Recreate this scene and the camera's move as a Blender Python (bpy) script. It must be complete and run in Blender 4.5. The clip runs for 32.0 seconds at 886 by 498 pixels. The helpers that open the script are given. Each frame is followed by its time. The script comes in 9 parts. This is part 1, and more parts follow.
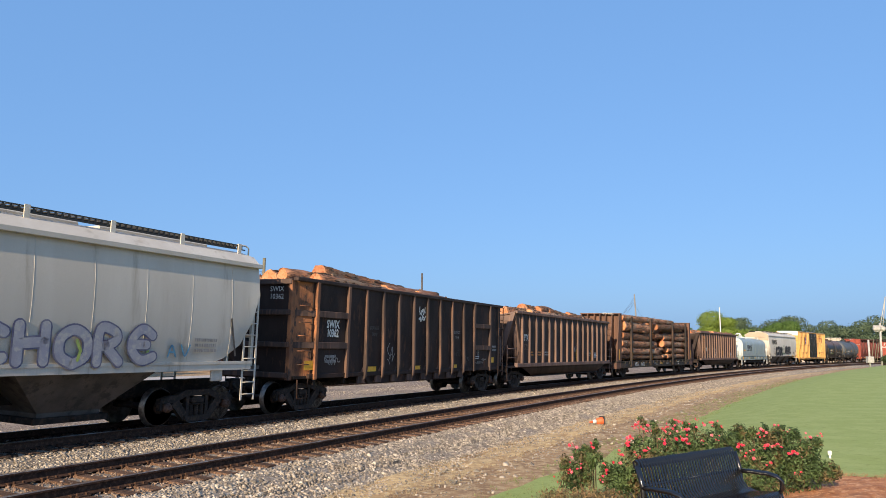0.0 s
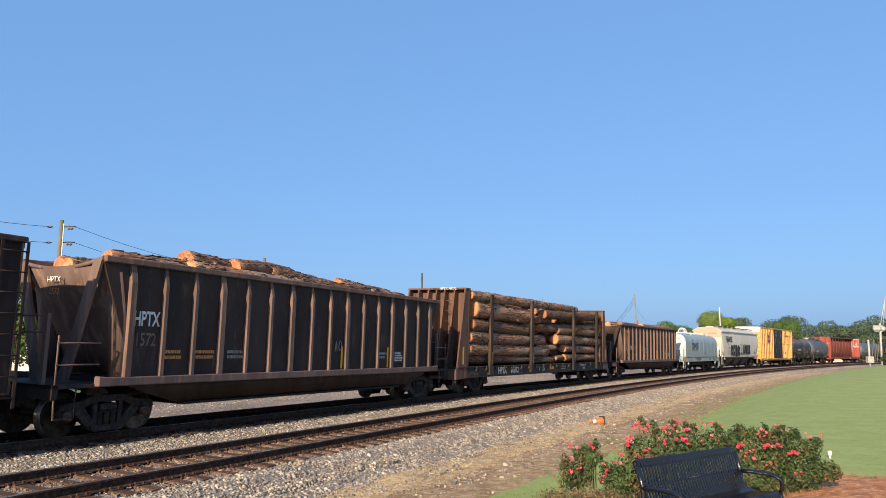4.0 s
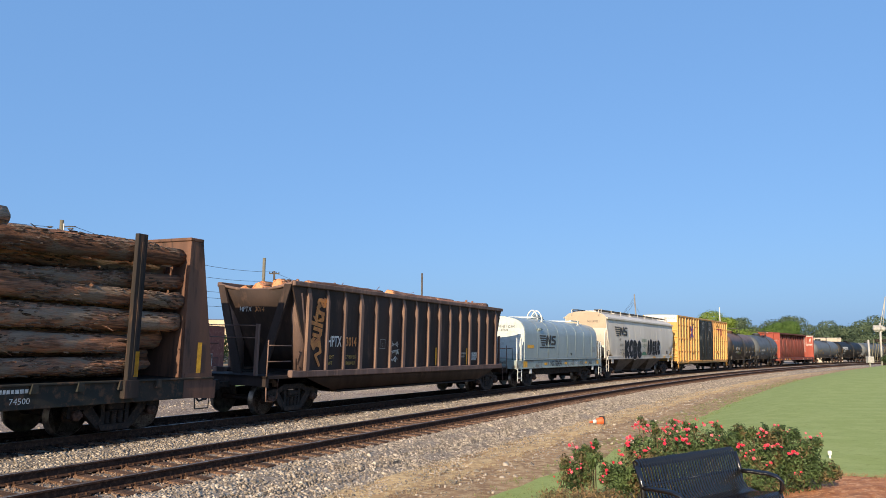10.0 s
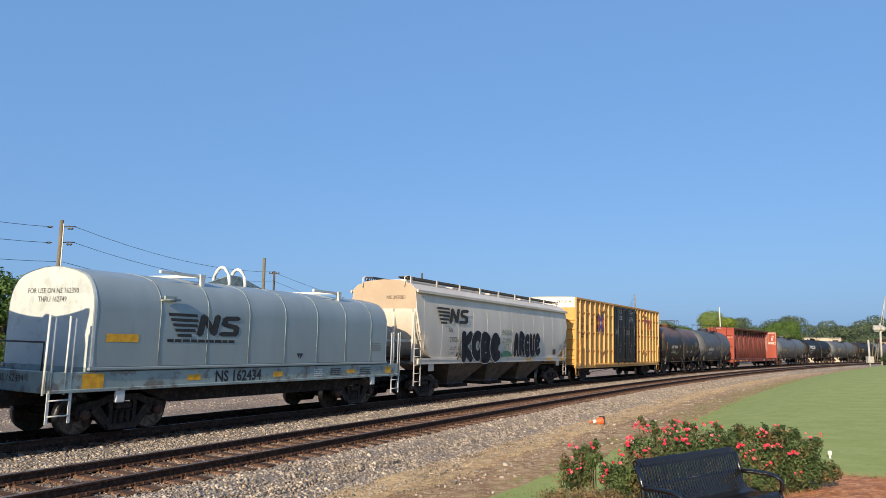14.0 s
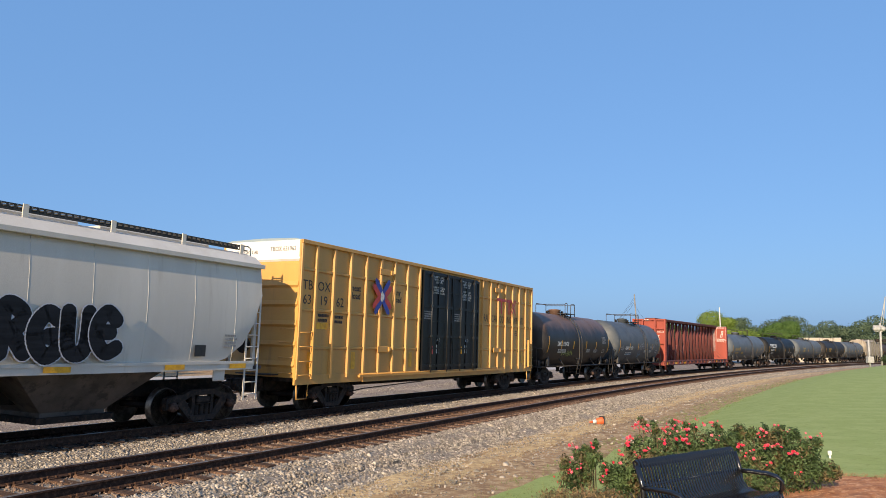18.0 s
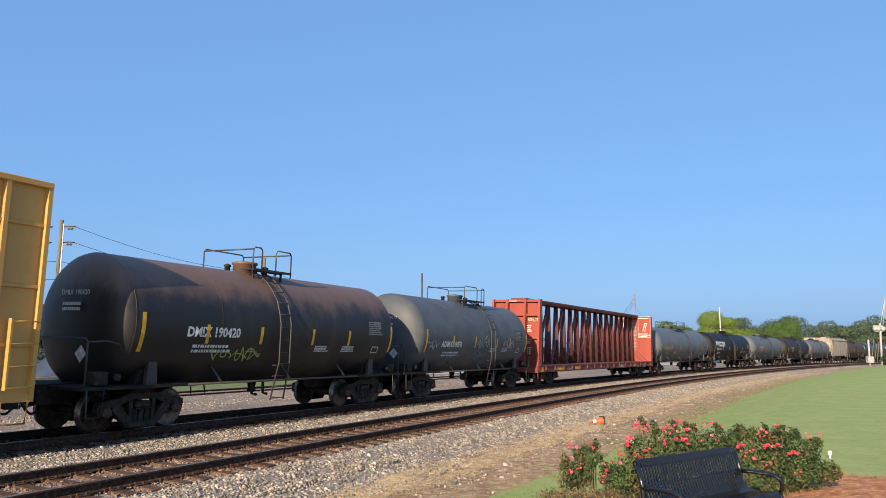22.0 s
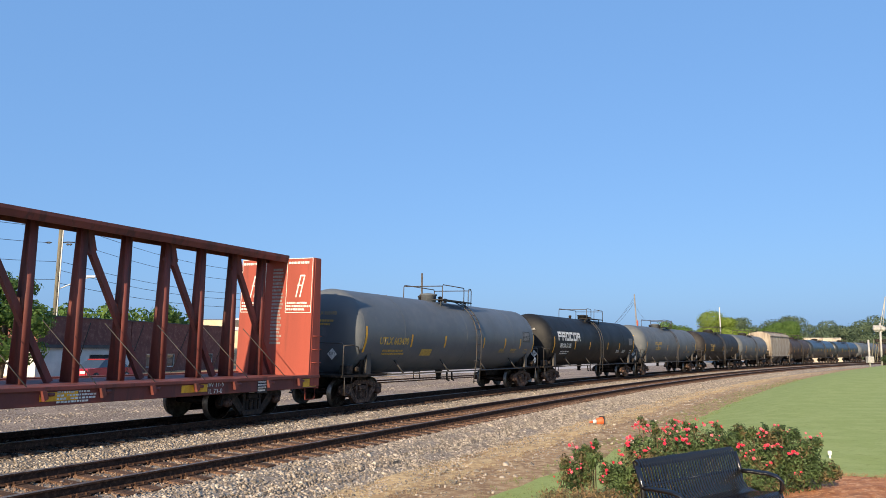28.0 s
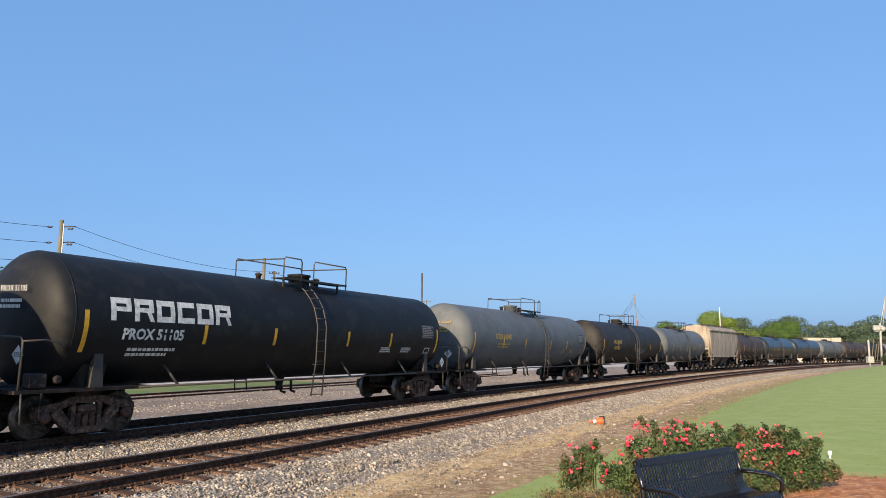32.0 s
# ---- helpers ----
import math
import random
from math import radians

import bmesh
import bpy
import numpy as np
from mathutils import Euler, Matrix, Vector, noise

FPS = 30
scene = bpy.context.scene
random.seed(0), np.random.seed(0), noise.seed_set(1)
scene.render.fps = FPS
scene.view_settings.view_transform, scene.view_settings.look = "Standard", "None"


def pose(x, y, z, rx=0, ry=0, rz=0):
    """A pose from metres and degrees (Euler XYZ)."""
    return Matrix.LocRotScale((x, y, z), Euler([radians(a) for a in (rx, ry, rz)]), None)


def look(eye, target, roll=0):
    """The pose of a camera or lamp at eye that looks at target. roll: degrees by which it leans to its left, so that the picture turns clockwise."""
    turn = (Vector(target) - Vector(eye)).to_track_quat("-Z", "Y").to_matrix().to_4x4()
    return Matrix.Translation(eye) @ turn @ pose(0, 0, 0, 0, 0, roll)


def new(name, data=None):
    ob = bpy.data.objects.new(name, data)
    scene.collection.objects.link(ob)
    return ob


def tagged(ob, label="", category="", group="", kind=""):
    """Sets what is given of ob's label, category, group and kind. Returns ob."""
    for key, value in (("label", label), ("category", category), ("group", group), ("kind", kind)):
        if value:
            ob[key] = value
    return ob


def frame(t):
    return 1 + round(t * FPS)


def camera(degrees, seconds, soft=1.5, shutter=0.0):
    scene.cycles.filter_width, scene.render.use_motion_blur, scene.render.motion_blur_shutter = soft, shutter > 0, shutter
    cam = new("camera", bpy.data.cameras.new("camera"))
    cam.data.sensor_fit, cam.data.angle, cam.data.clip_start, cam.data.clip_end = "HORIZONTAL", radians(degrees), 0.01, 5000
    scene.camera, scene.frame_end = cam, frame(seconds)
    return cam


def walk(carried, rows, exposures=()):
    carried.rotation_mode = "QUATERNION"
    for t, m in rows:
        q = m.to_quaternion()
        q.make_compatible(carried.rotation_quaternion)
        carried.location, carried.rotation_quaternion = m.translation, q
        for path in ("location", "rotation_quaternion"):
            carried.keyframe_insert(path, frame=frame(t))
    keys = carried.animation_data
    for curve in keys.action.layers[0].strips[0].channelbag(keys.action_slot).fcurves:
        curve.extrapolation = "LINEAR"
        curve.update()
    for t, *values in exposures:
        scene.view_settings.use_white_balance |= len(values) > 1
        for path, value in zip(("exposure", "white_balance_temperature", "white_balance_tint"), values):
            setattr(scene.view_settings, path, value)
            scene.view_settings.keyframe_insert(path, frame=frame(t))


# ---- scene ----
import functools
import itertools

SECONDS = 32.0
EYE = 1.84          # above the rail tops
cam = camera(63.21, SECONDS, 0.8)
LOOKING = look((0, 0, EYE), (0, math.cos(0.1404), EYE + math.sin(0.1404)), 0.303)
# the camera darkens its picture a little while the pale cars pass
walk(cam, [(0.0, LOOKING), (SECONDS, LOOKING)], [(0.0, 0.64), (9.0, 0.61), (12.0, 0.53), (14.0, 0.47), (17.0, 0.55), (19.0, 0.50), (20.2, 0.65), (32.0, 0.65)])

# ---- daylight: low morning sun from behind the camera, clear sky ----
SUN_AZ = radians(247.3)      # towards the sun, from +x
SUN_EL = radians(21.0)
world = bpy.data.worlds.new("sky")
scene.world = world
world.use_nodes = True
sky = world.node_tree.nodes.new("ShaderNodeTexSky")
sky.sky_type, sky.sun_disc = "NISHITA", False
sky.sun_elevation, sky.sun_rotation = SUN_EL, math.pi / 2 - SUN_AZ
sky.air_density, sky.dust_density, sky.ozone_density = 1.0, 2.0, 4.0
haze = world.node_tree.nodes.new("ShaderNodeMix")     # clear blue air in front of the upper sky
haze.data_type = "RGBA"
haze.inputs[0].default_value = 0.40
haze.inputs[6].default_value = (1.42, 3.10, 6.25, 1)
world.node_tree.links.new(sky.outputs[0], haze.inputs[7])
world.node_tree.links.new(haze.outputs[2], world.node_tree.nodes["Background"].inputs[0])
world.node_tree.nodes["Background"].inputs[1].default_value = 0.0995
sun_data = bpy.data.lights.new("sun", "SUN")
sun_data.energy, sun_data.angle, sun_data.color = 5.1, radians(0.55), (1.0, 0.785, 0.53)
sun = new("sun", sun_data)
sun.matrix_world = look((math.cos(SUN_AZ) * 60, math.sin(SUN_AZ) * 60, math.tan(SUN_EL) * 60), (0, 0, 0))

# ---- the line of the rails: s runs along the train's track away from the camera, across is positive towards the camera ----
CANT = 0.0253
TRACK_GAP = 4.6
BEND_S = (-40, -10, 10, 30, 50, 75, 100, 125, 160, 220)
BEND_K = (0.00071, -0.00075, -0.0026, -0.00178, -0.00181, -0.0010, -0.0017, -0.00174, -0.00144, -0.00144)
STEP = 0.5
LINE_S = np.arange(-1500, 1500 + STEP, STEP)
_k = np.interp(LINE_S, BEND_S, BEND_K)
_k[LINE_S < -60] = 0.0
_k[LINE_S > 420] = 0.0
_i0 = int(np.argmin(np.abs(LINE_S)))
_th = np.concatenate([[0], np.cumsum((_k[1:] + _k[:-1]) / 2 * STEP)])
LINE_TH = _th - _th[_i0] + 1.0754
_x = np.concatenate([[0], np.cumsum((np.cos(LINE_TH[1:]) + np.cos(LINE_TH[:-1])) / 2 * STEP)])
_y = np.concatenate([[0], np.cumsum((np.sin(LINE_TH[1:]) + np.sin(LINE_TH[:-1])) / 2 * STEP)])
LINE_X, LINE_Y = _x - _x[_i0], _y - _y[_i0] + 32.79


def on_line(s, across=0.0):
    """x, y and heading at s metres along the track and so far across it."""
    x, y, th = np.interp(s, LINE_S, LINE_X), np.interp(s, LINE_S, LINE_Y), np.interp(s, LINE_S, LINE_TH)
    return x + across * np.sin(th), y - across * np.cos(th), th


def gone(t):
    """How far the train has rolled after t seconds."""
    return 5.4745 * t + 0.03125 * t * t + float(np.interp(t, (0, 0.5, 1, 1.5, 2, 2.5, 3, 3.5), (-1.20, -1.12, -0.94, -0.68, -0.47, -0.26, -0.06, 0)))


# ---- mesh helpers ----
def part(name, bm, material, parent=None, label=""):
    """Links a bmesh as one mesh object under a thing or a part."""
    me = bpy.data.meshes.new(name)
    bm.to_mesh(me)
    bm.free()
    for m in material if isinstance(material, (list, tuple)) else [material]:
        me.materials.append(m)
    ob = new(name, me)
    if parent is not None:
        ob.parent = parent
    return tagged(ob, label)


def again(ob, parent, m=None, label=""):
    """The same mesh once more, as a part of another thing."""
    twin = new(ob.name.split(".")[0], ob.data)
    twin.parent = parent
    if m is not None:
        twin.matrix_basis = m
    return tagged(twin, label)


def thing(name, label, category, group="", kind="", at=None):
    ob = new(name)
    ob.empty_display_size = 0.2
    if at is not None:
        ob.matrix_basis = at
    return tagged(ob, label, category, group, kind)


def B():
    return bmesh.new()


def box(bm, x0, x1, y0, y1, z0, z1, mi=0):
    v = [bm.verts.new((x, y, z)) for z in (z0, z1) for y in (y0, y1) for x in (x0, x1)]
    for q in ((0, 2, 3, 1), (4, 5, 7, 6), (0, 1, 5, 4), (2, 6, 7, 3), (0, 4, 6, 2), (1, 3, 7, 5)):
        bm.faces.new([v[i] for i in q]).material_index = mi
    return bm


def bevelled(bm, w=0.01, seg=1):
    bmesh.ops.bevel(bm, geom=bm.edges[:], offset=w, segments=seg, affect="EDGES", clamp_overlap=True)
    return bm


def prism(bm, pts, a0, a1, plane="xz", mi=0):
    """A polygon given in one plane, thickened along the third axis."""
    put = {"xz": lambda p, a: (p[0], a, p[1]), "xy": lambda p, a: (p[0], p[1], a), "yz": lambda p, a: (a, p[0], p[1])}[plane]
    lo = [bm.verts.new(put(p, a0)) for p in pts]
    hi = [bm.verts.new(put(p, a1)) for p in pts]
    n = len(pts)
    fs = [bm.faces.new(lo), bm.faces.new(hi[::-1])] + [bm.faces.new((lo[i], hi[i], hi[(i + 1) % n], lo[(i + 1) % n])) for i in range(n)]
    for f in fs:
        f.material_index = mi
    bmesh.ops.recalc_face_normals(bm, faces=fs)
    return bm


def loft(bm, rings, caps=True, closed=True, smooth=True, mi=0):
    """Joins rings of equal count, each a list of points."""
    rows = [[bm.verts.new(p) for p in r] for r in rings]
    n = len(rings[0])
    fs = []
    for a, b in zip(rows, rows[1:]):
        for i in range(n if closed else n - 1):
            fs.append(bm.faces.new((a[i], a[(i + 1) % n], b[(i + 1) % n], b[i])))
    for f in fs:
        f.smooth = smooth
        f.material_index = mi
    if caps and closed:
        fs += [bm.faces.new(rows[0][::-1]), bm.faces.new(rows[-1])]
        for f in fs[-2:]:
            f.material_index = mi
    bmesh.ops.recalc_face_normals(bm, faces=fs)
    return bm


def tube(bm, pts, r, n=6, mi=0):
    """A round bar along a bent line."""
    pts = [Vector(p) for p in pts]
    rings = []
    for i, p in enumerate(pts):
        d = (pts[min(i + 1, len(pts) - 1)] - pts[max(i - 1, 0)]).normalized()
        u = d.cross(Vector((0, 0, 1)) if abs(d.z) < 0.9 else Vector((1, 0, 0))).normalized()
        w = d.cross(u)
        rings.append([p + (u * math.cos(2 * math.pi * k / n) + w * math.sin(2 * math.pi * k / n)) * r for k in range(n)])
    return loft(bm, rings, smooth=n > 4, mi=mi)


def lathe(bm, prof, n=32, axis="x", c=(0, 0, 0), mi=0):
    """Turns (along, radius) pairs round an axis."""
    rings = []
    for a, r in prof:
        ring = []
        for k in range(n):
            p, q = r * math.cos(2 * math.pi * k / n), r * math.sin(2 * math.pi * k / n)
            v = {"x": (a, p, q), "y": (p, a, q), "z": (p, q, a)}[axis]
            ring.append((v[0] + c[0], v[1] + c[1], v[2] + c[2]))
        rings.append(ring)
    return loft(bm, rings, mi=mi)


# ---- materials ----
def mat(name, c1, c2=None, c3=None, rough=0.6, metal=0.0, scale=2.0, stretch=(1, 1, 1), bump=0.1, bscale=60.0, cut=(0.5, 0.62), mid=(0.38, 0.62),
        island=0.0, each=0.0, rvar=0.15, spec=0.5, scale3=None, stretch3=None, dust=None, bstretch=(1, 1, 1), bdist=0.02):
    """A procedural surface: two colours in large patches, a third in stains or streaks, and fine relief."""
    m = bpy.data.materials.new(name)
    m.use_nodes = True
    nt = m.node_tree
    N, L = nt.nodes, nt.links
    bs = N["Principled BSDF"]
    bs.inputs["Metallic"].default_value = metal
    bs.inputs["Specular IOR Level"].default_value = spec
    tc = N.new("ShaderNodeTexCoord")

    def noisy(sc, st, detail=6.0, w=0.6):
        mp = N.new("ShaderNodeMapping")
        mp.inputs["Scale"].default_value = st
        L.new(tc.outputs["Object"], mp.inputs[0])
        nz = N.new("ShaderNodeTexNoise")
        nz.inputs["Scale"].default_value, nz.inputs["Detail"].default_value, nz.inputs["Roughness"].default_value = sc, detail, w
        L.new(mp.outputs[0], nz.inputs["Vector"])
        return nz.outputs["Fac"]

    def ramp(src, lo, hi):
        r = N.new("ShaderNodeMapRange")
        r.interpolation_type = "SMOOTHSTEP"
        r.inputs["From Min"].default_value, r.inputs["From Max"].default_value = lo, hi
        L.new(src, r.inputs["Value"])
        return r.outputs[0]

    def mix(fac, a, b, mode="MIX"):
        x = N.new("ShaderNodeMix")
        x.data_type, x.blend_type = "RGBA", mode
        for sock, val in ((x.inputs[0], fac), (x.inputs[6], a), (x.inputs[7], b)):
            if hasattr(val, "is_linked"):
                L.new(val, sock)
            else:
                sock.default_value = (*val, 1) if isinstance(val, tuple) else val
        return x.outputs[2]

    c2 = c2 or tuple(v * 0.75 for v in c1)
    big = noisy(scale, stretch)
    col = mix(ramp(big, *mid), c1, c2)
    if c3:
        col = mix(ramp(noisy(scale3 or scale * 2.7, stretch3 or stretch, 8.0, 0.65), *cut), col, c3)
    if dust:      # (colour, height where it starts, height where it is full): settled dirt with a ragged edge
        sp = N.new("ShaderNodeSeparateXYZ")
        L.new(tc.outputs["Object"], sp.inputs[0])
        rag = N.new("ShaderNodeMath")
        rag.operation = "MULTIPLY_ADD"
        L.new(noisy(1.7, (1, 1, 0.5), 7.0, 0.65), rag.inputs[0])
        rag.inputs[1].default_value = 1.6
        L.new(sp.outputs[2], rag.inputs[2])
        col = mix(ramp(rag.outputs[0], dust[1] + 0.8, dust[2] + 0.8), col, dust[0])
    fine = noisy(bscale, bstretch, 4.0)
    col = mix(0.25, col, fine, "OVERLAY")
    if island or each:
        if island:
            rnd = N.new("ShaderNodeNewGeometry").outputs["Random Per Island"]
        else:
            rnd = N.new("ShaderNodeObjectInfo").outputs["Random"]
        hs = N.new("ShaderNodeHueSaturation")
        mr = N.new("ShaderNodeMapRange")
        mr.inputs["To Min"].default_value, mr.inputs["To Max"].default_value = 1 - (island or each), 1 + (island or each)
        L.new(rnd, mr.inputs["Value"])
        L.new(mr.outputs[0], hs.inputs["Value"])
        L.new(col, hs.inputs["Color"])
        col = hs.outputs[0]
    L.new(col, bs.inputs["Base Color"])
    rr = N.new("ShaderNodeMapRange")
    rr.inputs["To Min"].default_value, rr.inputs["To Max"].default_value = max(0.02, rough - rvar), min(1, rough + rvar)
    L.new(big, rr.inputs["Value"])
    L.new(rr.outputs[0], bs.inputs["Roughness"])
    if bump:
        bp = N.new("ShaderNodeBump")
        bp.inputs["Strength"].default_value, bp.inputs["Distance"].default_value = bump, bdist
        L.new(fine, bp.inputs["Height"])
        L.new(bp.outputs[0], bs.inputs["Normal"])
    return m


def glass(name, tint=(0.03, 0.04, 0.05)):
    m = mat(name, tint, tint, rough=0.05, bump=0, rvar=0.02, spec=0.8)
    return m


STREAK = (1, 1, 0.12)
M_STEEL = mat("worn_steel", (0.045, 0.045, 0.045), (0.065, 0.061, 0.057), (0.075, 0.055, 0.044), rough=0.6, metal=0.3, scale=3)
M_RAIL = mat("rail_rust", (0.060, 0.032, 0.021), (0.038, 0.022, 0.016), (0.105, 0.058, 0.037), rough=0.85, scale=6, bump=0.3, spec=0.15)
M_RAILTOP = mat("rail_head", (0.24, 0.22, 0.205), (0.16, 0.14, 0.125), rough=0.42, metal=0.8, scale=4)
M_RAILDULL = mat("dull_rail_head", (0.26, 0.20, 0.165), (0.17, 0.12, 0.095), (0.34, 0.29, 0.25), rough=0.4, metal=0.6, scale=5, stretch=(0.2, 0.2, 1))
M_TIE = mat("tie_wood", (0.105, 0.062, 0.041), (0.06, 0.038, 0.028), (0.19, 0.11, 0.07), rough=0.95, spec=0.15, scale=5, stretch=(0.3, 4, 1), bump=0.6, each=0.25)
M_TRUCK = mat("truck_grime", (0.025, 0.021, 0.019), (0.014, 0.013, 0.013), (0.055, 0.038, 0.028), rough=0.75, spec=0.25, scale=4, bump=0.2, bscale=25)
M_TRUCK_R = mat("rusty_truck", (0.085, 0.053, 0.039), (0.042, 0.029, 0.023), (0.17, 0.110, 0.08), rough=0.8, spec=0.2, scale=4, bump=0.2, bscale=25)
M_CAP = mat("rusty_bearing_cap", (0.085, 0.050, 0.038), (0.050, 0.032, 0.026), (0.13, 0.080, 0.06), rough=0.7, spec=0.25, scale=8)
M_WHEEL = mat("wheel_steel", (0.030, 0.019, 0.016), (0.019, 0.014, 0.013), (0.055, 0.031, 0.021), rough=0.65, metal=0.0, spec=0.2, scale=4)
M_TREAD = mat("wheel_tread", (0.20, 0.18, 0.16), (0.10, 0.085, 0.075), rough=0.42, metal=0.8, scale=6)
M_UNDER = mat("underframe_dirt", (0.028, 0.024, 0.021), (0.017, 0.015, 0.014), (0.05, 0.035, 0.027), rough=0.85, scale=3, bump=0.3, spec=0.15)
M_HOSE = mat("rubber_hose", (0.02, 0.02, 0.02), (0.03, 0.03, 0.03), rough=0.7)
M_WHITE = mat("white_lettering", (0.72, 0.72, 0.69), (0.5, 0.5, 0.48), rough=0.6, scale=9)
M_YEL_L = mat("dull_yellow_lettering", (0.50, 0.33, 0.06), (0.36, 0.24, 0.06), rough=0.6, scale=9)
M_ORANGE_L = mat("orange_lettering", (0.62, 0.25, 0.06), (0.45, 0.17, 0.05), rough=0.6, scale=9)
M_BLACK_L = mat("black_lettering", (0.015, 0.015, 0.017), (0.03, 0.03, 0.03), rough=0.6, scale=9)
M_YELLOW = mat("reflective_yellow", (0.80, 0.42, 0.02), (0.62, 0.30, 0.02), rough=0.45, scale=6)
M_DIM_L = mat("worn_lettering", (0.11, 0.10, 0.095), (0.06, 0.055, 0.052), rough=0.7, scale=9)
M_GREY_L = mat("grey_lettering", (0.30, 0.29, 0.28), (0.2, 0.19, 0.18), rough=0.6, scale=9)


# ---- lettering ----
def letters(text, size, material, parent, m, name="lettering", wide=1.0, wrap=None, label="", proud=0.0):
    """Flat lettering, centred, as one mesh. wrap=(radius, axis height): bent round a lying cylinder."""
    cu = bpy.data.curves.new("text", "FONT")
    cu.body, cu.size, cu.align_x, cu.align_y = text, size, "CENTER", "CENTER"
    cu.resolution_u, cu.offset = 2, proud
    tmp = bpy.data.objects.new("text", cu)
    me = bpy.data.meshes.new_from_object(tmp)
    bpy.data.objects.remove(tmp)
    bpy.data.curves.remove(cu)
    for v in me.vertices:
        v.co.x *= wide
    return lay(me, material, parent, m, name, wrap, label)


def lay(me, material, parent, m, name, wrap=None, label=""):
    if wrap:
        r, zc = wrap
        for v in me.vertices:
            p = m @ v.co
            a = (p.z - zc) / r
            out = r + 0.003 + max(0.0, -p.y - r)
            v.co = (p.x, -out * math.cos(a), zc + out * math.sin(a))
    else:
        me.transform(m)
    me.materials.clear()
    me.materials.append(material)
    ob = new(name, me)
    ob.parent = parent
    return tagged(ob, label)


def flat_mesh(polys):
    """Flat shapes in the xy plane, each a list of points; strips that share an edge are joined."""
    me = bpy.data.meshes.new("shape")
    vs, fs, last = [], [], None
    k = 0
    for p in polys:
        if last and len(p) == 4 and len(last[0]) == 4 and p[0] == last[0][3] and p[1] == last[0][2]:
            ids = (last[1][3], last[1][2], len(vs), len(vs) + 1)
            vs += [(x, y, vs[ids[0]][2]) for x, y in p[2:]]
        else:
            k += 1
            ids = tuple(range(len(vs), len(vs) + len(p)))
            vs += [(x, y, 0.0006 * (k % 7)) for x, y in p]
        fs.append(ids)
        last = (p, ids)
    me.from_pydata(vs, [], fs)
    return me


def rect(x0, y0, x1, y1, slant=0.0, cut=1):
    """A bar, cut lengthwise into strips across its height so that it can bend."""
    out = []
    for i in range(cut):
        a, b = y0 + (y1 - y0) * i / cut, y0 + (y1 - y0) * (i + 1) / cut
        sa, sb = slant * (a - y0), slant * (b - y0)
        out.append([(x0 + sa, a), (x1 + sa, a), (x1 + sb, b), (x0 + sb, b)])
    return out


def bars(rng, w, h, rows, fill=0.75):
    """Lines of small writing that nobody can read."""
    out = []
    dh = h / rows
    for r in range(rows):
        x = -w / 2
        end = w / 2 * rng.uniform(0.5, 1.0)
        while x < end:
            l = rng.uniform(0.03, 0.10) * w
            out += rect(x, h / 2 - (r + fill) * dh, min(x + l, w / 2), h / 2 - r * dh - dh * 0.15)
            x += l + 0.018 * w
    return out


def side(x, z, y):
    """Lies on the near side of a car, facing the camera."""
    return pose(x, -y, z, 90, 0, 0)


def front(x, z, y=0.0):
    """Lies on the end of a car that leads."""
    return pose(x, y, z, 90, 0, -90)


def stroke(pts, w, n=10):
    """A painted line of even width with round ends, as flat shapes."""
    out = []
    for a, b in zip(pts, pts[1:]):
        d = Vector((b[0] - a[0], b[1] - a[1]))
        if d.length < 1e-6:
            continue
        d.normalize()
        nx, ny = -d.y * w / 2, d.x * w / 2
        out.append([(a[0] + nx, a[1] + ny), (a[0] - nx, a[1] - ny), (b[0] - nx, b[1] - ny), (b[0] + nx, b[1] + ny)])
    for p in pts:
        out.append([(p[0] + w / 2 * math.cos(2 * math.pi * k / n), p[1] + w / 2 * math.sin(2 * math.pi * k / n)) for k in range(n)])
    return out


# ---- ground ----
def edge_noise(s, seed, amp, rough=0.35):
    return amp * (noise.noise(Vector((s * rough, seed, 0))) + 0.6 * noise.noise(Vector((s * rough * 3.3, seed + 9, 0))))


def ground_z(s, a):
    """Height of the earth beside and under the tracks."""
    near = float(np.interp(a, (-60, -14, -9.5, -7, -3.2, 6.0, 7.8, 9.2, 11, 12.5, 16, 30, 80), (0.1, -0.25, -0.30, -0.42, -0.62, -0.62, -0.56, -0.48, -0.42, -0.30, 0.02, 0.3, 0.8)))
    return near


def lawn_z(s, a):
    far = min(1.0, max(0.0, (s - 5) / 60.0))
    return float(np.interp(a, (10.0, 11.0, 11.6, 13, 14, 16, 22, 60), (-0.425, -0.385, -0.31, -0.08, 0.10 + 0.1 * far, 0.18 + 0.36 * far, 0.30 + 1.15 * far, 0.6 + 2.2 * far)))


M_DIRT = mat("dirt_verge", (0.335, 0.202, 0.098), (0.222, 0.128, 0.063), (0.47, 0.335, 0.180), rough=0.95, scale=1.1, scale3=5.5, bump=0.9, bscale=26, cut=(0.45, 0.62), rvar=0.04)
M_BALLAST = mat("ballast_bed", (0.255, 0.215, 0.172), (0.15, 0.122, 0.096), (0.39, 0.335, 0.27), rough=0.95, scale=9, scale3=14, bump=1.0, bscale=16, rvar=0.04)
M_STONE = mat("crushed_stone", (0.300, 0.258, 0.208), (0.180, 0.150, 0.12), (0.43, 0.375, 0.305), rough=0.9, scale=3, island=0.5, bump=0.3, rvar=0.05)
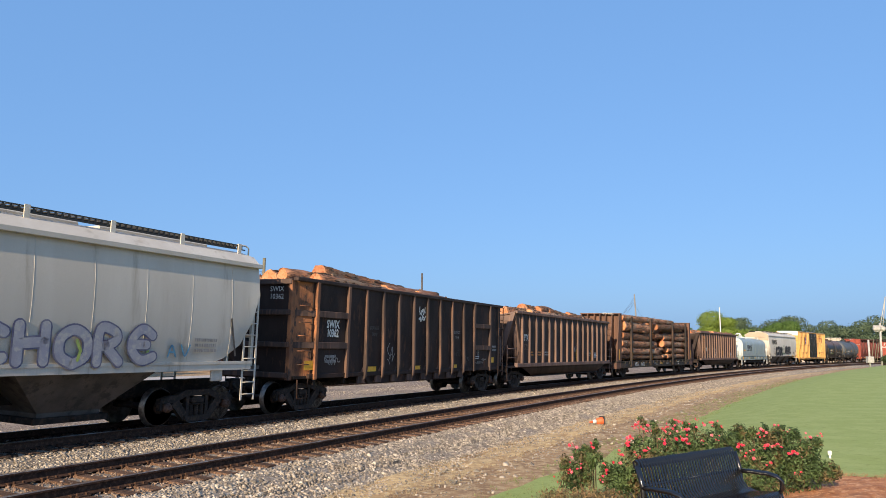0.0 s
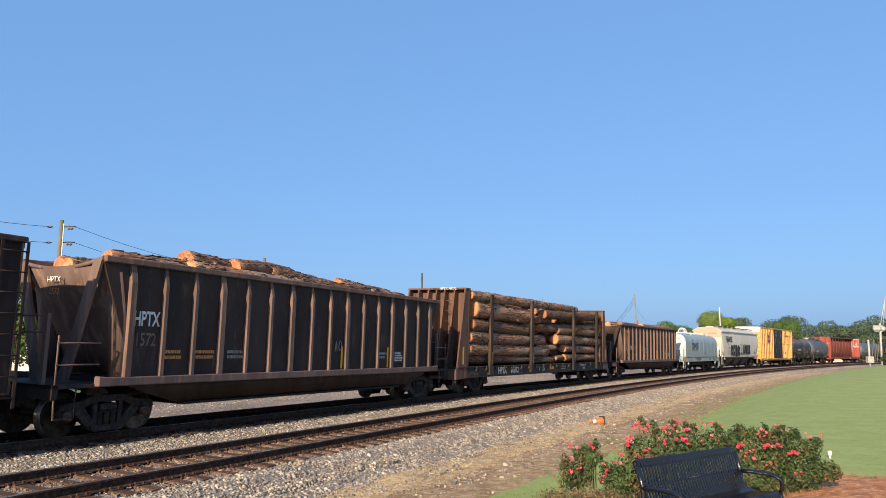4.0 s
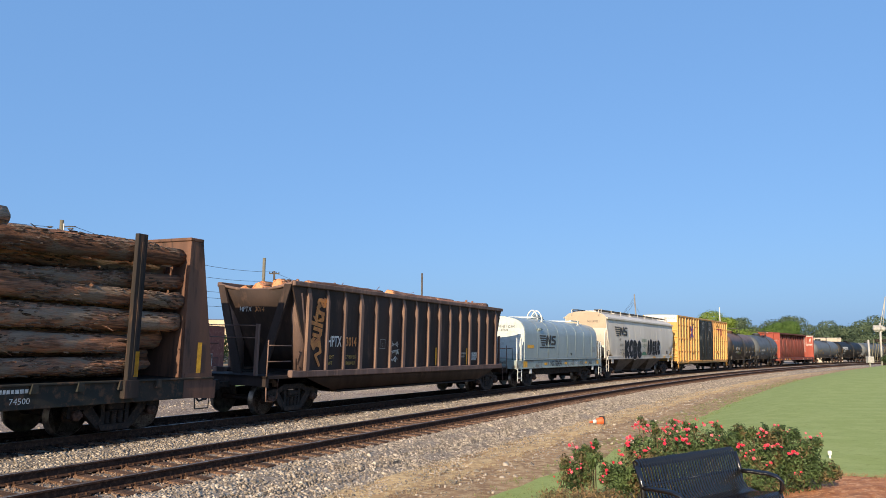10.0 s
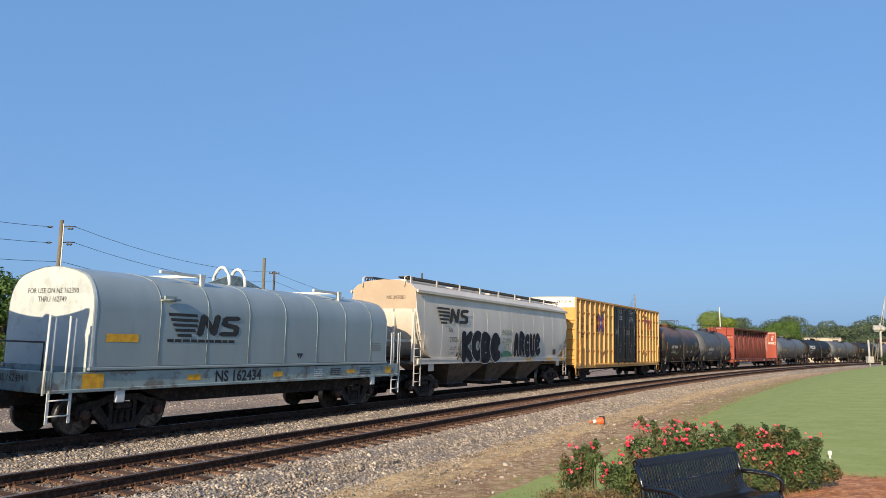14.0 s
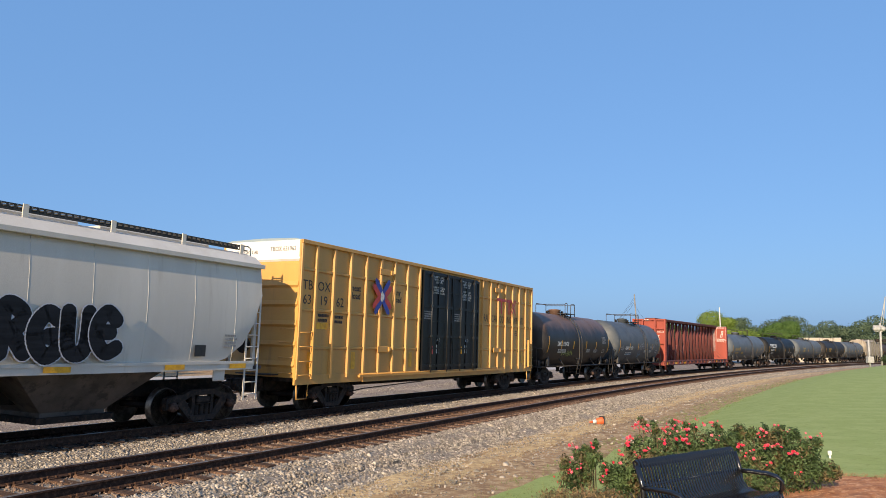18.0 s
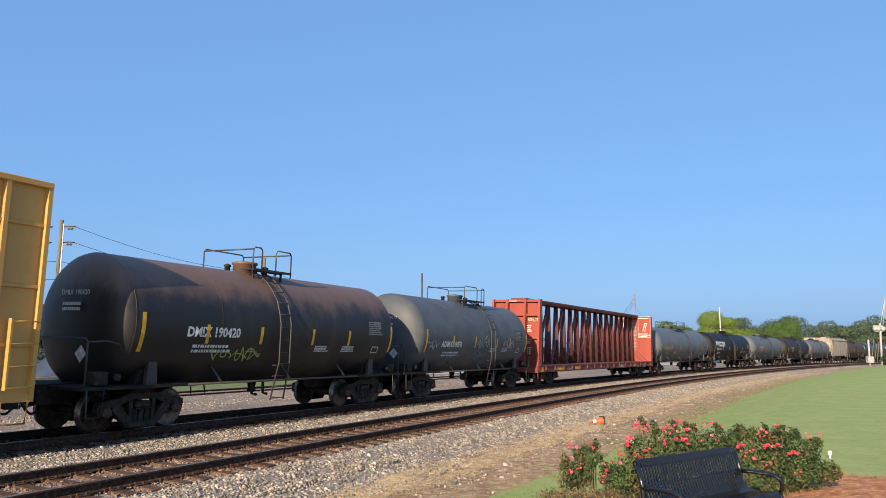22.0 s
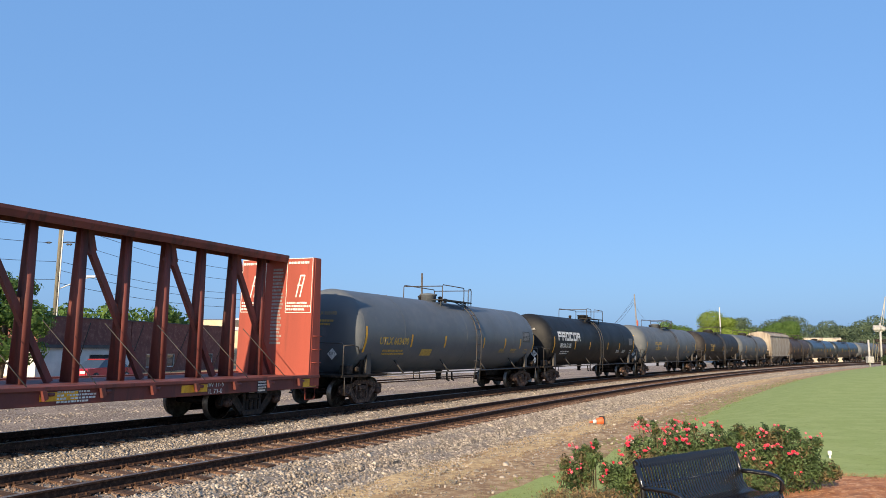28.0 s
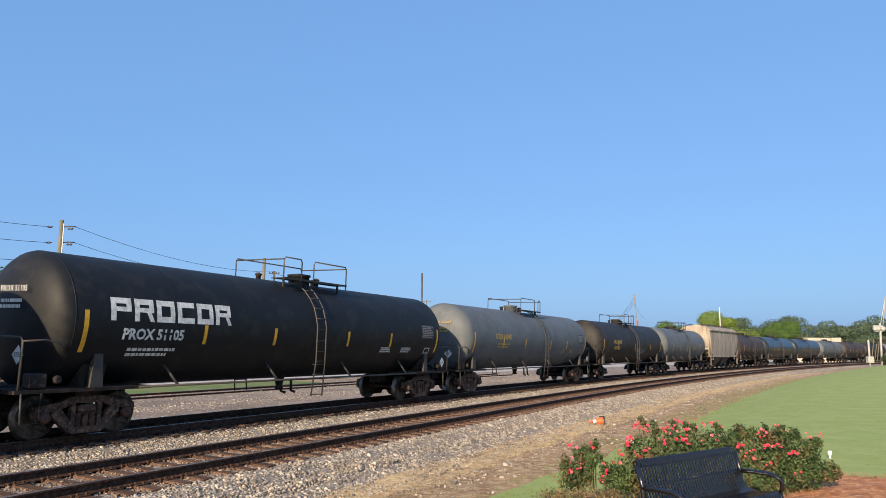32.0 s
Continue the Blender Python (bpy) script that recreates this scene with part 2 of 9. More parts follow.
# near black: the shade under the train is put into this stone colour
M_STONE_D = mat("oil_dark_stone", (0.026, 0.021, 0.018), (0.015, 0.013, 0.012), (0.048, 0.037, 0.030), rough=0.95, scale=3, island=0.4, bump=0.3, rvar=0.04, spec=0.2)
M_STONE_R = mat("rusty_stone", (0.235, 0.160, 0.112), (0.14, 0.092, 0.066), (0.33, 0.245, 0.18), rough=0.92, scale=3, island=0.4, bump=0.3, rvar=0.05)
M_LAWN = mat("mown_lawn", (0.262, 0.322, 0.100), (0.304, 0.356, 0.124), (0.215, 0.256, 0.076), rough=0.95, scale=1.3, stretch=(1, 1, 1), scale3=6.0, bump=0.3, bscale=40, cut=(0.52, 0.72), rvar=0.03, spec=0.2)
M_ROAD = mat("pale_gravel_road", (0.42, 0.39, 0.36), (0.33, 0.30, 0.28), (0.5, 0.47, 0.44), rough=0.95, scale=0.6, bump=0.4, rvar=0.03)
M_YARD = mat("rusty_brown_gravel", (0.225, 0.168, 0.124), (0.115, 0.078, 0.056), (0.35, 0.29, 0.235), rough=0.95, scale=0.45, scale3=14, bump=1.0, bscale=12, cut=(0.5, 0.58), rvar=0.03)
M_GRASS2 = mat("rough_grass", (0.11, 0.17, 0.045), (0.16, 0.20, 0.07), (0.2, 0.19, 0.09), rough=0.95, scale=0.7, bump=0.7, bscale=20, rvar=0.03, spec=0.2)
M_STRAW = mat("dry_straw", (0.46, 0.36, 0.20), (0.34, 0.25, 0.13), rough=0.9, scale=5, island=0.35, bump=0)
M_STRAWBED = mat("straw_litter", (0.48, 0.330, 0.160), (0.325, 0.205, 0.100), (0.60, 0.445, 0.235), rough=0.95, scale=1.6, scale3=7.0, bump=0.6, bscale=34, cut=(0.45, 0.6), rvar=0.04)
M_MULCH = mat("pine_straw", (0.46, 0.195, 0.082), (0.31, 0.127, 0.056), (0.60, 0.315, 0.155), rough=0.95, scale=5, scale3=12, bump=1.0, bscale=40, rvar=0.03)


def sheet(name, ss, aa, height, material, label, drop=0.0, category="ground"):
    """A sheet laid along the tracks: every s with every distance across."""
    vs, fs = [], []
    for s in ss:
        x, y, th = on_line(s)
        for a in aa:
            aw = a(s) if callable(a) else a
            vs.append((x + aw * math.sin(th), y - aw * math.cos(th), height(s, aw) - drop))
    n = len(aa)
    for i in range(len(ss) - 1):
        for j in range(n - 1):
            fs.append((i * n + j, i * n + j + 1, (i + 1) * n + j + 1, (i + 1) * n + j))
    me = bpy.data.meshes.new(name)
    me.from_pydata(vs, [], fs)
    me.materials.append(material)
    for f in me.polygons:
        f.use_smooth = True
    if me.polygons[0].normal.z < 0:
        me.flip_normals()
    return tagged(new(name, me), label, category, kind="structure")


def span(*pieces):
    out = []
    for a, b, d in pieces:
        out += list(np.arange(a, b, d))
    return [float(v) for v in out] + [float(pieces[-1][1])]


def bumpy(base, amp, f):
    return lambda s, a: base(s, a) + amp * noise.noise(Vector((s * f, a * f, 3))) + amp * 0.5 * noise.noise(Vector((s * f * 3, a * f * 3, 7)))


sheet("ground", span((-1500, -200, 130), (-200, -40, 20), (-40, 70, 0.8), (70, 250, 6), (250, 1500, 125)),
      span((-2000, -100, 190), (-100, -20, 8), (-20, -9, 1.0), (-9, 6, 1.2), (6, 13, 0.35), (13, 20, 1), (20, 80, 10), (80, 440, 60)),
      bumpy(ground_z, 0.045, 0.8), M_DIRT, "bare brown dirt with dry straw along the tracks")
def lawn_edge(s):
    return float(np.interp(s, (-30, -19, -14, -3.5, 13, 25, 48, 80), (9.9, 10.5, 10.9, 11.45, 11.6, 11.7, 11.3, 10.4))) + edge_noise(s, 5, 0.22, 0.7)


sheet("straw_verge", span((-32, 40, 0.4), (40, 70, 1.5)), [7.4 + 0.16 * k for k in range(16)],
      lambda s, a: bumpy(ground_z, 0.045, 0.8)(s, a) + 0.018 + 0.05 * noise.noise(Vector((s * 0.9, a * 1.7, 40))) + 0.03 * noise.noise(Vector((s * 3.1, a * 4.0, 50))) - 0.10 * max(0.0, abs(a - 8.35) - 0.45), M_STRAWBED, "pale yellowish straw litter along the foot of the ballast", category="straw")
sheet("lawn", span((-70, -30, 2), (-30, 40, 0.5), (40, 100, 2), (100, 300, 12)),
      [lambda s, k=k: lawn_edge(s) + k for k in (0, 0.15, 0.3, 0.6, 1.0, 1.6, 2.4)] + span((14.6, 20, 0.6), (20, 40, 2.5), (40, 120, 16)),
      bumpy(lawn_z, 0.02, 0.5), M_LAWN, "short mown green lawn sloping down to the tracks", category="lawn")


def bed_z(s, a):
    """Ballast: level with the ties under each track, lower between, with shoulders."""
    z = float(np.interp(a, (-4.2, -2.0, -1.4, 1.4, 2.3, 3.2, 6.0, 6.3, 7.9, 8.4), (-0.66, -0.26, -0.20, -0.20, -0.25, -0.205, -0.205, -0.21, -0.60, -0.72)))
    return z - a * CANT * (1 if -3 < a < 7 else 0)


sheet("ballast_bed", span((-220, -40, 12), (-40, 60, 0.6), (60, 420, 6)),
      [lambda s, k=k: k + (edge_noise(s, 2, 0.5) if k > 7 else 0) for k in (-4.2, -3, -2, -1.4, -0.75, 0, 0.75, 1.4, 1.8, 2.3, 2.8, 3.2, 3.9, 4.6, 5.3, 6.0, 6.3, 6.8, 7.3, 7.9, 8.4)],
      bumpy(bed_z, 0.025, 1.5), M_BALLAST, "grey crushed stone ballast bed under two tracks", category="ballast")
sheet("gravel_yard", span((-80, 0, 5), (0, 300, 8)), [lambda s: -3.6 + edge_noise(s, 31, 0.3), -5, -7, -9, -11, -13, -15.6], lambda s, a: max(ground_z(s, a), -0.5) + 0.03, M_YARD, "pale pinkish grey gravel yard behind the train", category="gravel")
sheet("road", span((-60, 0, 6), (0, 300, 6)), [lambda s: -15.5 - 0.06 * max(0, 40 - s), -18, -21, -24, -27], lambda s, a: ground_z(s, a) + 0.03, M_ROAD, "pale grey gravel and concrete service road", category="road")
sheet("grass_strip", span((-60, 8, 4)), [lambda s: -12.6 + edge_noise(s, 11, 0.4), -14, -15.5, -16.8], lambda s, a: ground_z(s, a) + 0.10, M_GRASS2, "strip of rough green grass beside the siding", category="grass")


# ---- tracks ----
RAIL_PROF = ((-0.07, -0.172), (0.07, -0.172), (0.07, -0.16), (0.012, -0.135), (0.012, -0.045), (0.036, -0.035), (0.036, -0.008), (0.028, 0.0), (-0.028, 0.0), (-0.036, -0.008), (-0.036, -0.035), (-0.012, -0.045), (-0.012, -0.135), (-0.07, -0.16))


def rail(track, centre, gauge_side, s0, s1, lift, shiny):
    bm = B()
    rings = []
    for s in span((s0, -40, 10), (-40, 80, 1.0), (80, s1, 5)) if s0 < -40 else span((s0, s1, 1.0)):
        a = centre + gauge_side * 0.753
        x, y, th = on_line(s)
        zz = lift - a * CANT
        rings.append([(x + (a + u) * math.sin(th), y - (a + u) * math.cos(th), zz + w) for u, w in RAIL_PROF])
    loft(bm, rings, caps=False, smooth=False)
    bm.faces.ensure_lookup_table()
    n = len(RAIL_PROF)
    for i, f in enumerate(bm.faces):
        if i % n in (6, 7, 8):
            f.material_index = 1
    return part("rail", bm, [M_RAIL, M_RAILTOP if shiny else M_RAILDULL], track)


_tie = box(B(), -0.115, 0.115, -1.3, 1.3, -0.18, 0)
bevelled(_tie, 0.012)
TIE_ME = bpy.data.meshes.new("tie")
_tie.to_mesh(TIE_ME)
_tie.free()
TIE_ME.materials.append(M_TIE)
_plate = B()
for sgn in (-1, 1):
    box(_plate, -0.10, 0.10, sgn * 0.753 - 0.18, sgn * 0.753 + 0.18, 0.001, 0.018)
    for dx, dy in ((-0.06, -0.09), (0.06, 0.09), (-0.06, 0.09), (0.06, -0.13)):
        box(_plate, dx - 0.014, dx + 0.014, sgn * 0.753 + dy - 0.02, sgn * 0.753 + dy + 0.02, 0.018, 0.05)
    box(_plate, -0.16, -0.115, sgn * 0.753 - 0.10, sgn * 0.753 + 0.10, -0.05, 0.035)
PLATE_ME = bpy.data.meshes.new("tie_plate")
_plate.to_mesh(PLATE_ME)
_plate.free()
PLATE_ME.materials.append(M_RAIL)


def railway(name, centre, label, s0, s1, shiny, t0, t1, lift=0.0, plates=True):
    track = thing(name, label, "track", kind="structure")
    for g in (-1, 1):
        rail(track, centre, g, s0, s1, lift, shiny)
    s = t0
    k = 0
    while s < t1 and k < 290:
        x, y, th = on_line(s + random.uniform(-0.04, 0.04), centre)
        m = pose(x, y, lift - 0.168 - centre * CANT, math.degrees(CANT), 0, math.degrees(th) + random.uniform(-1.5, 1.5))
        o = new("tie", TIE_ME)
        o.parent, o.matrix_basis = track, m
        if plates and s < 40:
            p = new("tie_plate", PLATE_ME)
            p.parent, p.matrix_basis = track, m
        s += 0.52
        k += 1
    return track


def motes(name, label, material, spots, size, seed, category="gravel", flat=0.75):
    """Thousands of small broken stones, each of its own shape."""
    rng = np.random.default_rng(seed)
    base = B()
    bmesh.ops.create_icosphere(base, subdivisions=1, radius=1.0)
    base.verts.ensure_lookup_table()
    bv = np.array([v.co[:] for v in base.verts])
    bf = np.array([[v.index for v in f.verts] for f in base.faces])
    base.free()
    n = len(spots)
    pts = np.array(spots)
    sc = size * rng.lognormal(0, 0.32, (n, 1, 1)) * rng.uniform(0.65, 1.25, (n, 1, 3))
    v = bv[None] * rng.uniform(0.5, 1.3, (n, len(bv), 1)) * sc
    v[..., 2] *= flat
    ang = rng.uniform(0, 2 * math.pi, n)
    tilt = rng.uniform(-0.7, 0.7, n)
    ct, st = np.cos(tilt)[:, None], np.sin(tilt)[:, None]
    v = np.stack([v[..., 0], v[..., 1] * ct - v[..., 2] * st, v[..., 1] * st + v[..., 2] * ct], -1)
    ca, sa = np.cos(ang)[:, None], np.sin(ang)[:, None]
    v = np.stack([v[..., 0] * ca - v[..., 1] * sa, v[..., 0] * sa + v[..., 1] * ca, v[..., 2]], -1)
    v += pts[:, None]
    f = (bf[None] + (np.arange(n) * len(bv))[:, None, None]).reshape(-1, 3)
    me = bpy.data.meshes.new(name)
    me.vertices.add(n * len(bv))
    me.vertices.foreach_set("co", v.reshape(-1))
    me.loops.add(f.size)
    me.loops.foreach_set("vertex_index", f.reshape(-1).astype(np.int32))
    me.polygons.add(len(f))
    me.polygons.foreach_set("loop_start", np.arange(0, f.size, 3, dtype=np.int32))
    me.polygons.foreach_set("loop_total", np.full(len(f), 3, dtype=np.int32))
    me.update(calc_edges=True)
    me.materials.append(material)
    return tagged(new(name, me), label, category, kind="stuff")


def scatter(rng, n, s0, s1, a0, a1, height, near=1.0):
    """Spots between two s and two distances across, denser towards s0 where near > 1."""
    ss = s0 + (s1 - s0) * rng.random(n) ** near
    aa = a0 + (a1 - a0) * rng.random(n)
    x, y, th = on_line(ss)
    zz = [height(s, a) for s, a in zip(ss, aa)]
    return np.stack([x + aa * np.sin(th), y - aa * np.cos(th), zz], 1)


def tracks_and_stones():
    railway("track_main", 0.0, "train track with rusty steel rails on wooden ties", -230, 420, True, -24, 120)
    railway("track_near", TRACK_GAP, "empty railway track with brown rusty rails on wooden ties", -230, 420, False, -28, 110)
    railway("track_siding", -11.3, "rusty siding track behind the train", -40, 30, False, -22, 10, lift=-0.44, plates=False)
    rng = np.random.default_rng(4)
    bed = bumpy(bed_z, 0.025, 1.5)
    spots = np.concatenate([
        scatter(rng, 32000, -25, 18, 5.85, 8.1, bed, 1.5),
        scatter(rng, 10000, 18, 60, 5.85, 8.0, bed, 1.3),
        scatter(rng, 5000, 60, 120, 5.85, 8.6, bed, 1.2),
        scatter(rng, 1600, 15, 70, 7.8, 10.4, bumpy(ground_z, 0.045, 0.8), 1.0),
        scatter(rng, 20000, -25, 25, 1.45, 3.35, bed, 1.5),
        scatter(rng, 5000, 25, 70, 1.35, 3.35, bed, 1.3),
        scatter(rng, 9000, -25, 30, -4.2, -1.25, bed, 1.3),
        
    ])
    motes("ballast_stones", "loose grey crushed ballast stones", M_STONE, spots, 0.026, 5, "ballast")
    spots = np.concatenate([
        scatter(rng, 17000, -25, 40, TRACK_GAP - 1.3, TRACK_GAP + 1.3, lambda s, a: bed(s, a) + 0.014, 1.4),
    ])
    # painted shadow band of the train, carried by dark stones along its track
    motes("dark_stones", "stones between the rails, coloured dark as the train's shade", M_STONE_D, scatter(rng, 19000, -27, 40, -1.55, 1.55, lambda s, a: bed(s, a) - 0.004, 1.4), 0.036, 16, "ballast")
    yard = np.concatenate([scatter(rng, 14000, -22, 30, -8.0, -3.4, lambda s, a: max(ground_z(s, a), -0.5) + 0.03, 1.2), scatter(rng, 5000, -22, 40, -15.0, -8.0, lambda s, a: max(ground_z(s, a), -0.5) + 0.03, 1.0)])
    motes("yard_stones", "brown gravel strewn behind the train's track", M_STONE, yard, 0.030, 17, "gravel", 0.6)
    motes("rusty_stones", "rust-stained stones between the rails", M_STONE_R, spots, 0.022, 6, "ballast")
    dirt = bumpy(ground_z, 0.045, 0.8)
    spots = np.concatenate([scatter(rng, 1800, -26, 30, 7.6, 11.0, dirt, 1.4), scatter(rng, 9000, -26, 30, 7.4, 8.7, lambda s, a: dirt(s, a) + 0.03, 1.4), scatter(rng, 3500, -26, 30, 8.2, 9.8, lambda s, a: dirt(s, a) + 0.01, 1.4), scatter(rng, 2500, 20, 75, 7.8, 10.2, dirt, 1.0)])
    motes("scattered_stones", "small stones strewn over the dirt", M_STONE, spots, 0.019, 7, "stone")
    spots = scatter(rng, 260, -24, 12, 9.0, 11.0, dirt, 1.3)
    motes("broken_rocks", "pale broken rocks lying on the dirt", M_STONE, spots, 0.05, 8, "stone", 0.55)


def tufts(name, label, material, spots, h, w, seed, blades=5, category="grass", lean=0.5):
    rng = np.random.default_rng(seed)
    vs, fs = [], []
    for x, y, z in spots:
        for _ in range(blades):
            a = rng.uniform(0, 6.283)
            dx, dy = math.cos(a), math.sin(a)
            hh = h * rng.uniform(0.5, 1.2)
            l = lean * hh * rng.uniform(0.2, 1.4)
            px, py = x + rng.uniform(-w, w) * 4, y + rng.uniform(-w, w) * 4
            i = len(vs)
            vs += [(px - dy * w / 2, py + dx * w / 2, z - 0.01), (px + dy * w / 2, py - dx * w / 2, z - 0.01), (px + dx * l, py + dy * l, z + hh)]
            fs.append((i, i + 1, i + 2))
    me = bpy.data.meshes.new(name)
    me.from_pydata(vs, [], fs)
    me.materials.append(material)
    return tagged(new(name, me), label, category, kind="stuff")


# ---- running gear shared by all cars ----
WHEEL_R = 0.46
BASE = 1.95          # wheelbase of a truck
CARS = []            # (thing, s of its middle at the start, truck offset)
WHEELS = []          # wheel sets that turn
LOADS = []           # (thing, car index, place on the car)


def mesh_of(bm, name, mats):
    me = bpy.data.meshes.new(name)
    bm.to_mesh(me)
    bm.free()
    for m in mats:
        me.materials.append(m)
    return me


def make_gear(grime):
    # wheel set: two flanged wheels with dished plates and bearing caps on one axle
    bm = B()
    lathe(bm, ((-1.0, 0.075), (-0.72, 0.085), (0, 0.08), (0.72, 0.085), (1.0, 0.075)), 12, "y")
    for sg in (-1, 1):
        lathe(bm, ((sg * 0.82, 0.10), (sg * 0.835, 0.15), (sg * 0.79, 0.19), (sg * 0.775, 0.33), (sg * 0.815, 0.385), (sg * 0.82, 0.435)), 36, "y")
        lathe(bm, ((sg * 0.82, 0.433), (sg * 0.815, 0.452), (sg * 0.70, WHEEL_R), (sg * 0.69, 0.485), (sg * 0.675, 0.487), (sg * 0.67, 0.44), (sg * 0.71, 0.36), (sg * 0.73, 0.1)), 36, "y", mi=1)
        lathe(bm, ((sg * 0.96, 0.10), (sg * 1.13, 0.118), (sg * 1.15, 0.10), (sg * 1.155, 0.085), (sg * 1.19, 0.08), (sg * 1.20, 0.02)), 18, "y", mi=2)
        for k in range(3):    # cap screws and casting marks by which the turning shows
            a = 2 * math.pi * k / 3
            p = (0.25 * math.cos(a), sg * 0.80, 0.25 * math.sin(a))
            box(bm, p[0] - 0.03, p[0] + 0.03, p[1] - 0.012, p[1] + 0.012, p[2] - 0.02, p[2] + 0.02)
            q = (0.05 * math.cos(a), 0.05 * math.sin(a))
            box(bm, q[0] - 0.018, q[0] + 0.018, *sorted((sg * 1.19, sg * 1.22)), q[1] - 0.018, q[1] + 0.018, 2)
    gear = {"wheel_set": mesh_of(bm, "wheel_set", [M_WHEEL, M_TREAD, M_CAP])}
    hb = BASE / 2
    for sg in (-1, 1):
        # cast side frame: bowed top member, jaws over the bearings, slanting members down to the spring seat
        def member(bm, pts, inset):
            prism(bm, pts, *sorted((sg * (0.94 + inset), sg * (1.10 - inset))))

        bm = B()
        top = ((hb + 0.23, 0.55), (hb + 0.20, 0.68), (hb - 0.05, 0.73), (hb - 0.30, 0.75), (0.42, 0.86))
        low = ((0.36, 0.72), (hb - 0.34, 0.60), (hb - 0.14, 0.57))
        member(bm, [(-x, z) for x, z in top] + list(top[::-1]) + list(low[::-1]) + [(-x, z) for x, z in low], 0.0)
        for d in (-1, 1):
            member(bm, [(d * x, z) for x, z in ((hb - 0.36, 0.64), (hb - 0.18, 0.60), (hb - 0.16, 0.50), (0.44, 0.13), (0.30, 0.15), (0.30, 0.24))], 0.012)
            member(bm, [(d * x, z) for x, z in ((0.26, 0.20), (0.36, 0.20), (0.37, 0.76), (0.27, 0.76))], 0.022)
            member(bm, [(d * x, z) for x, z in ((hb + 0.14, 0.58), (hb + 0.23, 0.58), (hb + 0.20, 0.40), (hb + 0.13, 0.42))], 0.016)
            member(bm, [(d * x, z) for x, z in ((hb - 0.15, 0.57), (hb + 0.14, 0.57), (hb + 0.13, 0.66), (hb - 0.14, 0.66))], -0.012)
        member(bm, ((-0.44, 0.22), (0.44, 0.22), (0.36, 0.09), (-0.36, 0.09)), -0.02)
        # added backing, no part of the casting: keeps the spring gaps dark
        box(bm, -0.27, 0.27, *sorted((sg * 0.86, sg * 0.90)), 0.18, 0.56)
        gear["side_frame", sg] = mesh_of(bm, "side_frame", [grime])
        bm = B()
        for x in (-0.17, 0.0, 0.17):
            prof = []
            for i in range(13):
                prof.append((0.21 + 0.30 * i / 12, 0.082 if i % 2 else 0.055))
            lathe(bm, prof, 12, "z", (x, sg * 1.02, 0))
        box(bm, -0.24, 0.24, *sorted((sg * 0.92, sg * 1.14)), 0.50, 0.515)
        gear["spring", sg] = mesh_of(bm, "spring", [grime])
        gear["bolster_end", sg] = mesh_of(bevelled(box(B(), -0.21, 0.21, *sorted((sg * 0.90, sg * 1.13)), 0.52, 0.68), 0.03), "bolster_end", [grime])
    bm = B()
    prism(bm, ((-0.90, 0.50), (0.90, 0.50), (0.90, 0.64), (0.5, 0.72), (-0.5, 0.72), (-0.90, 0.64)), -0.19, 0.19, "yz")
    lathe(bm, ((0.70, 0.22), (0.82, 0.20)), 16, "z")
    for d in (-1, 1):
        box(bm, d * 0.42 - 0.06, d * 0.42 + 0.06, -0.88, 0.88, 0.30, 0.40)
        for sg in (-1, 1):
            box(bm, d * 0.44, d * 0.44 + d * 0.05, sg * 0.78 - 0.06, sg * 0.78 + 0.06, 0.28, 0.58)
    gear["bolster"] = mesh_of(bm, "truck", [M_UNDER])
    # automatic coupler: shank, knuckle head and air hose
    bm = B()
    box(bm, 0, 0.55, -0.07, 0.07, -0.08, 0.08)
    prism(bm, ((0.50, -0.14), (0.80, -0.17), (0.88, -0.05), (0.72, 0.02), (0.88, 0.10), (0.82, 0.18), (0.50, 0.14)), -0.15, 0.15, "xy")
    lathe(bm, ((-0.17, 0.06), (0.17, 0.06)), 10, "z", (0.80, 0.12, 0))
    gear["coupler"] = mesh_of(bm, "coupler", [M_TRUCK])
    bm = B()
    tube(bm, [(0.25, -0.28, 0.02), (0.40, -0.27, -0.10), (0.55, -0.22, -0.30), (0.72, -0.15, -0.40), (0.90, -0.10, -0.38)], 0.028, 8)
    gear["hose"] = mesh_of(bm, "air_hose", [M_HOSE])
    return gear


GEARS = (make_gear(M_TRUCK), make_gear(M_TRUCK_R))


def put(name, me, parent, m=None, label=""):
    ob = new(name, me)
    ob.parent = parent
    if m is not None:
        ob.matrix_basis = m
    return tagged(ob, label)


def running_gear(car, offset, reach, spins=True, full=True, rusty=False):
    """Two trucks, couplers and hoses. reach: half the length over the end sills."""
    gear = GEARS[1 if rusty else 0]
    for d in (-1, 1):
        tr = put("truck", gear["bolster"], car, pose(d * offset, 0, 0), "rust-brown four-wheel truck" if rusty else "grimy black four-wheel truck")
        for sg in (-1, 1):
            put("side_frame", gear["side_frame", sg], tr)
            if full:
                put("spring", gear["spring", sg], tr)
            put("bolster_end", gear["bolster_end", sg], tr)
            ws = put("wheel_set", gear["wheel_set"], tr, pose(sg * BASE / 2, 0, WHEEL_R))
            if spins:
                WHEELS.append((ws, sg * BASE / 2))
        m = pose(d * (reach - 0.15), 0, 0.86, 0, 0, 0 if d > 0 else 180)
        put("coupler", gear["coupler"], car, m)
        if full:
            put("air_hose", gear["hose"], car, m)


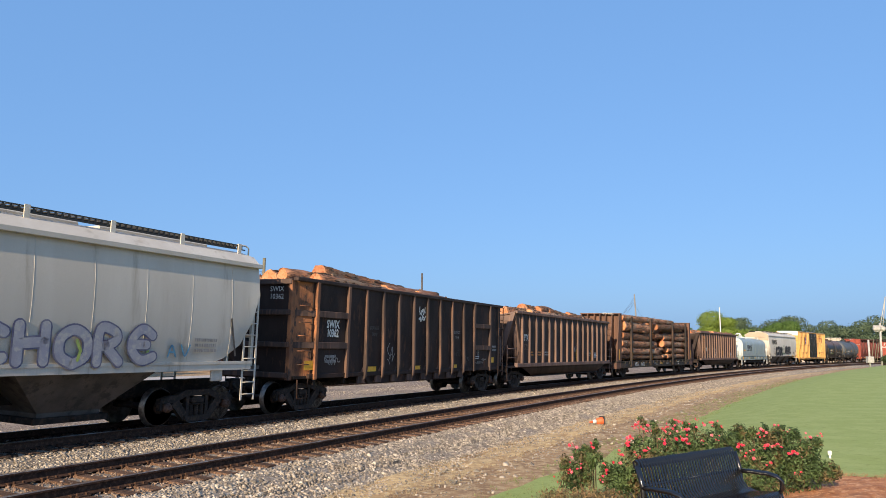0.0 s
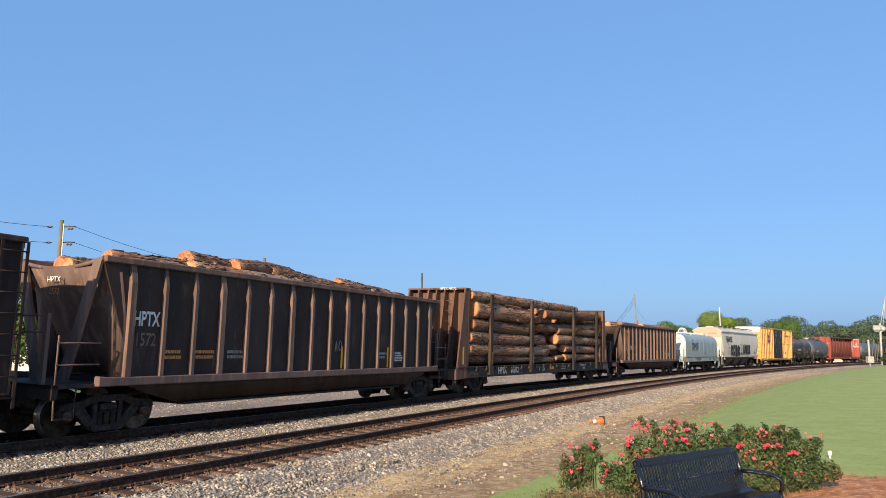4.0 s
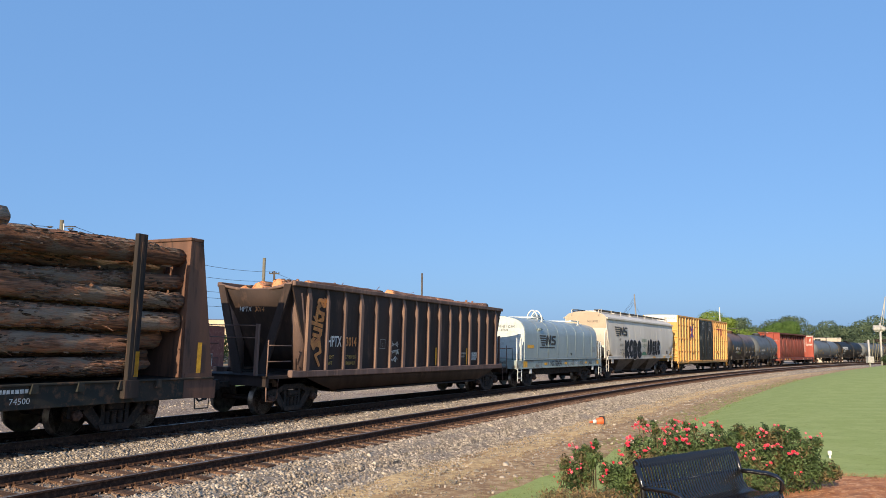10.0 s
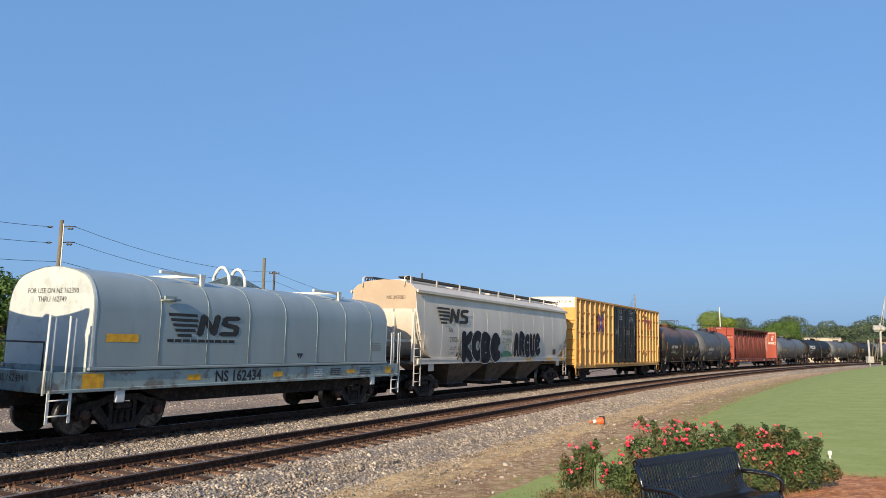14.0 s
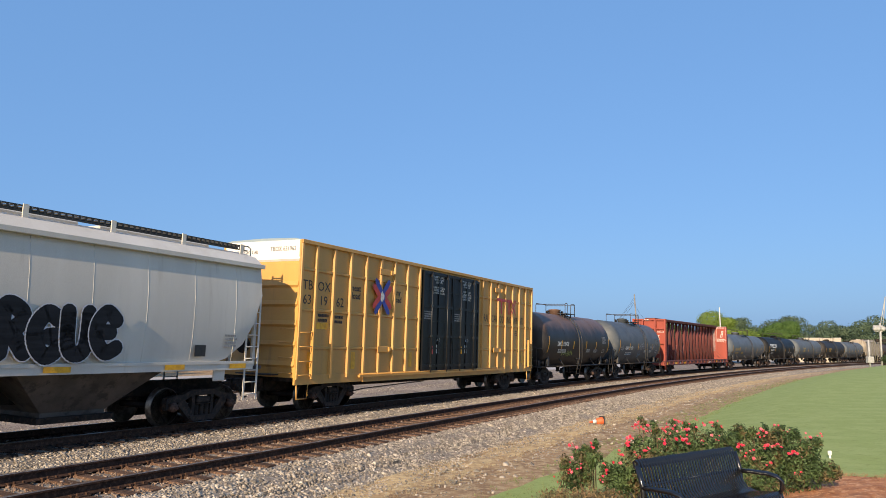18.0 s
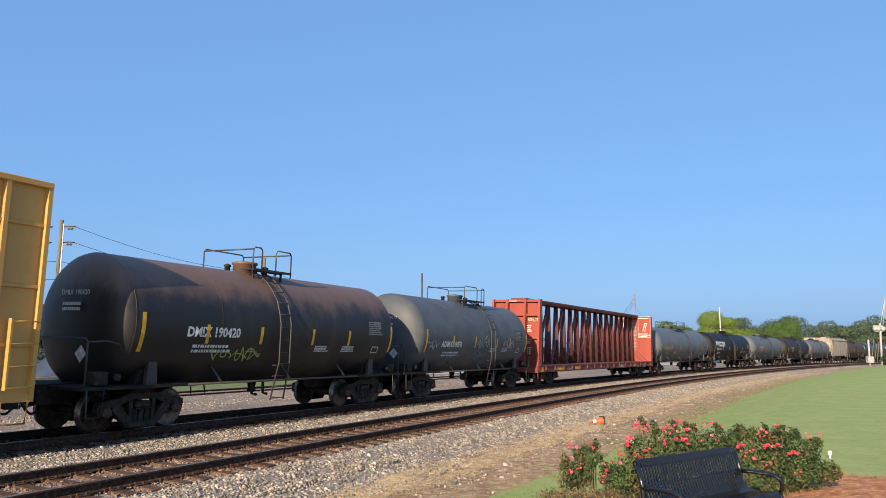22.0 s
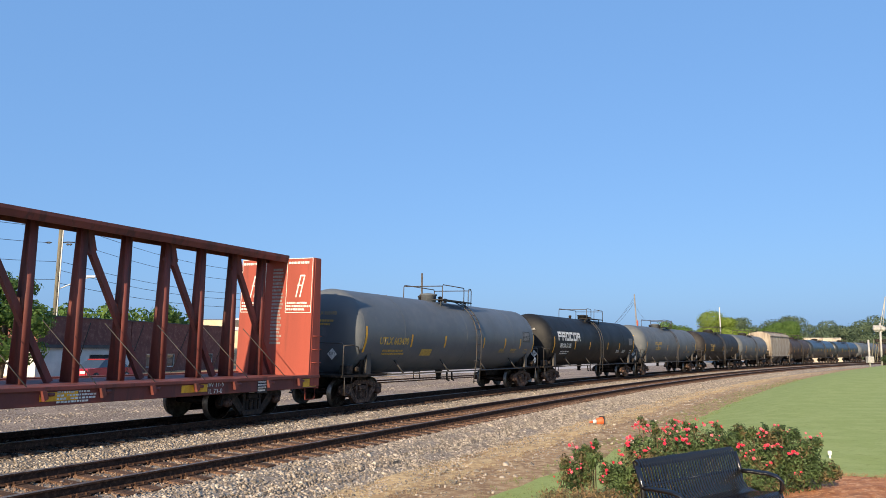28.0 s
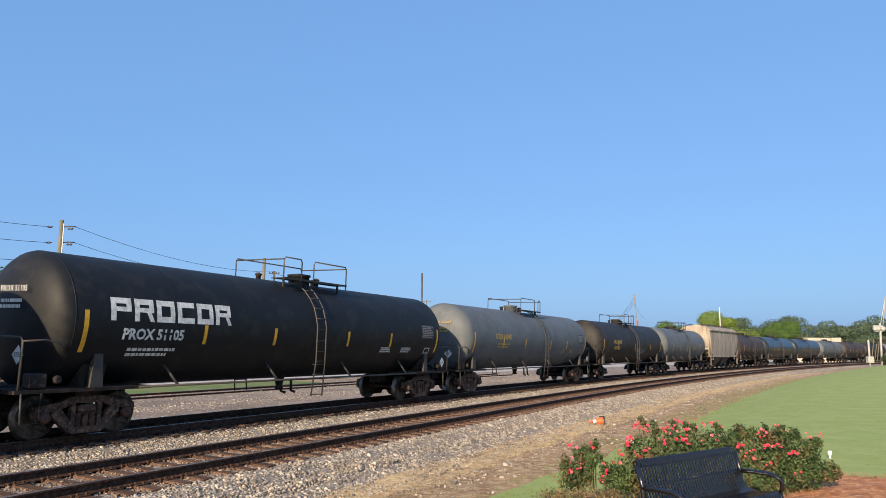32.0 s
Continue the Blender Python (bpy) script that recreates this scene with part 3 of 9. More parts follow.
def ladder(bm, x0, x1, y, z0, z1, n, r=0.016, out=0.10):
    """A ladder on a side: two stiles and n rungs."""
    for x in (x0, x1):
        box(bm, x - 0.03, x + 0.03, y - 0.01, y + 0.01, z0, z1)
    for i in range(n):
        z = z0 + (z1 - z0) * (i + 0.5) / n
        tube(bm, [(x0, y, z), (x1, y, z)], r, 6)
    return bm


def rungs(bm, x0, x1, y, zs, out=0.08, r=0.014):
    """Bent grab irons standing off a side (y < 0 is the near side)."""
    d = -out if y < 0 else out
    for z in zs:
        tube(bm, [(x0, y, z), (x0, y + d, z), (x1, y + d, z), (x1, y, z)], r, 6)
    return bm


def rungs_end(bm, y0, y1, x, zs, out=0.08, r=0.014):
    d = -out if x < 0 else out
    for z in zs:
        tube(bm, [(x, y0, z), (x + d, y0, z), (x + d, y1, z), (x, y1, z)], r, 6)
    return bm


def stirrup(bm, x0, x1, y, z0, z1, r=0.02):
    tube(bm, [(x0, y, z1), (x0 + 0.03, y, z0), (x1 - 0.03, y, z0), (x1, y, z1)], r, 6)
    return bm


def steps_all(car, reach, y, z0, z1, material, w=0.5):
    for dx in (-1, 1):
        for sg in (-1, 1):
            bm = B()
            a, b = sorted((dx * reach, dx * (reach - w)))
            part("stirrup_step", stirrup(bm, a, b, sg * y, z0, z1), material, car)


def add(car, s, offset):
    CARS.append((car, s, offset))
    return len(CARS) - 1


def writing(car, rng, w, h, rows, material, m, wrap=None):
    return tagged(lay(flat_mesh(bars(rng, w, h, rows)), material, car, m, "stencil", wrap), kind="stuff")


def panel(car, shapes, material, m, name, wrap=None, label=""):
    return lay(flat_mesh(shapes), material, car, m, name, wrap, label)


# ---- covered hoppers with rounded sides ----
M_HOP = mat("hopper_grey", (0.55, 0.515, 0.45), (0.49, 0.452, 0.39), (0.335, 0.29, 0.23), rough=0.55, scale=0.9, stretch=STREAK, cut=(0.55, 0.75), bump=0.03)
M_HOP_L = mat("hopper_light_grey", (0.61, 0.575, 0.51), (0.545, 0.51, 0.45), (0.41, 0.36, 0.295), rough=0.5, scale=0.8, stretch=STREAK, cut=(0.56, 0.78), bump=0.03)
# grime, darkened further to paint in the shade under the hopper body
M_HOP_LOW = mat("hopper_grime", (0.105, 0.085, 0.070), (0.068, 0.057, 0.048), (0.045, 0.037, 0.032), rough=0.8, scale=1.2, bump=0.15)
M_TAN = mat("weathered_tan", (0.38, 0.34, 0.275), (0.30, 0.25, 0.195), (0.19, 0.145, 0.11), rough=0.75, scale=1.2, stretch=STREAK, bump=0.1)
M_CREAMEND = mat("cream_end_paint", (0.42, 0.335, 0.245), (0.37, 0.295, 0.215), (0.30, 0.23, 0.17), rough=0.6, scale=0.9, bump=0.03, cut=(0.6, 0.8))
M_GRATE = mat("walkway_grate", (0.045, 0.045, 0.043), (0.03, 0.03, 0.03), rough=0.6, metal=0.4)
M_GRAF1 = mat("faded_violet_paint", (0.27, 0.27, 0.33), (0.33, 0.33, 0.36), (0.40, 0.385, 0.37), rough=0.5, scale=2.5)
M_GRAF1B = mat("dark_violet_paint", (0.10, 0.095, 0.17), (0.17, 0.165, 0.22), rough=0.5, scale=4)
M_GRAFG = mat("acid_green_paint", (0.36, 0.44, 0.10), (0.25, 0.33, 0.09), rough=0.5, scale=4)
M_GRAFB = mat("pale_blue_paint", (0.10, 0.28, 0.42), (0.08, 0.2, 0.3), rough=0.5, scale=4)
M_GRAFK = mat("black_spray_paint", (0.008, 0.009, 0.012), (0.015, 0.017, 0.022), rough=0.6, spec=0.2, scale=3, stretch=(0.2, 1, 3))
M_GRAFW = mat("white_spray_paint", (0.62, 0.62, 0.66), (0.5, 0.5, 0.54), rough=0.5, scale=4)
M_SCRAWL = mat("thin_white_spray", (0.36, 0.37, 0.39), (0.17, 0.18, 0.20), rough=0.6, scale=5)
M_GRAFGR = mat("green_spray_paint", (0.03, 0.13, 0.07), (0.05, 0.18, 0.10), rough=0.5, scale=4)

GLYPHS = {
    "c": [[(0.85, 0.85), (0.45, 1), (0.12, 0.7), (0.12, 0.3), (0.45, 0), (0.85, 0.15)]],
    "k": [[(0.1, 0), (0.1, 1)], [(0.75, 1), (0.2, 0.5), (0.8, 0)]],
    "o": [[(0.5, 0), (0.12, 0.25), (0.12, 0.75), (0.5, 1), (0.88, 0.75), (0.88, 0.25), (0.5, 0)]],
    "b": [[(0.1, 0), (0.1, 1), (0.6, 0.95), (0.7, 0.75), (0.5, 0.55), (0.15, 0.5)], [(0.5, 0.52), (0.8, 0.3), (0.6, 0.03), (0.1, 0)]],
    "e": [[(0.8, 0.8), (0.45, 1), (0.12, 0.7), (0.12, 0.3), (0.45, 0), (0.85, 0.12)], [(0.15, 0.5), (0.6, 0.5)]],
    "r": [[(0.1, 0), (0.15, 1), (0.6, 0.95), (0.7, 0.7), (0.4, 0.5), (0.15, 0.5)], [(0.35, 0.5), (0.8, 0)]],
    "a": [[(0.1, 0), (0.4, 1), (0.75, 0)], [(0.2, 0.4), (0.65, 0.4)]],
    "s": [[(0.8, 0.85), (0.45, 1), (0.15, 0.75), (0.75, 0.4), (0.6, 0.05), (0.1, 0.08)]],
    "g": [[(0.8, 0.85), (0.45, 1), (0.12, 0.7), (0.12, 0.3), (0.45, 0), (0.8, 0.15), (0.8, 0.45), (0.5, 0.45)]],
    "u": [[(0.1, 1), (0.15, 0.2), (0.45, 0), (0.75, 0.2), (0.8, 1)]],
    "h": [[(0.1, 0), (0.1, 1)], [(0.1, 0.5), (0.8, 0.55)], [(0.8, 0), (0.8, 1)]],
    "i": [[(0.3, 0), (0.3, 1)]],
    "v": [[(0.05, 1), (0.4, 0), (0.8, 1)]],
}


def smooth_line(pts, n=5):
    """A rounded line through the given points."""
    out = []
    for i in range(len(pts) - 1):
        p0, p1, p2, p3 = pts[max(i - 1, 0)], pts[i], pts[i + 1], pts[min(i + 2, len(pts) - 1)]
        for k in range(n):
            t = k / n
            out.append(tuple(0.5 * (2 * b + (c - a) * t + (2 * a - 5 * b + 4 * c - d) * t * t + (3 * b - a - 3 * c + d) * t ** 3) for a, b, c, d in zip(p0, p1, p2, p3)))
    return out + [pts[-1]]


def tag(car, word, x, z, w, h, y, fat, fill, line, rng, wrap=None, edge=0.1, rest=0.9):
    """A sprayed name in swollen letters: the outline first, the fill on top."""
    cw = w / len(word)
    for i, ch in enumerate(word):
        lines, fills = [], []
        for st in GLYPHS[ch]:
            p = smooth_line(st)
            p = [((i + 0.04 + rest * q[0]) * cw - w / 2, (q[1] - 0.5) * h + 0.05 * h * math.sin(i * 2.1)) for q in p]
            lines += stroke(p, fat + edge)
            fills += stroke(p, fat)
        up = y + 0.010 * i      # each letter overlaps the one before it
        panel(car, lines, line, side(x, z, up + 0.003), "graffiti_outline", wrap)
        panel(car, fills, fill, side(x, z, up + 0.009), "graffiti_letter", wrap)


def scrawl(car, x, z, w, h, y, fat, paint, seed, wrap=None):
    """Quick unreadable handwriting in spray paint: one looping line and a few cross strokes."""
    rng = random.Random(seed)
    n = max(4, int(w / h * 3.2))
    pts = []
    for i in range(n * 6 + 1):
        u = i / (n * 6)
        k = i / 6 * math.pi
        amp = 0.5 * h * (0.65 + 0.35 * math.sin(u * 9 + seed))
        pts.append((w * (u - 0.5) + 0.30 * w / n * math.sin(k * 1.5 + seed), amp * math.sin(k + 0.8 * math.sin(u * 7 + seed))))
    panel(car, stroke(pts, fat, 6), paint, side(x, z, y + 0.004), "graffiti", wrap)
    for k in range(3):
        a = (rng.uniform(-0.5, 0.3) * w, rng.uniform(-0.5, 0.5) * h)
        b = (a[0] + rng.uniform(0.1, 0.35) * w, a[1] + rng.uniform(-0.5, 0.5) * h)
        mid = ((a[0] + b[0]) / 2, (a[1] + b[1]) / 2 + 0.1 * h)
        panel(car, stroke([a, mid, b], fat * 0.9, 6), paint, side(x, z, y + 0.009), "graffiti", wrap)


def hopper_section(half, z0, z1, bulge):
    """Cross-section of one body: bulging sides under a low roof."""
    out = []
    for i in range(9):
        u = i / 8
        out.append((half - bulge * (2 * u - 1) ** 2 * 1.0 - 0.02 * u, z0 + (z1 - z0) * u))
    return out


def covered_hopper(label, s, half, offset, body, seams, tint_end=None, far=False, spins=True, top=4.12, walkz=4.74, sill0=1.36, sill1=1.56):
    car = thing("covered_hopper_car", label, "hopper car", "cars of the freight train")
    w = 1.58
    right = hopper_section(w, sill1, top, 0.10)
    roof = [(w - 0.06, top + 0.06), (1.25, top + 0.30), (0.75, top + 0.45), (0.0, top + 0.50)]
    prof = right + roof
    full = prof + [(-y, z) for y, z in prof[-2::-1]]
    bm = B()
    rings = []
    # slope sheets at both ends: the side ends in a curve that runs in under the car
    for x, cut in ((-half, 3.38), (-half + 0.28, 2.55), (-half + 0.62, 2.02), (-half + 1.15, 1.66), (-half + 1.5, sill1), (0, sill1), (half - 1.5, sill1), (half - 1.15, 1.66), (half - 0.62, 2.02), (half - 0.28, 2.55), (half, 3.38)):
        rings.append([(x, -y, max(z, cut + 0.02 * (z - cut) if z < cut else z)) for y, z in full])
    loft(bm, rings, smooth=True)
    body_ob = part("body", bm, body, car)
    body_ob.data.set_sharp_from_angle(angle=radians(30))
    if tint_end:
        for d in (-1, 1):
            bm = B()
            prism(bm, [(-y * 0.985, z) for y, z in full if z > 3.36] , d * half - 0.012, d * half + 0.012, "yz")
            part("end_sheet", bm, tint_end, body_ob)
    # gutter lip along each eave
    for sg in (-1, 1):
        bm = B()
        box(bm, -half - 0.03, half + 0.03, sg * (w - 0.02) - 0.035, sg * (w - 0.02) + 0.035, top - 0.03, top + 0.09)
        part("eave", bevelled(bm, 0.012), body, car)
        bm = B()
        box(bm, -half + 0.2, half - 0.2, sg * 1.50 - 0.05, sg * 1.50 + 0.05, sill0, sill1 - 0.0)
        box(bm, -half + 0.2, half - 0.2, sg * 1.50 - 0.07, sg * 1.50 + 0.07, sill1 - 0.05, sill1 + 0.02)
        part("side_sill", bm, body, car)
        if not far:
            for x in [q for q in seams if abs(q) < half - 0.4]:
                bm = B()
                tube(bm, [(x, -sg * (y - 0.001), z) for y, z in right], 0.006, 5)
                part("weld_seam", bm, body, body_ob)
    # discharge bays, their grime colour deepened for the shade below the body
    nb = 3 if half > 7 else 2
    for i in range(nb):
        c = (i - (nb - 1) / 2) * (2 * (offset - 1.5) / nb)
        bw = (offset - 1.5) / nb * 0.98
        bm = B()
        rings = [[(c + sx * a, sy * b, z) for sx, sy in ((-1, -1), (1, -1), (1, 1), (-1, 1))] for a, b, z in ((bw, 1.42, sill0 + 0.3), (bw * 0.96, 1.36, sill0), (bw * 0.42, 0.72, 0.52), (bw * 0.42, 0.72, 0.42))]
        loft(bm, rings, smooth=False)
        bay = part("discharge_bay", bm, M_HOP_LOW, car, "grimy sloping discharge bay with underside shade in its colour")
        bm = B()
        box(bm, c - bw * 0.5, c + bw * 0.5, -0.85, 0.85, 0.30, 0.43)
        tube(bm, [(c, -1.0, 0.38), (c, 1.0, 0.38)], 0.05, 8)
        part("outlet_gate", bm, M_UNDER, bay)
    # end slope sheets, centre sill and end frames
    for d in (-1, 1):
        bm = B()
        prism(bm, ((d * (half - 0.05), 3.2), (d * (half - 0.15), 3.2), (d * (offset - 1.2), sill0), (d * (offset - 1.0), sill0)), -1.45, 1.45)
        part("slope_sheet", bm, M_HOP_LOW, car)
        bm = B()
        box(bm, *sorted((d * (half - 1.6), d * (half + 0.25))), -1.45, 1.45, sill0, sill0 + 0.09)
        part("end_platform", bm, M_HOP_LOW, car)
        bm = B()
        for y in (-1.38, -0.5, 0.5, 1.38):
            box(bm, *sorted((d * (half - 0.10), d * half)), y - 0.04, y + 0.04, sill0, 3.5)
        box(bm, *sorted((d * (half - 0.08), d * (half - 0.02))), -1.4, 1.4, 2.2, 2.3)
        part("end_post", bm, body, car)
    bm = B()
    box(bm, -half - 0.1, half + 0.1, -0.18, 0.18, 0.68, 1.05)
    part("centre_sill", bm, M_UNDER, car)
    # roof walk on brackets, with hatches
    bm = B()
    for sg in (-1, 1):
        box(bm, -half + 0.1, half - 0.1, sg * 0.62 - 0.03, sg * 0.62 + 0.03, walkz - 0.08, walkz)
        box(bm, -half + 0.1, half - 0.1, sg * 1.0 - 0.012, sg * 1.0 + 0.012, walkz - 0.02, walkz)
        box(bm, -half + 0.1, half - 0.1, sg * 1.0 - 0.012, sg * 1.0 + 0.012, walkz - 0.14, walkz - 0.11)
    if not far:
        n = int(half * 2 / 0.16)
        for i in range(n):
            x = -half + 0.12 + (2 * half - 0.24) * i / n
            for sg in (-1, 1):
                box(bm, x, x + 0.03, *sorted((sg * 0.6, sg * 1.02)), walkz - 0.03, walkz - 0.002)
                box(bm, x + 0.02, x + 0.06, sg * 1.0 - 0.01, sg * 1.0 + 0.01, walkz - 0.11, walkz - 0.02)
    walk_ob = part("roof_walk", bm, M_GRATE, car, "dark steel grating roof walk")
    n = 9 if half > 7 else 6
    for i in range(n):
        x = -half + 0.35 + (2 * half - 0.7) * i / (n - 1)
        for sg in (-1, 1):
            bm = B()
            box(bm, x - 0.06, x + 0.06, sg * 1.03 - 0.015, sg * 1.03 + 0.015, top + 0.28, walkz + 0.02)
            part("bracket", bm, body, walk_ob)
    for i in range(4):
        bm = B()
        x = (i - 1.5) * half * 0.46
        box(bm, x - half * 0.2, x + half * 0.2, -0.42, 0.42, top + 0.40, top + 0.58)
        part("roof_hatch", bevelled(bm, 0.03), body, car)
    # ladders and grab irons
    for d, sg in itertools.product((-1, 1), (-1, 1)):
        bm = B()
        x = d * (half + 0.02)
        ladder(bm, x - 0.0 - 0.24 * (1 if d > 0 else -1) - 0.24, x - 0.24 * (1 if d > 0 else -1) + 0.24, sg * 1.50, 0.55, top - 0.75, 9)
        part("ladder", bm, body, car)
        bm = B()
        tube(bm, [(d * (half - 0.4), sg * 0.98, walkz), (d * (half - 0.05), sg * 0.98, walkz + 0.0), (d * (half + 0.06), sg * 0.98, walkz - 0.05), (d * (half + 0.06), sg * 0.98, top + 0.2)], 0.022, 6)
        part("grab_rail", bm, body, car)
        bm = B()
        box(bm, *sorted((d * (half - 1.15), d * (half - 1.55))), sg * 1.46 - 0.03, sg * 1.46 + 0.03, sill0 - 0.28, sill0 + 0.04)
        part("jacking_pad", bevelled(bm, 0.02), body, car)
    running_gear(car, offset, half + 0.45, spins, full=not far)
    add(car, s, offset)
    return car


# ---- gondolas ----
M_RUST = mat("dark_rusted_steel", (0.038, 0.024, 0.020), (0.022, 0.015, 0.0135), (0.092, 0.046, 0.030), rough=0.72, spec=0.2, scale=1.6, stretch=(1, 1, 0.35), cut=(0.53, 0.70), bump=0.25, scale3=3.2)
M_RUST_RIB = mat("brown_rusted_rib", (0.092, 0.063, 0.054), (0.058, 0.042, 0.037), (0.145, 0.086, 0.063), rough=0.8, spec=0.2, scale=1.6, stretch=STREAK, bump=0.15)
M_RUST_OR = mat("orange_rust", (0.36, 0.145, 0.058), (0.13, 0.058, 0.030), (0.04, 0.027, 0.022), rough=0.75, scale=2.4, stretch=(1, 1, 0.4), bump=0.15, cut=(0.5, 0.66))
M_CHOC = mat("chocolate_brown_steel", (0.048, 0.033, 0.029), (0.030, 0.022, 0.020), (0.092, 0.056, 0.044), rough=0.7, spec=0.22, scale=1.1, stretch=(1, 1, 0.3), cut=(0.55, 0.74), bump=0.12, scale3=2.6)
# lit copy of the chocolate brown: sun on ribs and ends is in the colour
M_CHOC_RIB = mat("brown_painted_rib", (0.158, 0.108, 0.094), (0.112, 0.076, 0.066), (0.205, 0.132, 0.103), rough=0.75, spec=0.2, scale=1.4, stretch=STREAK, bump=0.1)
M_BARK = mat("pine_bark", (0.44, 0.215, 0.128), (0.155, 0.088, 0.062), (0.27, 0.205, 0.155), rough=0.95, spec=0.1, scale=15.0, stretch=(0.11, 1.3, 1.3), bump=1.0, bscale=40, bstretch=(0.16, 1.2, 1.2), bdist=0.07, each=0.45, rvar=0.04, scale3=2.2, stretch3=(0.45, 1, 1), cut=(0.50, 0.60))
M_PLATE = mat("bark_plate", (0.165, 0.115, 0.085), (0.085, 0.058, 0.044), (0.27, 0.22, 0.18), rough=0.95, spec=0.1, scale=5, island=0.6, bump=0.5, bscale=50, rvar=0.04, cut=(0.55, 0.7))
M_BARE = mat("stripped_red_wood", (0.235, 0.110, 0.070), (0.135, 0.075, 0.053), (0.30, 0.185, 0.13), rough=0.9, spec=0.15, scale=2.2, stretch=(0.3, 2, 2), bump=0.8, bscale=14, each=0.3)
M_WOOD = mat("fresh_cut_wood", (0.43, 0.165, 0.070), (0.42, 0.235, 0.125), (0.36, 0.105, 0.042), rough=0.85, scale=4, bump=0.3, each=0.3)


@functools.lru_cache(maxsize=None)
def log_mesh(seed, length, r, bare=False):
    """A felled trunk: tapered, slightly bent, knobbly, with clean cut ends."""
    rng = random.Random(seed)
    bm = B()
    n, rings = 16, []
    segs = max(8, int(length / 0.22))
    b1, b2, ph = rng.uniform(-0.07, 0.07), rng.uniform(-0.06, 0.06), rng.uniform(0, 6)
    for i in range(segs + 1):
        u = i / segs
        x = (u - 0.5) * length
        rr = r * (1.08 - 0.18 * u)
        ring = []
        for k in range(n):
            a = 2 * math.pi * k / n
            q = rr * (1 + 0.13 * noise.noise(Vector((x * 1.3, math.cos(a) * 2, math.sin(a) * 2 + seed))) + 0.09 * noise.noise(Vector((x * 3.1, math.cos(a) * 6, math.sin(a) * 6 + seed))) + 0.045 * rng.uniform(-1, 1))
            ring.append((x + (0.03 * rng.uniform(-1, 1) if i in (0, segs) else 0), q * math.cos(a) + b1 * math.sin(3 * u + ph), q * math.sin(a) + b2 * math.sin(2.6 * u + ph)))
        rings.append(ring)
    loft(bm, rings, caps=True, smooth=True)
    bm.faces.ensure_lookup_table()
    for f in bm.faces[-2:]:
        f.material_index = 1
        f.smooth = False
    for _ in range(rng.randint(1, 3)):    # stubs of branches
        x = rng.uniform(-0.4, 0.4) * length
        a = rng.uniform(0.3, 2.8)
        tube(bm, [(x, 0.5 * r * math.cos(a), 0.5 * r * math.sin(a)), (x + 0.08, 1.2 * r * math.cos(a), 1.2 * r * math.sin(a))], 0.05, 6)
    for _ in range(int(length * 0.45)):    # torn strips of bark and splinters
        x, a = rng.uniform(-0.48, 0.48) * length, rng.uniform(2.2, 4.6)
        c, q = Vector((0, math.cos(a), math.sin(a))), r * 0.97
        l = rng.uniform(0.06, 0.28)
        pts = [Vector((x, 0, 0)) + c * q, Vector((x + 0.4 * l, 0, 0)) + c * (q + 0.05), Vector((x + l, 0, rng.uniform(-0.12, 0.05))) + c * (q + rng.uniform(0.06, 0.12))]
        tube(bm, pts, rng.uniform(0.006, 0.016), 4)
    for _ in range(0 if bare else int(length * (60 + 160 * r))):    # rough plates where the bark still holds
        x, a = rng.uniform(-0.485, 0.485) * length, rng.uniform(0, 6.28)
        if noise.noise(Vector((x * 0.8, math.cos(a) * 0.9, math.sin(a) * 0.9 + 3.7 * seed))) < -0.06:
            continue
        u = x / length + 0.5
        q = r * (1.08 - 0.18 * u) * (1 + 0.13 * noise.noise(Vector((x * 1.3, math.cos(a) * 2, math.sin(a) * 2 + seed))) + 0.09 * noise.noise(Vector((x * 3.1, math.cos(a) * 6, math.sin(a) * 6 + seed))))
        c, side_v = Vector((0, math.cos(a), math.sin(a))), Vector((0, -math.sin(a), math.cos(a)))
        p = Vector((x, b1 * math.sin(3 * u + ph), b2 * math.sin(2.6 * u + ph))) + c * (q - 0.012)
        l, wd, hi = rng.uniform(0.04, 0.15), rng.uniform(0.008, 0.026), rng.uniform(0.018, 0.036)
        ax = Vector((1, 0, 0)) + side_v * rng.uniform(-0.18, 0.18)
        low = [bm.verts.new(p + ax * e * l + side_v * f * wd) for e, f in ((-1, 0), (-0.5, -1), (0.6, -0.9), (1, 0.1), (0.5, 1), (-0.6, 0.9))]
        top = [bm.verts.new(p + ax * e * l * 0.8 + side_v * f * wd * 0.7 + c * (hi + 0.008 * e)) for e, f in ((-1, 0), (-0.5, -1), (0.6, -0.9), (1, 0.1), (0.5, 1), (-0.6, 0.9))]
        fs = [bm.faces.new(top)] + [bm.faces.new((low[k], low[(k + 1) % 6], top[(k + 1) % 6], top[k])) for k in range(6)]
        for f in fs:
            f.material_index = 2
    return mesh_of(bm, "log", [M_BARE if bare else M_BARK, M_WOOD, M_PLATE])


def log(car_i, seed, length, r, m, label, group, bare=False):
    ob = tagged(new("log", log_mesh(seed, round(length, 1), round(r, 2), bare)), label, "log", group)
    LOADS.append((ob, car_i, m))
    return ob


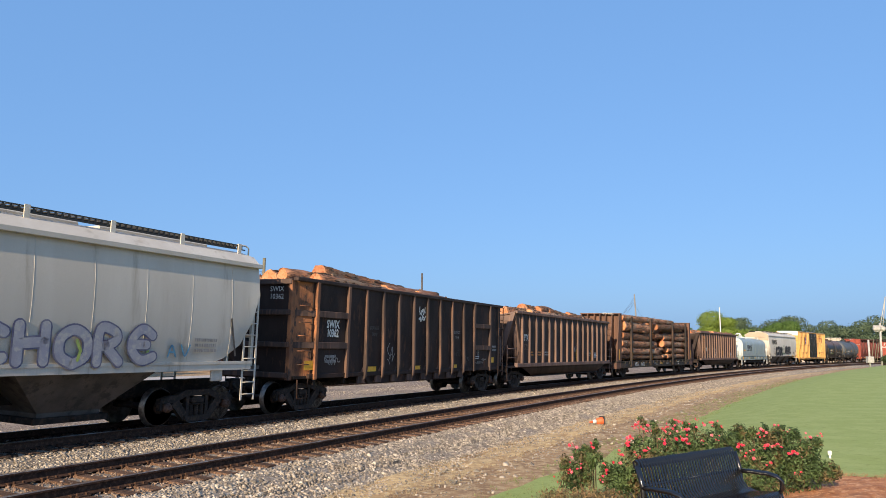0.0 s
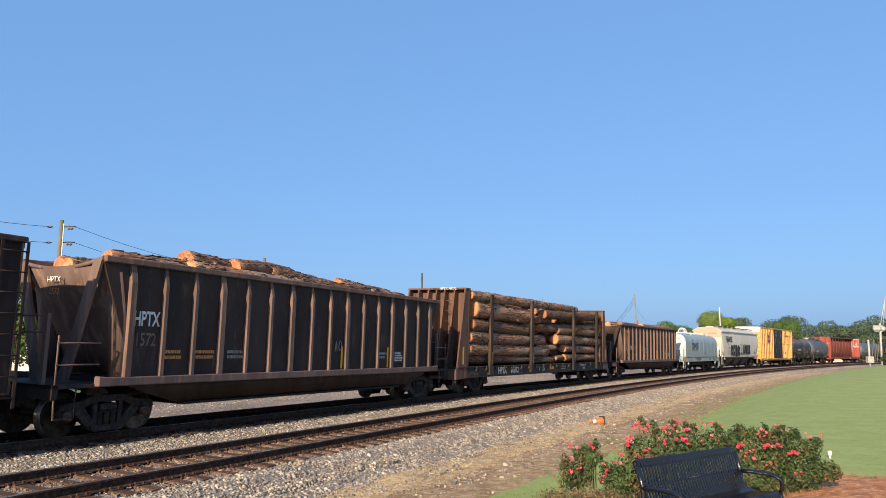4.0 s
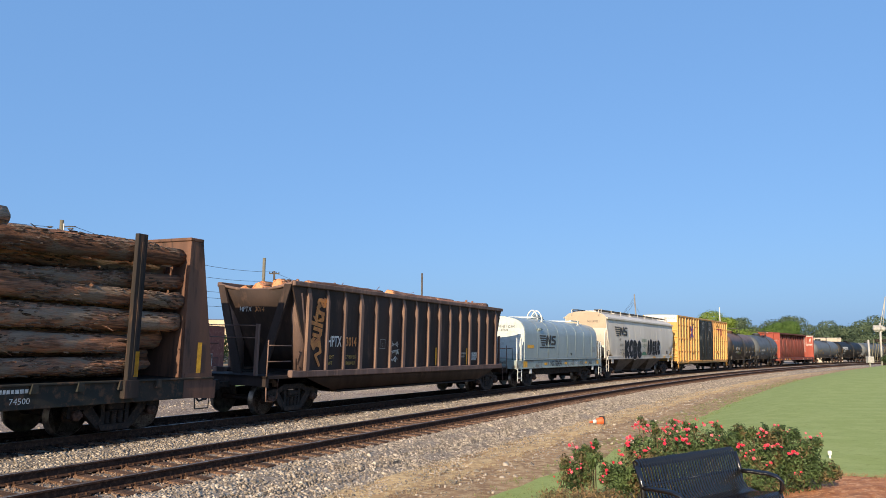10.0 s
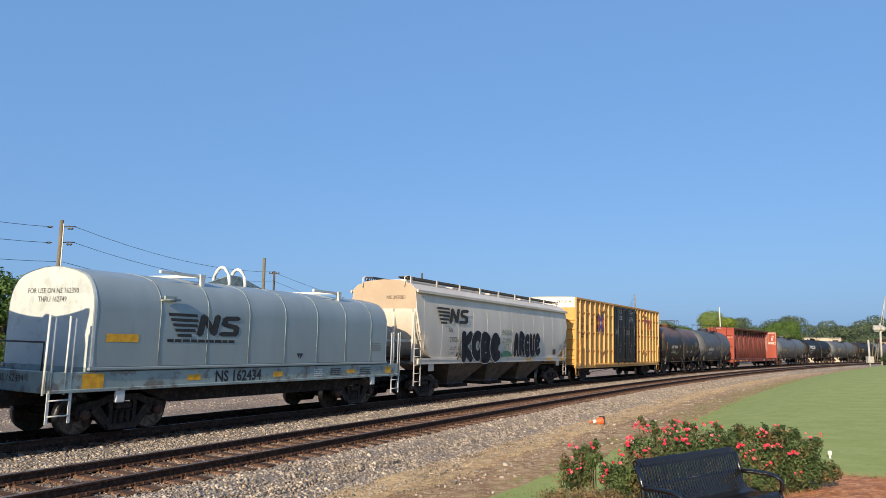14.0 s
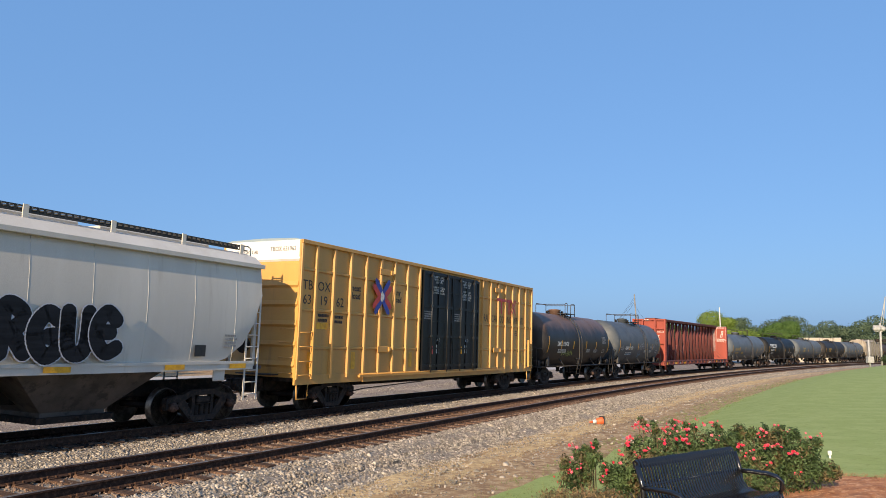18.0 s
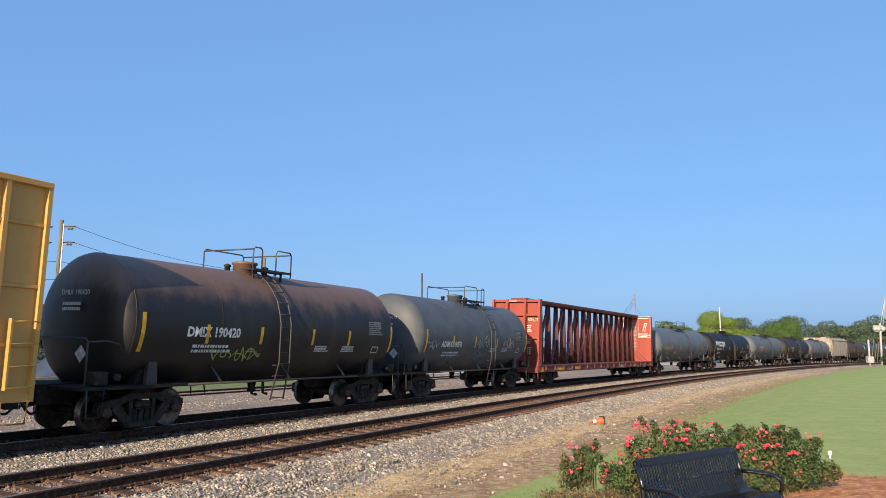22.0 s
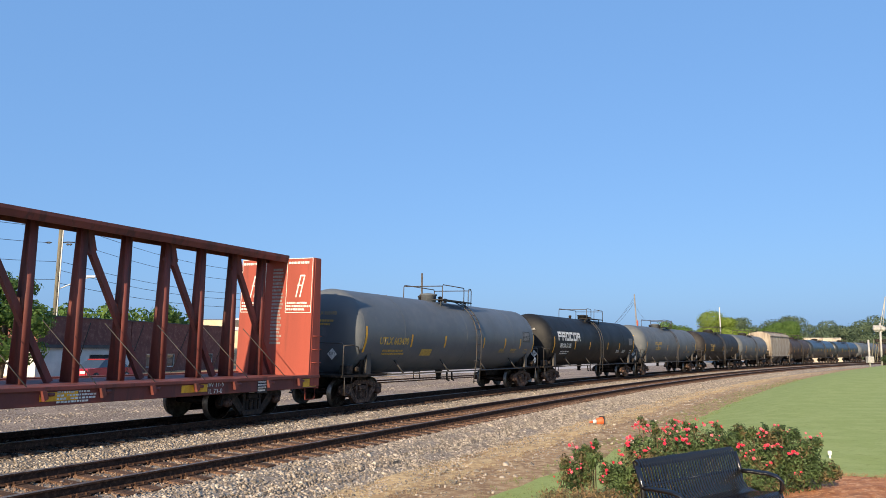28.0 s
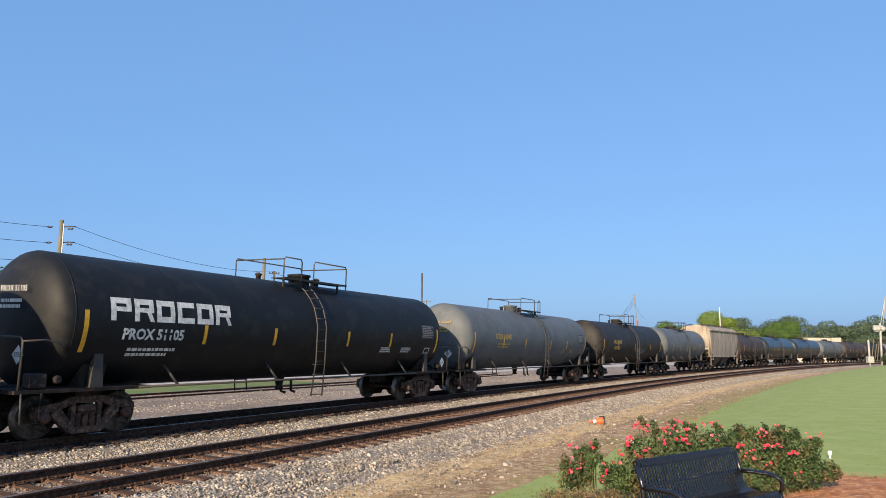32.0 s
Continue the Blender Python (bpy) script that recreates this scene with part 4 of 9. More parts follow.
def gondola_box():
    """High-sided gondola with chamfered corner and two belts at the leading end, heaped with logs."""
    car = thing("gondola_car", "rusty dark brown high-sided gondola car heaped with logs", "gondola car", "cars of the freight train")
    half, rear, w, z0, z1 = 7.50, 7.90, 1.50, 1.04, 3.94
    for sg in (-1, 1):
        bm = B()
        box(bm, -half + 0.9, rear - 0.35, *sorted((sg * (w - 0.10), sg * (w - 0.04))), z0, z1)
        part("side_sheet", bm, M_RUST, car)
        bm = B()
        box(bm, -half + 0.05, rear - 0.05, *sorted((sg * (w - 0.16), sg * (w + 0.03))), z1 - 0.02, z1 + 0.10)
        part("top_rail", bevelled(bm, 0.02), M_CHOC, car)
        bm = B()
        box(bm, -half + 0.8, rear - 0.4, *sorted((sg * (w - 0.12), sg * (w + 0.0))), z0 - 0.02, z0 + 0.12)
        part("side_sill", bevelled(bm, 0.015), M_RUST, car)
        bm = B()
        prism(bm, ((-3.6, z0), (3.6, z0), (3.3, z0 - 0.30), (-3.3, z0 - 0.30)), *sorted((sg * (w - 0.22), sg * (w - 0.12))))
        part("belly_side", bm, M_RUST, car)
        xs = [-6.45, -4.80] + [-4.80 + 1.062 * i for i in range(1, 9)] + [4.76, 6.45]
        for i, x in enumerate(xs):
            bm = B()
            if i in (0, 1, len(xs) - 2, len(xs) - 1):
                box(bm, x - 0.07, x + 0.07, *sorted((sg * (w - 0.06), sg * (w + 0.05))), z0 - 0.05, z1)
            else:
                prism(bm, ((sg * (w - 0.05), z1), (sg * (w + 0.02), z1), (sg * (w + 0.10), z0 + 0.35), (sg * (w + 0.06), z0 - 0.06), (sg * (w - 0.10), z0 - 0.28), (sg * (w - 0.05), z0)), x - 0.055, x + 0.055, "yz")
                prism(bm, ((x - 0.05, z0 + 0.30), (x + 0.05, z0 + 0.30), (x + 0.05, z0 - 0.26), (x - 0.36, z0 - 0.26), (x - 0.34, z0 - 0.05)), *sorted((sg * (w - 0.10), sg * (w - 0.02))))
            part("rib", bevelled(bm, 0.012), M_RUST_OR if i == 0 else M_RUST_RIB, car)
        for x0, x1 in ((-6.38, -4.87), (4.83, 6.38)):
            for z in (2.02, 2.98):
                bm = B()
                box(bm, x0, x1, *sorted((sg * (w - 0.05), sg * (w + 0.05))), z - 0.10, z + 0.10)
                part("belt", bevelled(bm, 0.015), M_RUST_RIB, car)
        # chamfered corner at both ends
        for d in (-1, 1):
            c = ((-half + 0.15, 1.28), (-half + 1.05, w - 0.05)) if d < 0 else ((rear - 0.10, 1.40), (rear - 0.36, w - 0.05))
            (xa, ya), (xb, yb) = c
            bm = B()
            prism(bm, ((xa, sg * ya), (xb, sg * yb), (xb, sg * (yb - 0.06)), (xa, sg * (ya - 0.06))), z0, z1, "xy")
            part("corner_sheet", bm, M_RUST_OR if d < 0 else M_RUST, car, "orange rusted corner sheet" if d < 0 else "")
            if d < 0:
                for z in (2.02, 2.98):
                    bm = B()
                    prism(bm, ((xa - 0.05, sg * (ya + 0.02)), (xb, sg * (yb + 0.07)), (xb, sg * (yb - 0.02)), (xa, sg * (ya - 0.06))), z - 0.09, z + 0.09, "xy")
                    part("belt", bm, M_RUST_RIB, car)
    for d in (-1, 1):
        end = half if d < 0 else rear
        bm = B()
        box(bm, *sorted((d * (end - 0.12), d * (end - 0.20))), -1.30, 1.30, z0 - 0.05, z1)
        part("end_sheet", bm, M_RUST, car)
        for z in (1.12, 2.02, 2.98, 3.90):
            bm = B()
            box(bm, *sorted((d * (end - 0.15), d * (end + 0.02))), -1.32, 1.32, z - 0.08, z + 0.08)
            part("end_belt", bevelled(bm, 0.02), M_RUST_RIB, car)
        for y in (-1.28, 1.28):
            bm = B()
            box(bm, *sorted((d * (end - 0.18), d * (end - 0.02))), y - 0.06, y + 0.06, z0 - 0.05, z1)
            part("corner_post", bm, M_RUST_OR, car)
    bm = B()
    box(bm, -half + 0.2, half - 0.2, -1.4, 1.4, z0 - 0.02, z0 + 0.06)
    part("floor", bm, M_UNDER, car)
    bm = B()
    box(bm, -half, half, -0.2, 0.2, 0.66, z0 - 0.02)
    for x in np.linspace(-half + 1.2, half - 1.2, 9):
        box(bm, x - 0.06, x + 0.06, -1.38, 1.38, z0 - 0.22, z0 - 0.02)
    part("centre_sill", bm, M_UNDER, car)
    bm = ladder(B(), 7.34, 7.84, -(w + 0.04), 0.75, z1, 8)
    part("ladder", bm, M_RUST, car)
    for z in (1.45, 1.85, 2.30, 2.70, 3.2):
        part("grab_iron", rungs(B(), -half + 0.30, -half + 0.75, -(w - 0.08), (z,), 0.09), M_RUST_OR, car)
    steps_all(car, half - 0.35, 1.42, 0.45, 1.0, M_RUST)
    rng = random.Random(31)
    letters("SWIX", 0.34, M_WHITE, car, side(-5.57, 2.68, w - 0.03), "car_mark", 0.78, proud=0.012)
    letters("10362", 0.34, M_WHITE, car, side(-5.57, 2.40, w - 0.03), "car_number", 0.72, proud=0.012)
    letters("SWIX", 0.22, M_WHITE, car, front(-half + 0.08, 3.68, -0.7), "car_mark")
    letters("10362", 0.22, M_WHITE, car, front(-half + 0.08, 3.45, -0.7), "car_number")
    for x, z, ww in ((-5.55, 1.6, 0.75), (7.0, 2.0, 0.5)):
        writing(car, rng, ww, 0.3, 2, M_GREY_L, side(x, z, w - 0.032))
    panel(car, rect(-0.22, -0.14, 0.22, 0.14), M_YELLOW, side(-6.75, 1.42, 1.50), "yellow_plate")
    panel(car, rect(-0.30, -0.09, 0.30, 0.09), M_YELLOW, side(-3.3, 1.24, w - 0.03), "yellow_plate")
    panel(car, rect(-0.2, -0.12, 0.2, 0.12), M_YELLOW, side(6.68, 1.47, w + 0.012), "yellow_plate")
    scrawl(car, 0.10, 3.40, 0.50, 0.30, w - 0.03, 0.05, M_WHITE, 7)
    scrawl(car, 0.12, 3.10, 0.48, 0.26, w - 0.03, 0.05, M_WHITE, 17)
    scrawl(car, -2.1, 1.72, 0.5, 0.6, w - 0.03, 0.03, M_GREY_L, 8)
    scrawl(car, -5.55, 1.55, 0.8, 0.3, w - 0.03, 0.03, M_GREY_L, 9)
    running_gear(car, 6.45, half + 0.3)
    i = add(car, -5.93, 6.45)
    for x, ink in ((-3.18, M_DIM_L), (3.15, M_GREY_L)):
        letters("DO NOT", 0.17, ink, car, side(x, 2.64, w - 0.032), "stencil", 0.8)
        letters("TAMP", 0.17, ink, car, side(x, 2.42, w - 0.032), "stencil", 0.8)
    for x in (-0.15, 2.97):
        panel(car, rect(-0.22, -0.07, 0.22, 0.07), M_YELLOW, side(x, 1.24, w - 0.03), "yellow_plate")
    # lubrication stencil in a white outline
    panel(car, rect(-0.20, -0.20, 0.20, -0.18) + rect(-0.20, 0.18, 0.20, 0.20) + rect(-0.20, -0.18, -0.18, 0.18) + rect(0.18, -0.18, 0.20, 0.18) + rect(0.02, -0.10, 0.035, 0.18) + rect(-0.18, -0.115, 0.18, -0.10), M_WHITE, side(5.12, 1.74, w - 0.03), "stencil_frame")
    scrawl(car, 5.32, 1.36, 0.95, 0.14, w - 0.03, 0.014, M_GREY_L, 41)
    scrawl(car, 5.85, 1.50, 0.5, 0.10, w - 0.03, 0.012, M_GREY_L, 42)
    scrawl(car, 3.10, 1.78, 0.8, 0.34, w - 0.03, 0.012, M_DIM_L, 43)
    scrawl(car, 4.20, 1.55, 0.5, 0.3, w - 0.03, 0.012, M_DIM_L, 44)
    for k, (x, y, z, l, r, tl) in enumerate(((-5.65, -0.55, 4.18, 2.5, 0.19, 0), (-5.1, 0.35, 4.0, 2.9, 0.31, -1), (-5.2, -0.4, 3.8, 2.8, 0.28, 0), (-2.3, -0.35, 4.24, 5.2, 0.30, -4), (-3.6, -0.95, 3.98, 4.6, 0.24, 0), (-1.9, 0.45, 4.05, 5.5, 0.27, -2), (0.6, -0.65, 4.10, 4.4, 0.22, 1), (0.5, -1.05, 3.95, 4.8, 0.20, 0), (1.6, 0.2, 4.02, 3.0, 0.25, 3), (2.0, -0.9, 3.95, 2.6, 0.2, -3), (4.4, -0.1, 3.68, 4, 0.25, -2), (-4.5, 0.9, 4.0, 4, 0.25, 1), (0.4, 0.95, 3.95, 4.4, 0.25, 0), (4.2, 0.8, 3.7, 4.2, 0.25, -1), (-0.5, 0.0, 3.75, 5.5, 0.3, 0), (-5.0, -0.2, 3.6, 3.6, 0.35, 0))):
        log(i, 100 + k, l, r, pose(x, y, z, k * 50, -tl, (k * 37) % 9 - 4), "felled tree trunk with brown bark atop the gondola load", "logs heaped in the gondola", k in (6, 7, 9))
    return car


def chip_gondola(s, number, rows, graffiti=False):
    """Tub gondola with funnel ends, many ribs and a deep belly, loaded with logs."""
    car = thing("gondola_car", "chocolate brown ribbed gondola car with funnel ends, loaded with logs", "gondola car", "cars of the freight train")
    half, frame_half, w, z0, z1 = 7.70, 8.60, 1.52, 1.34, 3.82
    for sg in (-1, 1):
        bm = B()
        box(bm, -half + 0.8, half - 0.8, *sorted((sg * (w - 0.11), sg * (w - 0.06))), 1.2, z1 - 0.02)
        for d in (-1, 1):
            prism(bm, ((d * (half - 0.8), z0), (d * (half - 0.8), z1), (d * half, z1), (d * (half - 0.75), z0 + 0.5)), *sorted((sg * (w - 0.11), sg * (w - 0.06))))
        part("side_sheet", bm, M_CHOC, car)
        bm = B()
        box(bm, -half, half, *sorted((sg * (w - 0.14), sg * (w + 0.04))), z1 - 0.06, z1 + 0.08)
        part("top_rail", bevelled(bm, 0.02), M_CHOC_RIB, car)
        bm = B()
        prism(bm, ((-half + 0.05, 1.08), (half - 0.05, 1.08), (half - 0.05, 1.30), (half - 0.4, 1.27), (-half + 0.4, 1.27), (-half + 0.05, 1.30)), *sorted((sg * (w - 0.12), sg * (w + 0.06))))
        part("side_sill", bevelled(bm, 0.02), M_CHOC_RIB, car)
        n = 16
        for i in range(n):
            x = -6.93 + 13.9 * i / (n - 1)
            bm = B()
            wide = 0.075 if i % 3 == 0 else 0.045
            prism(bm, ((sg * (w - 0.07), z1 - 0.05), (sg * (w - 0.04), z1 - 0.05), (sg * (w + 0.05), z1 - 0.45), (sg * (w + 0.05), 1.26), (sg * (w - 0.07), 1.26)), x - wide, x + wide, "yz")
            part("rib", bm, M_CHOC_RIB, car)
        bm = B()
        loft(bm, [[(-x0, sg * y, z), (x0, sg * y, z)] for x0, y, z in ((half - 0.7, 1.46, 1.12), (half - 1.1, 1.47, 0.98), (half - 1.6, 1.44, 0.82), (half - 2.2, 1.36, 0.66), (half - 2.6, 1.22, 0.56), (half - 2.7, 0.9, 0.53))], caps=False, closed=False)
        bmesh.ops.solidify(bm, geom=bm.faces[:], thickness=0.03)
        part("belly_side", bm, M_CHOC, car)
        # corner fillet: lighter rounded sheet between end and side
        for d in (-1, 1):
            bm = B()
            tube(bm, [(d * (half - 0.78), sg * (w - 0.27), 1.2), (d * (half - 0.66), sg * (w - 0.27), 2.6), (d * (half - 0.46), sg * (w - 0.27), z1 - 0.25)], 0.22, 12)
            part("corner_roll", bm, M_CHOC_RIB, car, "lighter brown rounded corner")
    bm = B()
    prism(bm, ((-half + 2.6, 0.55), (half - 2.6, 0.55), (half - 2.6, 0.61), (-half + 2.6, 0.61)), -1.36, 1.36)
    box(bm, -half + 0.5, half - 0.5, -1.42, 1.42, 1.10, 1.18)
    part("floor", bm, M_UNDER, car)
    for d in (-1, 1):
        # funnel end: a sheet that slopes down and in, dished at the top, with a V brace
        bm = B()
        rows_ = []
        for u in (0, 0.2, 0.45, 0.75, 1.0):
            z = z1 + 0.02 - (z1 - 1.25) * u
            x = d * (half - 0.05 - 1.05 * u)
            wy = w - 0.12 - 0.55 * u
            sag = 0.20 * (1 - u) ** 2
            rows_.append([(x + d * 0.12 * (1 - (k / 6 - 1) ** 2) * (1 - u), wy * (k / 6 - 1), z - sag * (1 - (k / 6 - 1) ** 2)) for k in range(13)])
        loft(bm, rows_, caps=False, closed=False)
        bmesh.ops.solidify(bm, geom=bm.faces[:], thickness=0.03)
        # car 1572 takes the sunlit brown on its ends, 3014 the dark one
        part("funnel_end", bm, M_CHOC if number > 2000 else M_CHOC_RIB, car)
        bm = B()
        tube(bm, [(d * (half + 0.0), (w - 0.05) * (k / 6 - 1), z1 + 0.02 - 0.20 * (1 - (k / 6 - 1) ** 2)) for k in range(13)], 0.05, 6)
        part("end_rim", bm, M_CHOC_RIB, car)
        for sg in (-1, 1):
            bm = B()
            prism(bm, ((sg * (w - 0.06), z1 - 0.02), (sg * (w - 0.32), z1 - 0.02), (sg * 0.28, 1.12), (sg * 0.62, 1.12)), *sorted((d * (half - 0.02), d * (half + 0.05))), "yz")
            part("end_brace", bm, M_CHOC if number > 2000 else M_CHOC_RIB, car)
            bm = rungs(B(), *sorted((d * (frame_half - 0.05), d * (half - 0.1))), sg * (w - 0.1), (1.55, 2.0), 0.05, 0.018)
            tube(bm, [(d * (frame_half - 0.06), sg * (w - 0.1), 1.1), (d * (frame_half - 0.06), sg * (w - 0.1), 2.15)], 0.02, 6)
            part("hand_rail", bm, M_CHOC_RIB, car)
        bm = B()
        box(bm, *sorted((d * (half - 1.2), d * frame_half)), -1.45, 1.45, 1.06, 1.14)
        box(bm, *sorted((d * (frame_half - 0.12), d * frame_half)), -1.45, 1.45, 0.85, 1.14)
        part("end_platform", bm, M_CHOC, car)
        bm = B()
        for y in (-1.0, 1.0):
            box(bm, *sorted((d * (frame_half - 0.10), d * (frame_half - 0.02))), y - 0.05, y + 0.05, 1.1, 2.6)
        tube(bm, [(d * (frame_half - 0.06), -1.0, 2.2), (d * (frame_half - 0.06), 1.0, 2.2)], 0.018, 6)
        tube(bm, [(d * (frame_half - 0.06), -1.0, 2.55), (d * (frame_half - 0.06), 1.0, 2.55)], 0.018, 6)
        part("end_railing", bm, M_CHOC_RIB, car)
    steps_all(car, frame_half - 0.05, 1.42, 0.45, 1.08, M_CHOC_RIB)
    rng = random.Random(number)
    letters("HPTX", 0.46, M_WHITE, car, side(-5.53 if number > 2000 else -6.46, 2.14 if number > 2000 else 2.55, w - 0.045), "car_mark", 0.62, proud=0.012)
    letters(str(number), 0.42, M_ORANGE_L if number > 2000 else M_CHOC_RIB, car, side(-4.62 if number > 2000 else -6.46, 2.14 if number > 2000 else 2.08, w - 0.045), "car_number", 0.72, proud=0.008)
    two = number > 2000
    letters("HPTX", 0.21, M_WHITE, car, front(-half - 0.03 if two else -half - 0.06, 3.05 if two else 3.38, 0.28 if two else 0.1), "car_mark", 0.9)
    letters(str(number), 0.21, M_ORANGE_L, car, front(-half - 0.03, 3.05 if two else 3.12, -0.28 if two else 0.1), "car_number", 0.9)
    if two:
        for x, z, word in ((-5.75, 1.66, "LD LMT"), (-5.8, 1.46, "LT WT"), (-4.62, 1.66, "271800 LB"), (-4.62, 1.46, "84100 LB")):
            letters(word, 0.17, M_YEL_L, car, side(x, z, w - 0.05), "load_limit", 0.8)
        for k, wide in enumerate((0.52, 0.62, 0.42)):
            scrawl(car, -1.93, 2.10 - 0.27 * k, wide, 0.19, w - 0.045, 0.022, M_WHITE, 31 + k)
        panel(car, rect(-0.17, -0.17, 0.17, -0.15) + rect(-0.17, 0.15, 0.17, 0.17) + rect(-0.17, -0.15, -0.15, 0.15) + rect(0.15, -0.15, 0.17, 0.15), M_GREY_L, side(-2.71, 2.1, w - 0.05), "stencil_frame")
        letters("C", 0.16, M_GREY_L, car, side(-2.71, 2.06, w - 0.05), "stencil")
    for x, z in ((half - 3.0, 1.7), (half - 4.1, 1.7)) if two else ((-half + 2.0, 1.75), (-half + 3.1, 1.75), (-half + 4.2, 1.75), (half - 3.0, 1.7), (half - 4.1, 1.7)):
        writing(car, rng, 0.7, 0.26, 2, M_ORANGE_L if x < -4 else M_GREY_L, side(x, z, w - 0.05))
    panel(car, rect(-0.05, -0.35, 0.05, 0.35), M_YELLOW, side(4.0, 1.65, w - 0.04), "reflector")
    panel(car, rect(-0.05, -0.35, 0.05, 0.35), M_YELLOW, side(1.22, 1.65, w - 0.04), "reflector")
    panel(car, rect(-0.3, -0.2, 0.3, 0.2) , M_BLACK_L, side(4.74, 1.65, w - 0.042), "data_panel")
    writing(car, rng, 0.55, 0.34, 4, M_WHITE, side(4.74, 1.65, w - 0.03))
    if graffiti:
        ob = letters("sultra", 0.84, M_ORANGE_L, car, pose(-6.45, -(w - 0.03), 2.75, 90, 0, 0) @ pose(0, 0, 0, 0, 0, 80), "graffiti", 0.8, proud=0.035)
        panel(car, stroke([(-0.3, 0.5), (-0.1, 0.2), (0.15, 0.55), (0.25, 0.1), (0, 0.0), (0.2, -0.3)], 0.10), M_ORANGE_L, side(-6.5, 1.72, w - 0.03), "graffiti")
    else:
        tag(car, "ao", -half + 8.7, 2.0, 0.36, 0.3, w - 0.04, 0.03, M_GREY_L, M_GREY_L, rng, edge=0.005)
    running_gear(car, 6.98, frame_half + 0.05)
    i = add(car, s, 6.98)
    for k, (x, y, z, l, r, tl) in enumerate(rows):
        log(i, 200 + k + number % 97, l, r, pose(x, y, z, k * 70, tl, (k * 29) % 13 - 6), "felled trunk with rough bark heaped above the gondola rim", "logs heaped in the gondola", number > 2000 and k > 2)
    return car


# ---- bulkhead flat car with logs ----
M_BULK = mat("bulkhead_brown", (0.165, 0.090, 0.064), (0.11, 0.064, 0.049), (0.065, 0.043, 0.036), rough=0.8, spec=0.2, scale=1.3, stretch=STREAK, bump=0.12)
M_FLATSILL = mat("dark_green_grey_sill", (0.030, 0.033, 0.030), (0.045, 0.040, 0.034), (0.10, 0.062, 0.042), rough=0.8, spec=0.15, scale=1.5, bump=0.1)
M_STAKE = mat("stake_steel", (0.040, 0.034, 0.031), (0.024, 0.021, 0.021), (0.09, 0.055, 0.04), rough=0.75, spec=0.2, scale=2, stretch=STREAK, bump=0.1)


def bulkhead_flat():
    car = thing("bulkhead_flat_car", "brown bulkhead flat car stacked with pine logs between steel stakes", "flat car", "cars of the freight train")
    half, w, deck = 10.85, 1.48, 1.20
    for sg in (-1, 1):
        bm = B()
        box(bm, -half + 0.1, half - 0.1, *sorted((sg * (w - 0.10), sg * w)), 0.70, deck)
        box(bm, -half + 0.1, half - 0.1, *sorted((sg * (w - 0.10), sg * (w + 0.05))), deck - 0.05, deck + 0.0)
        part("side_sill", bevelled(bm, 0.012), M_FLATSILL, car)
        for i in range(19):
            x = -9.0 + i
            bm = B()
            prism(bm, ((x - 0.06, 1.19), (x + 0.06, 1.19), (x + 0.09, 1.0), (x - 0.09, 1.0)), *sorted((sg * (w + 0.0), sg * (w + 0.08))))
            part("stake_pocket", bm, M_FLATSILL, car)
        for x in (-7.65, -2.75, 3.75, 8.2):
            bm = B()
            box(bm, x - 0.13, x + 0.13, *sorted((sg * (w + 0.0), sg * (w + 0.12))), 0.85, 4.48)
            box(bm, x - 0.03, x + 0.03, *sorted((sg * (w + 0.12), sg * (w + 0.135))), 1.3, 4.3)
            box(bm, x - 0.19, x + 0.19, *sorted((sg * (w - 0.02), sg * (w + 0.14))), 0.80, 1.20)
            st = part("stake", bevelled(bm, 0.012), M_STAKE, car)
            panel(st, rect(-0.06, -0.28, 0.06, 0.28), M_YELLOW, side(x + 0.08, 1.55, w + 0.126), "reflector")
    bm = B()
    box(bm, -half + 0.2, half - 0.2, -w + 0.1, w - 0.1, deck - 0.09, deck - 0.01)
    part("deck", bm, M_UNDER, car)
    bm = B()
    box(bm, -half, half, -0.22, 0.22, 0.66, deck - 0.1)
    part("centre_sill", bm, M_UNDER, car)
    for d in (-1, 1):
        bh = B()
        box(bh, *sorted((d * (half - 1.12), d * (half - 1.04))), -w, w, deck, 4.56)
        head = part("bulkhead", bh, M_BULK, car, "tall brown steel bulkhead")
        bm = B()
        box(bm, *sorted((d * (half - 1.16), d * (half - 0.72))), -w - 0.02, w + 0.02, 4.54, 4.62)
        part("top_plate", bevelled(bm, 0.015), M_BULK, head)
        for y in (-w + 0.04, -0.92, -0.42, 0.0, 0.42, 0.92, w - 0.04):
            bm = B()
            prism(bm, ((d * (half - 1.05), deck - 0.3), (d * (half - 0.05), deck - 0.45), (d * (half - 0.72), 4.55), (d * (half - 1.05), 4.55)), y - 0.035, y + 0.035)
            part("gusset", bm, M_BULK, head)
        bm = B()
        for y in (-w + 0.04, w - 0.04):
            prism(bm, ((d * (half - 1.05), 0.72), (d * (half - 0.02), 0.66), (d * (half - 0.02), 1.0), (d * (half - 0.25), 1.3), (d * (half - 1.05), 1.3)), y - 0.05, y + 0.05)
        box(bm, *sorted((d * (half - 0.15), d * half)), -w, w, 0.66, 1.10)
        part("end_sill", bm, M_BULK, car)
        bm = rungs_end(B(), -0.85, -0.5, d * (half - 0.80), (1.8, 2.25, 2.7, 3.15, 3.6, 4.05), 0.10)
        part("grab_iron", bm, M_BULK, head)
        panel(head, rect(-0.07, -0.4, 0.07, 0.4), M_YELLOW, side(d * (half - 0.62), 1.65, w + 0.006), "reflector")
    steps_all(car, half - 0.1, 1.40, 0.42, 0.75, M_STEEL)
    rng = random.Random(72)
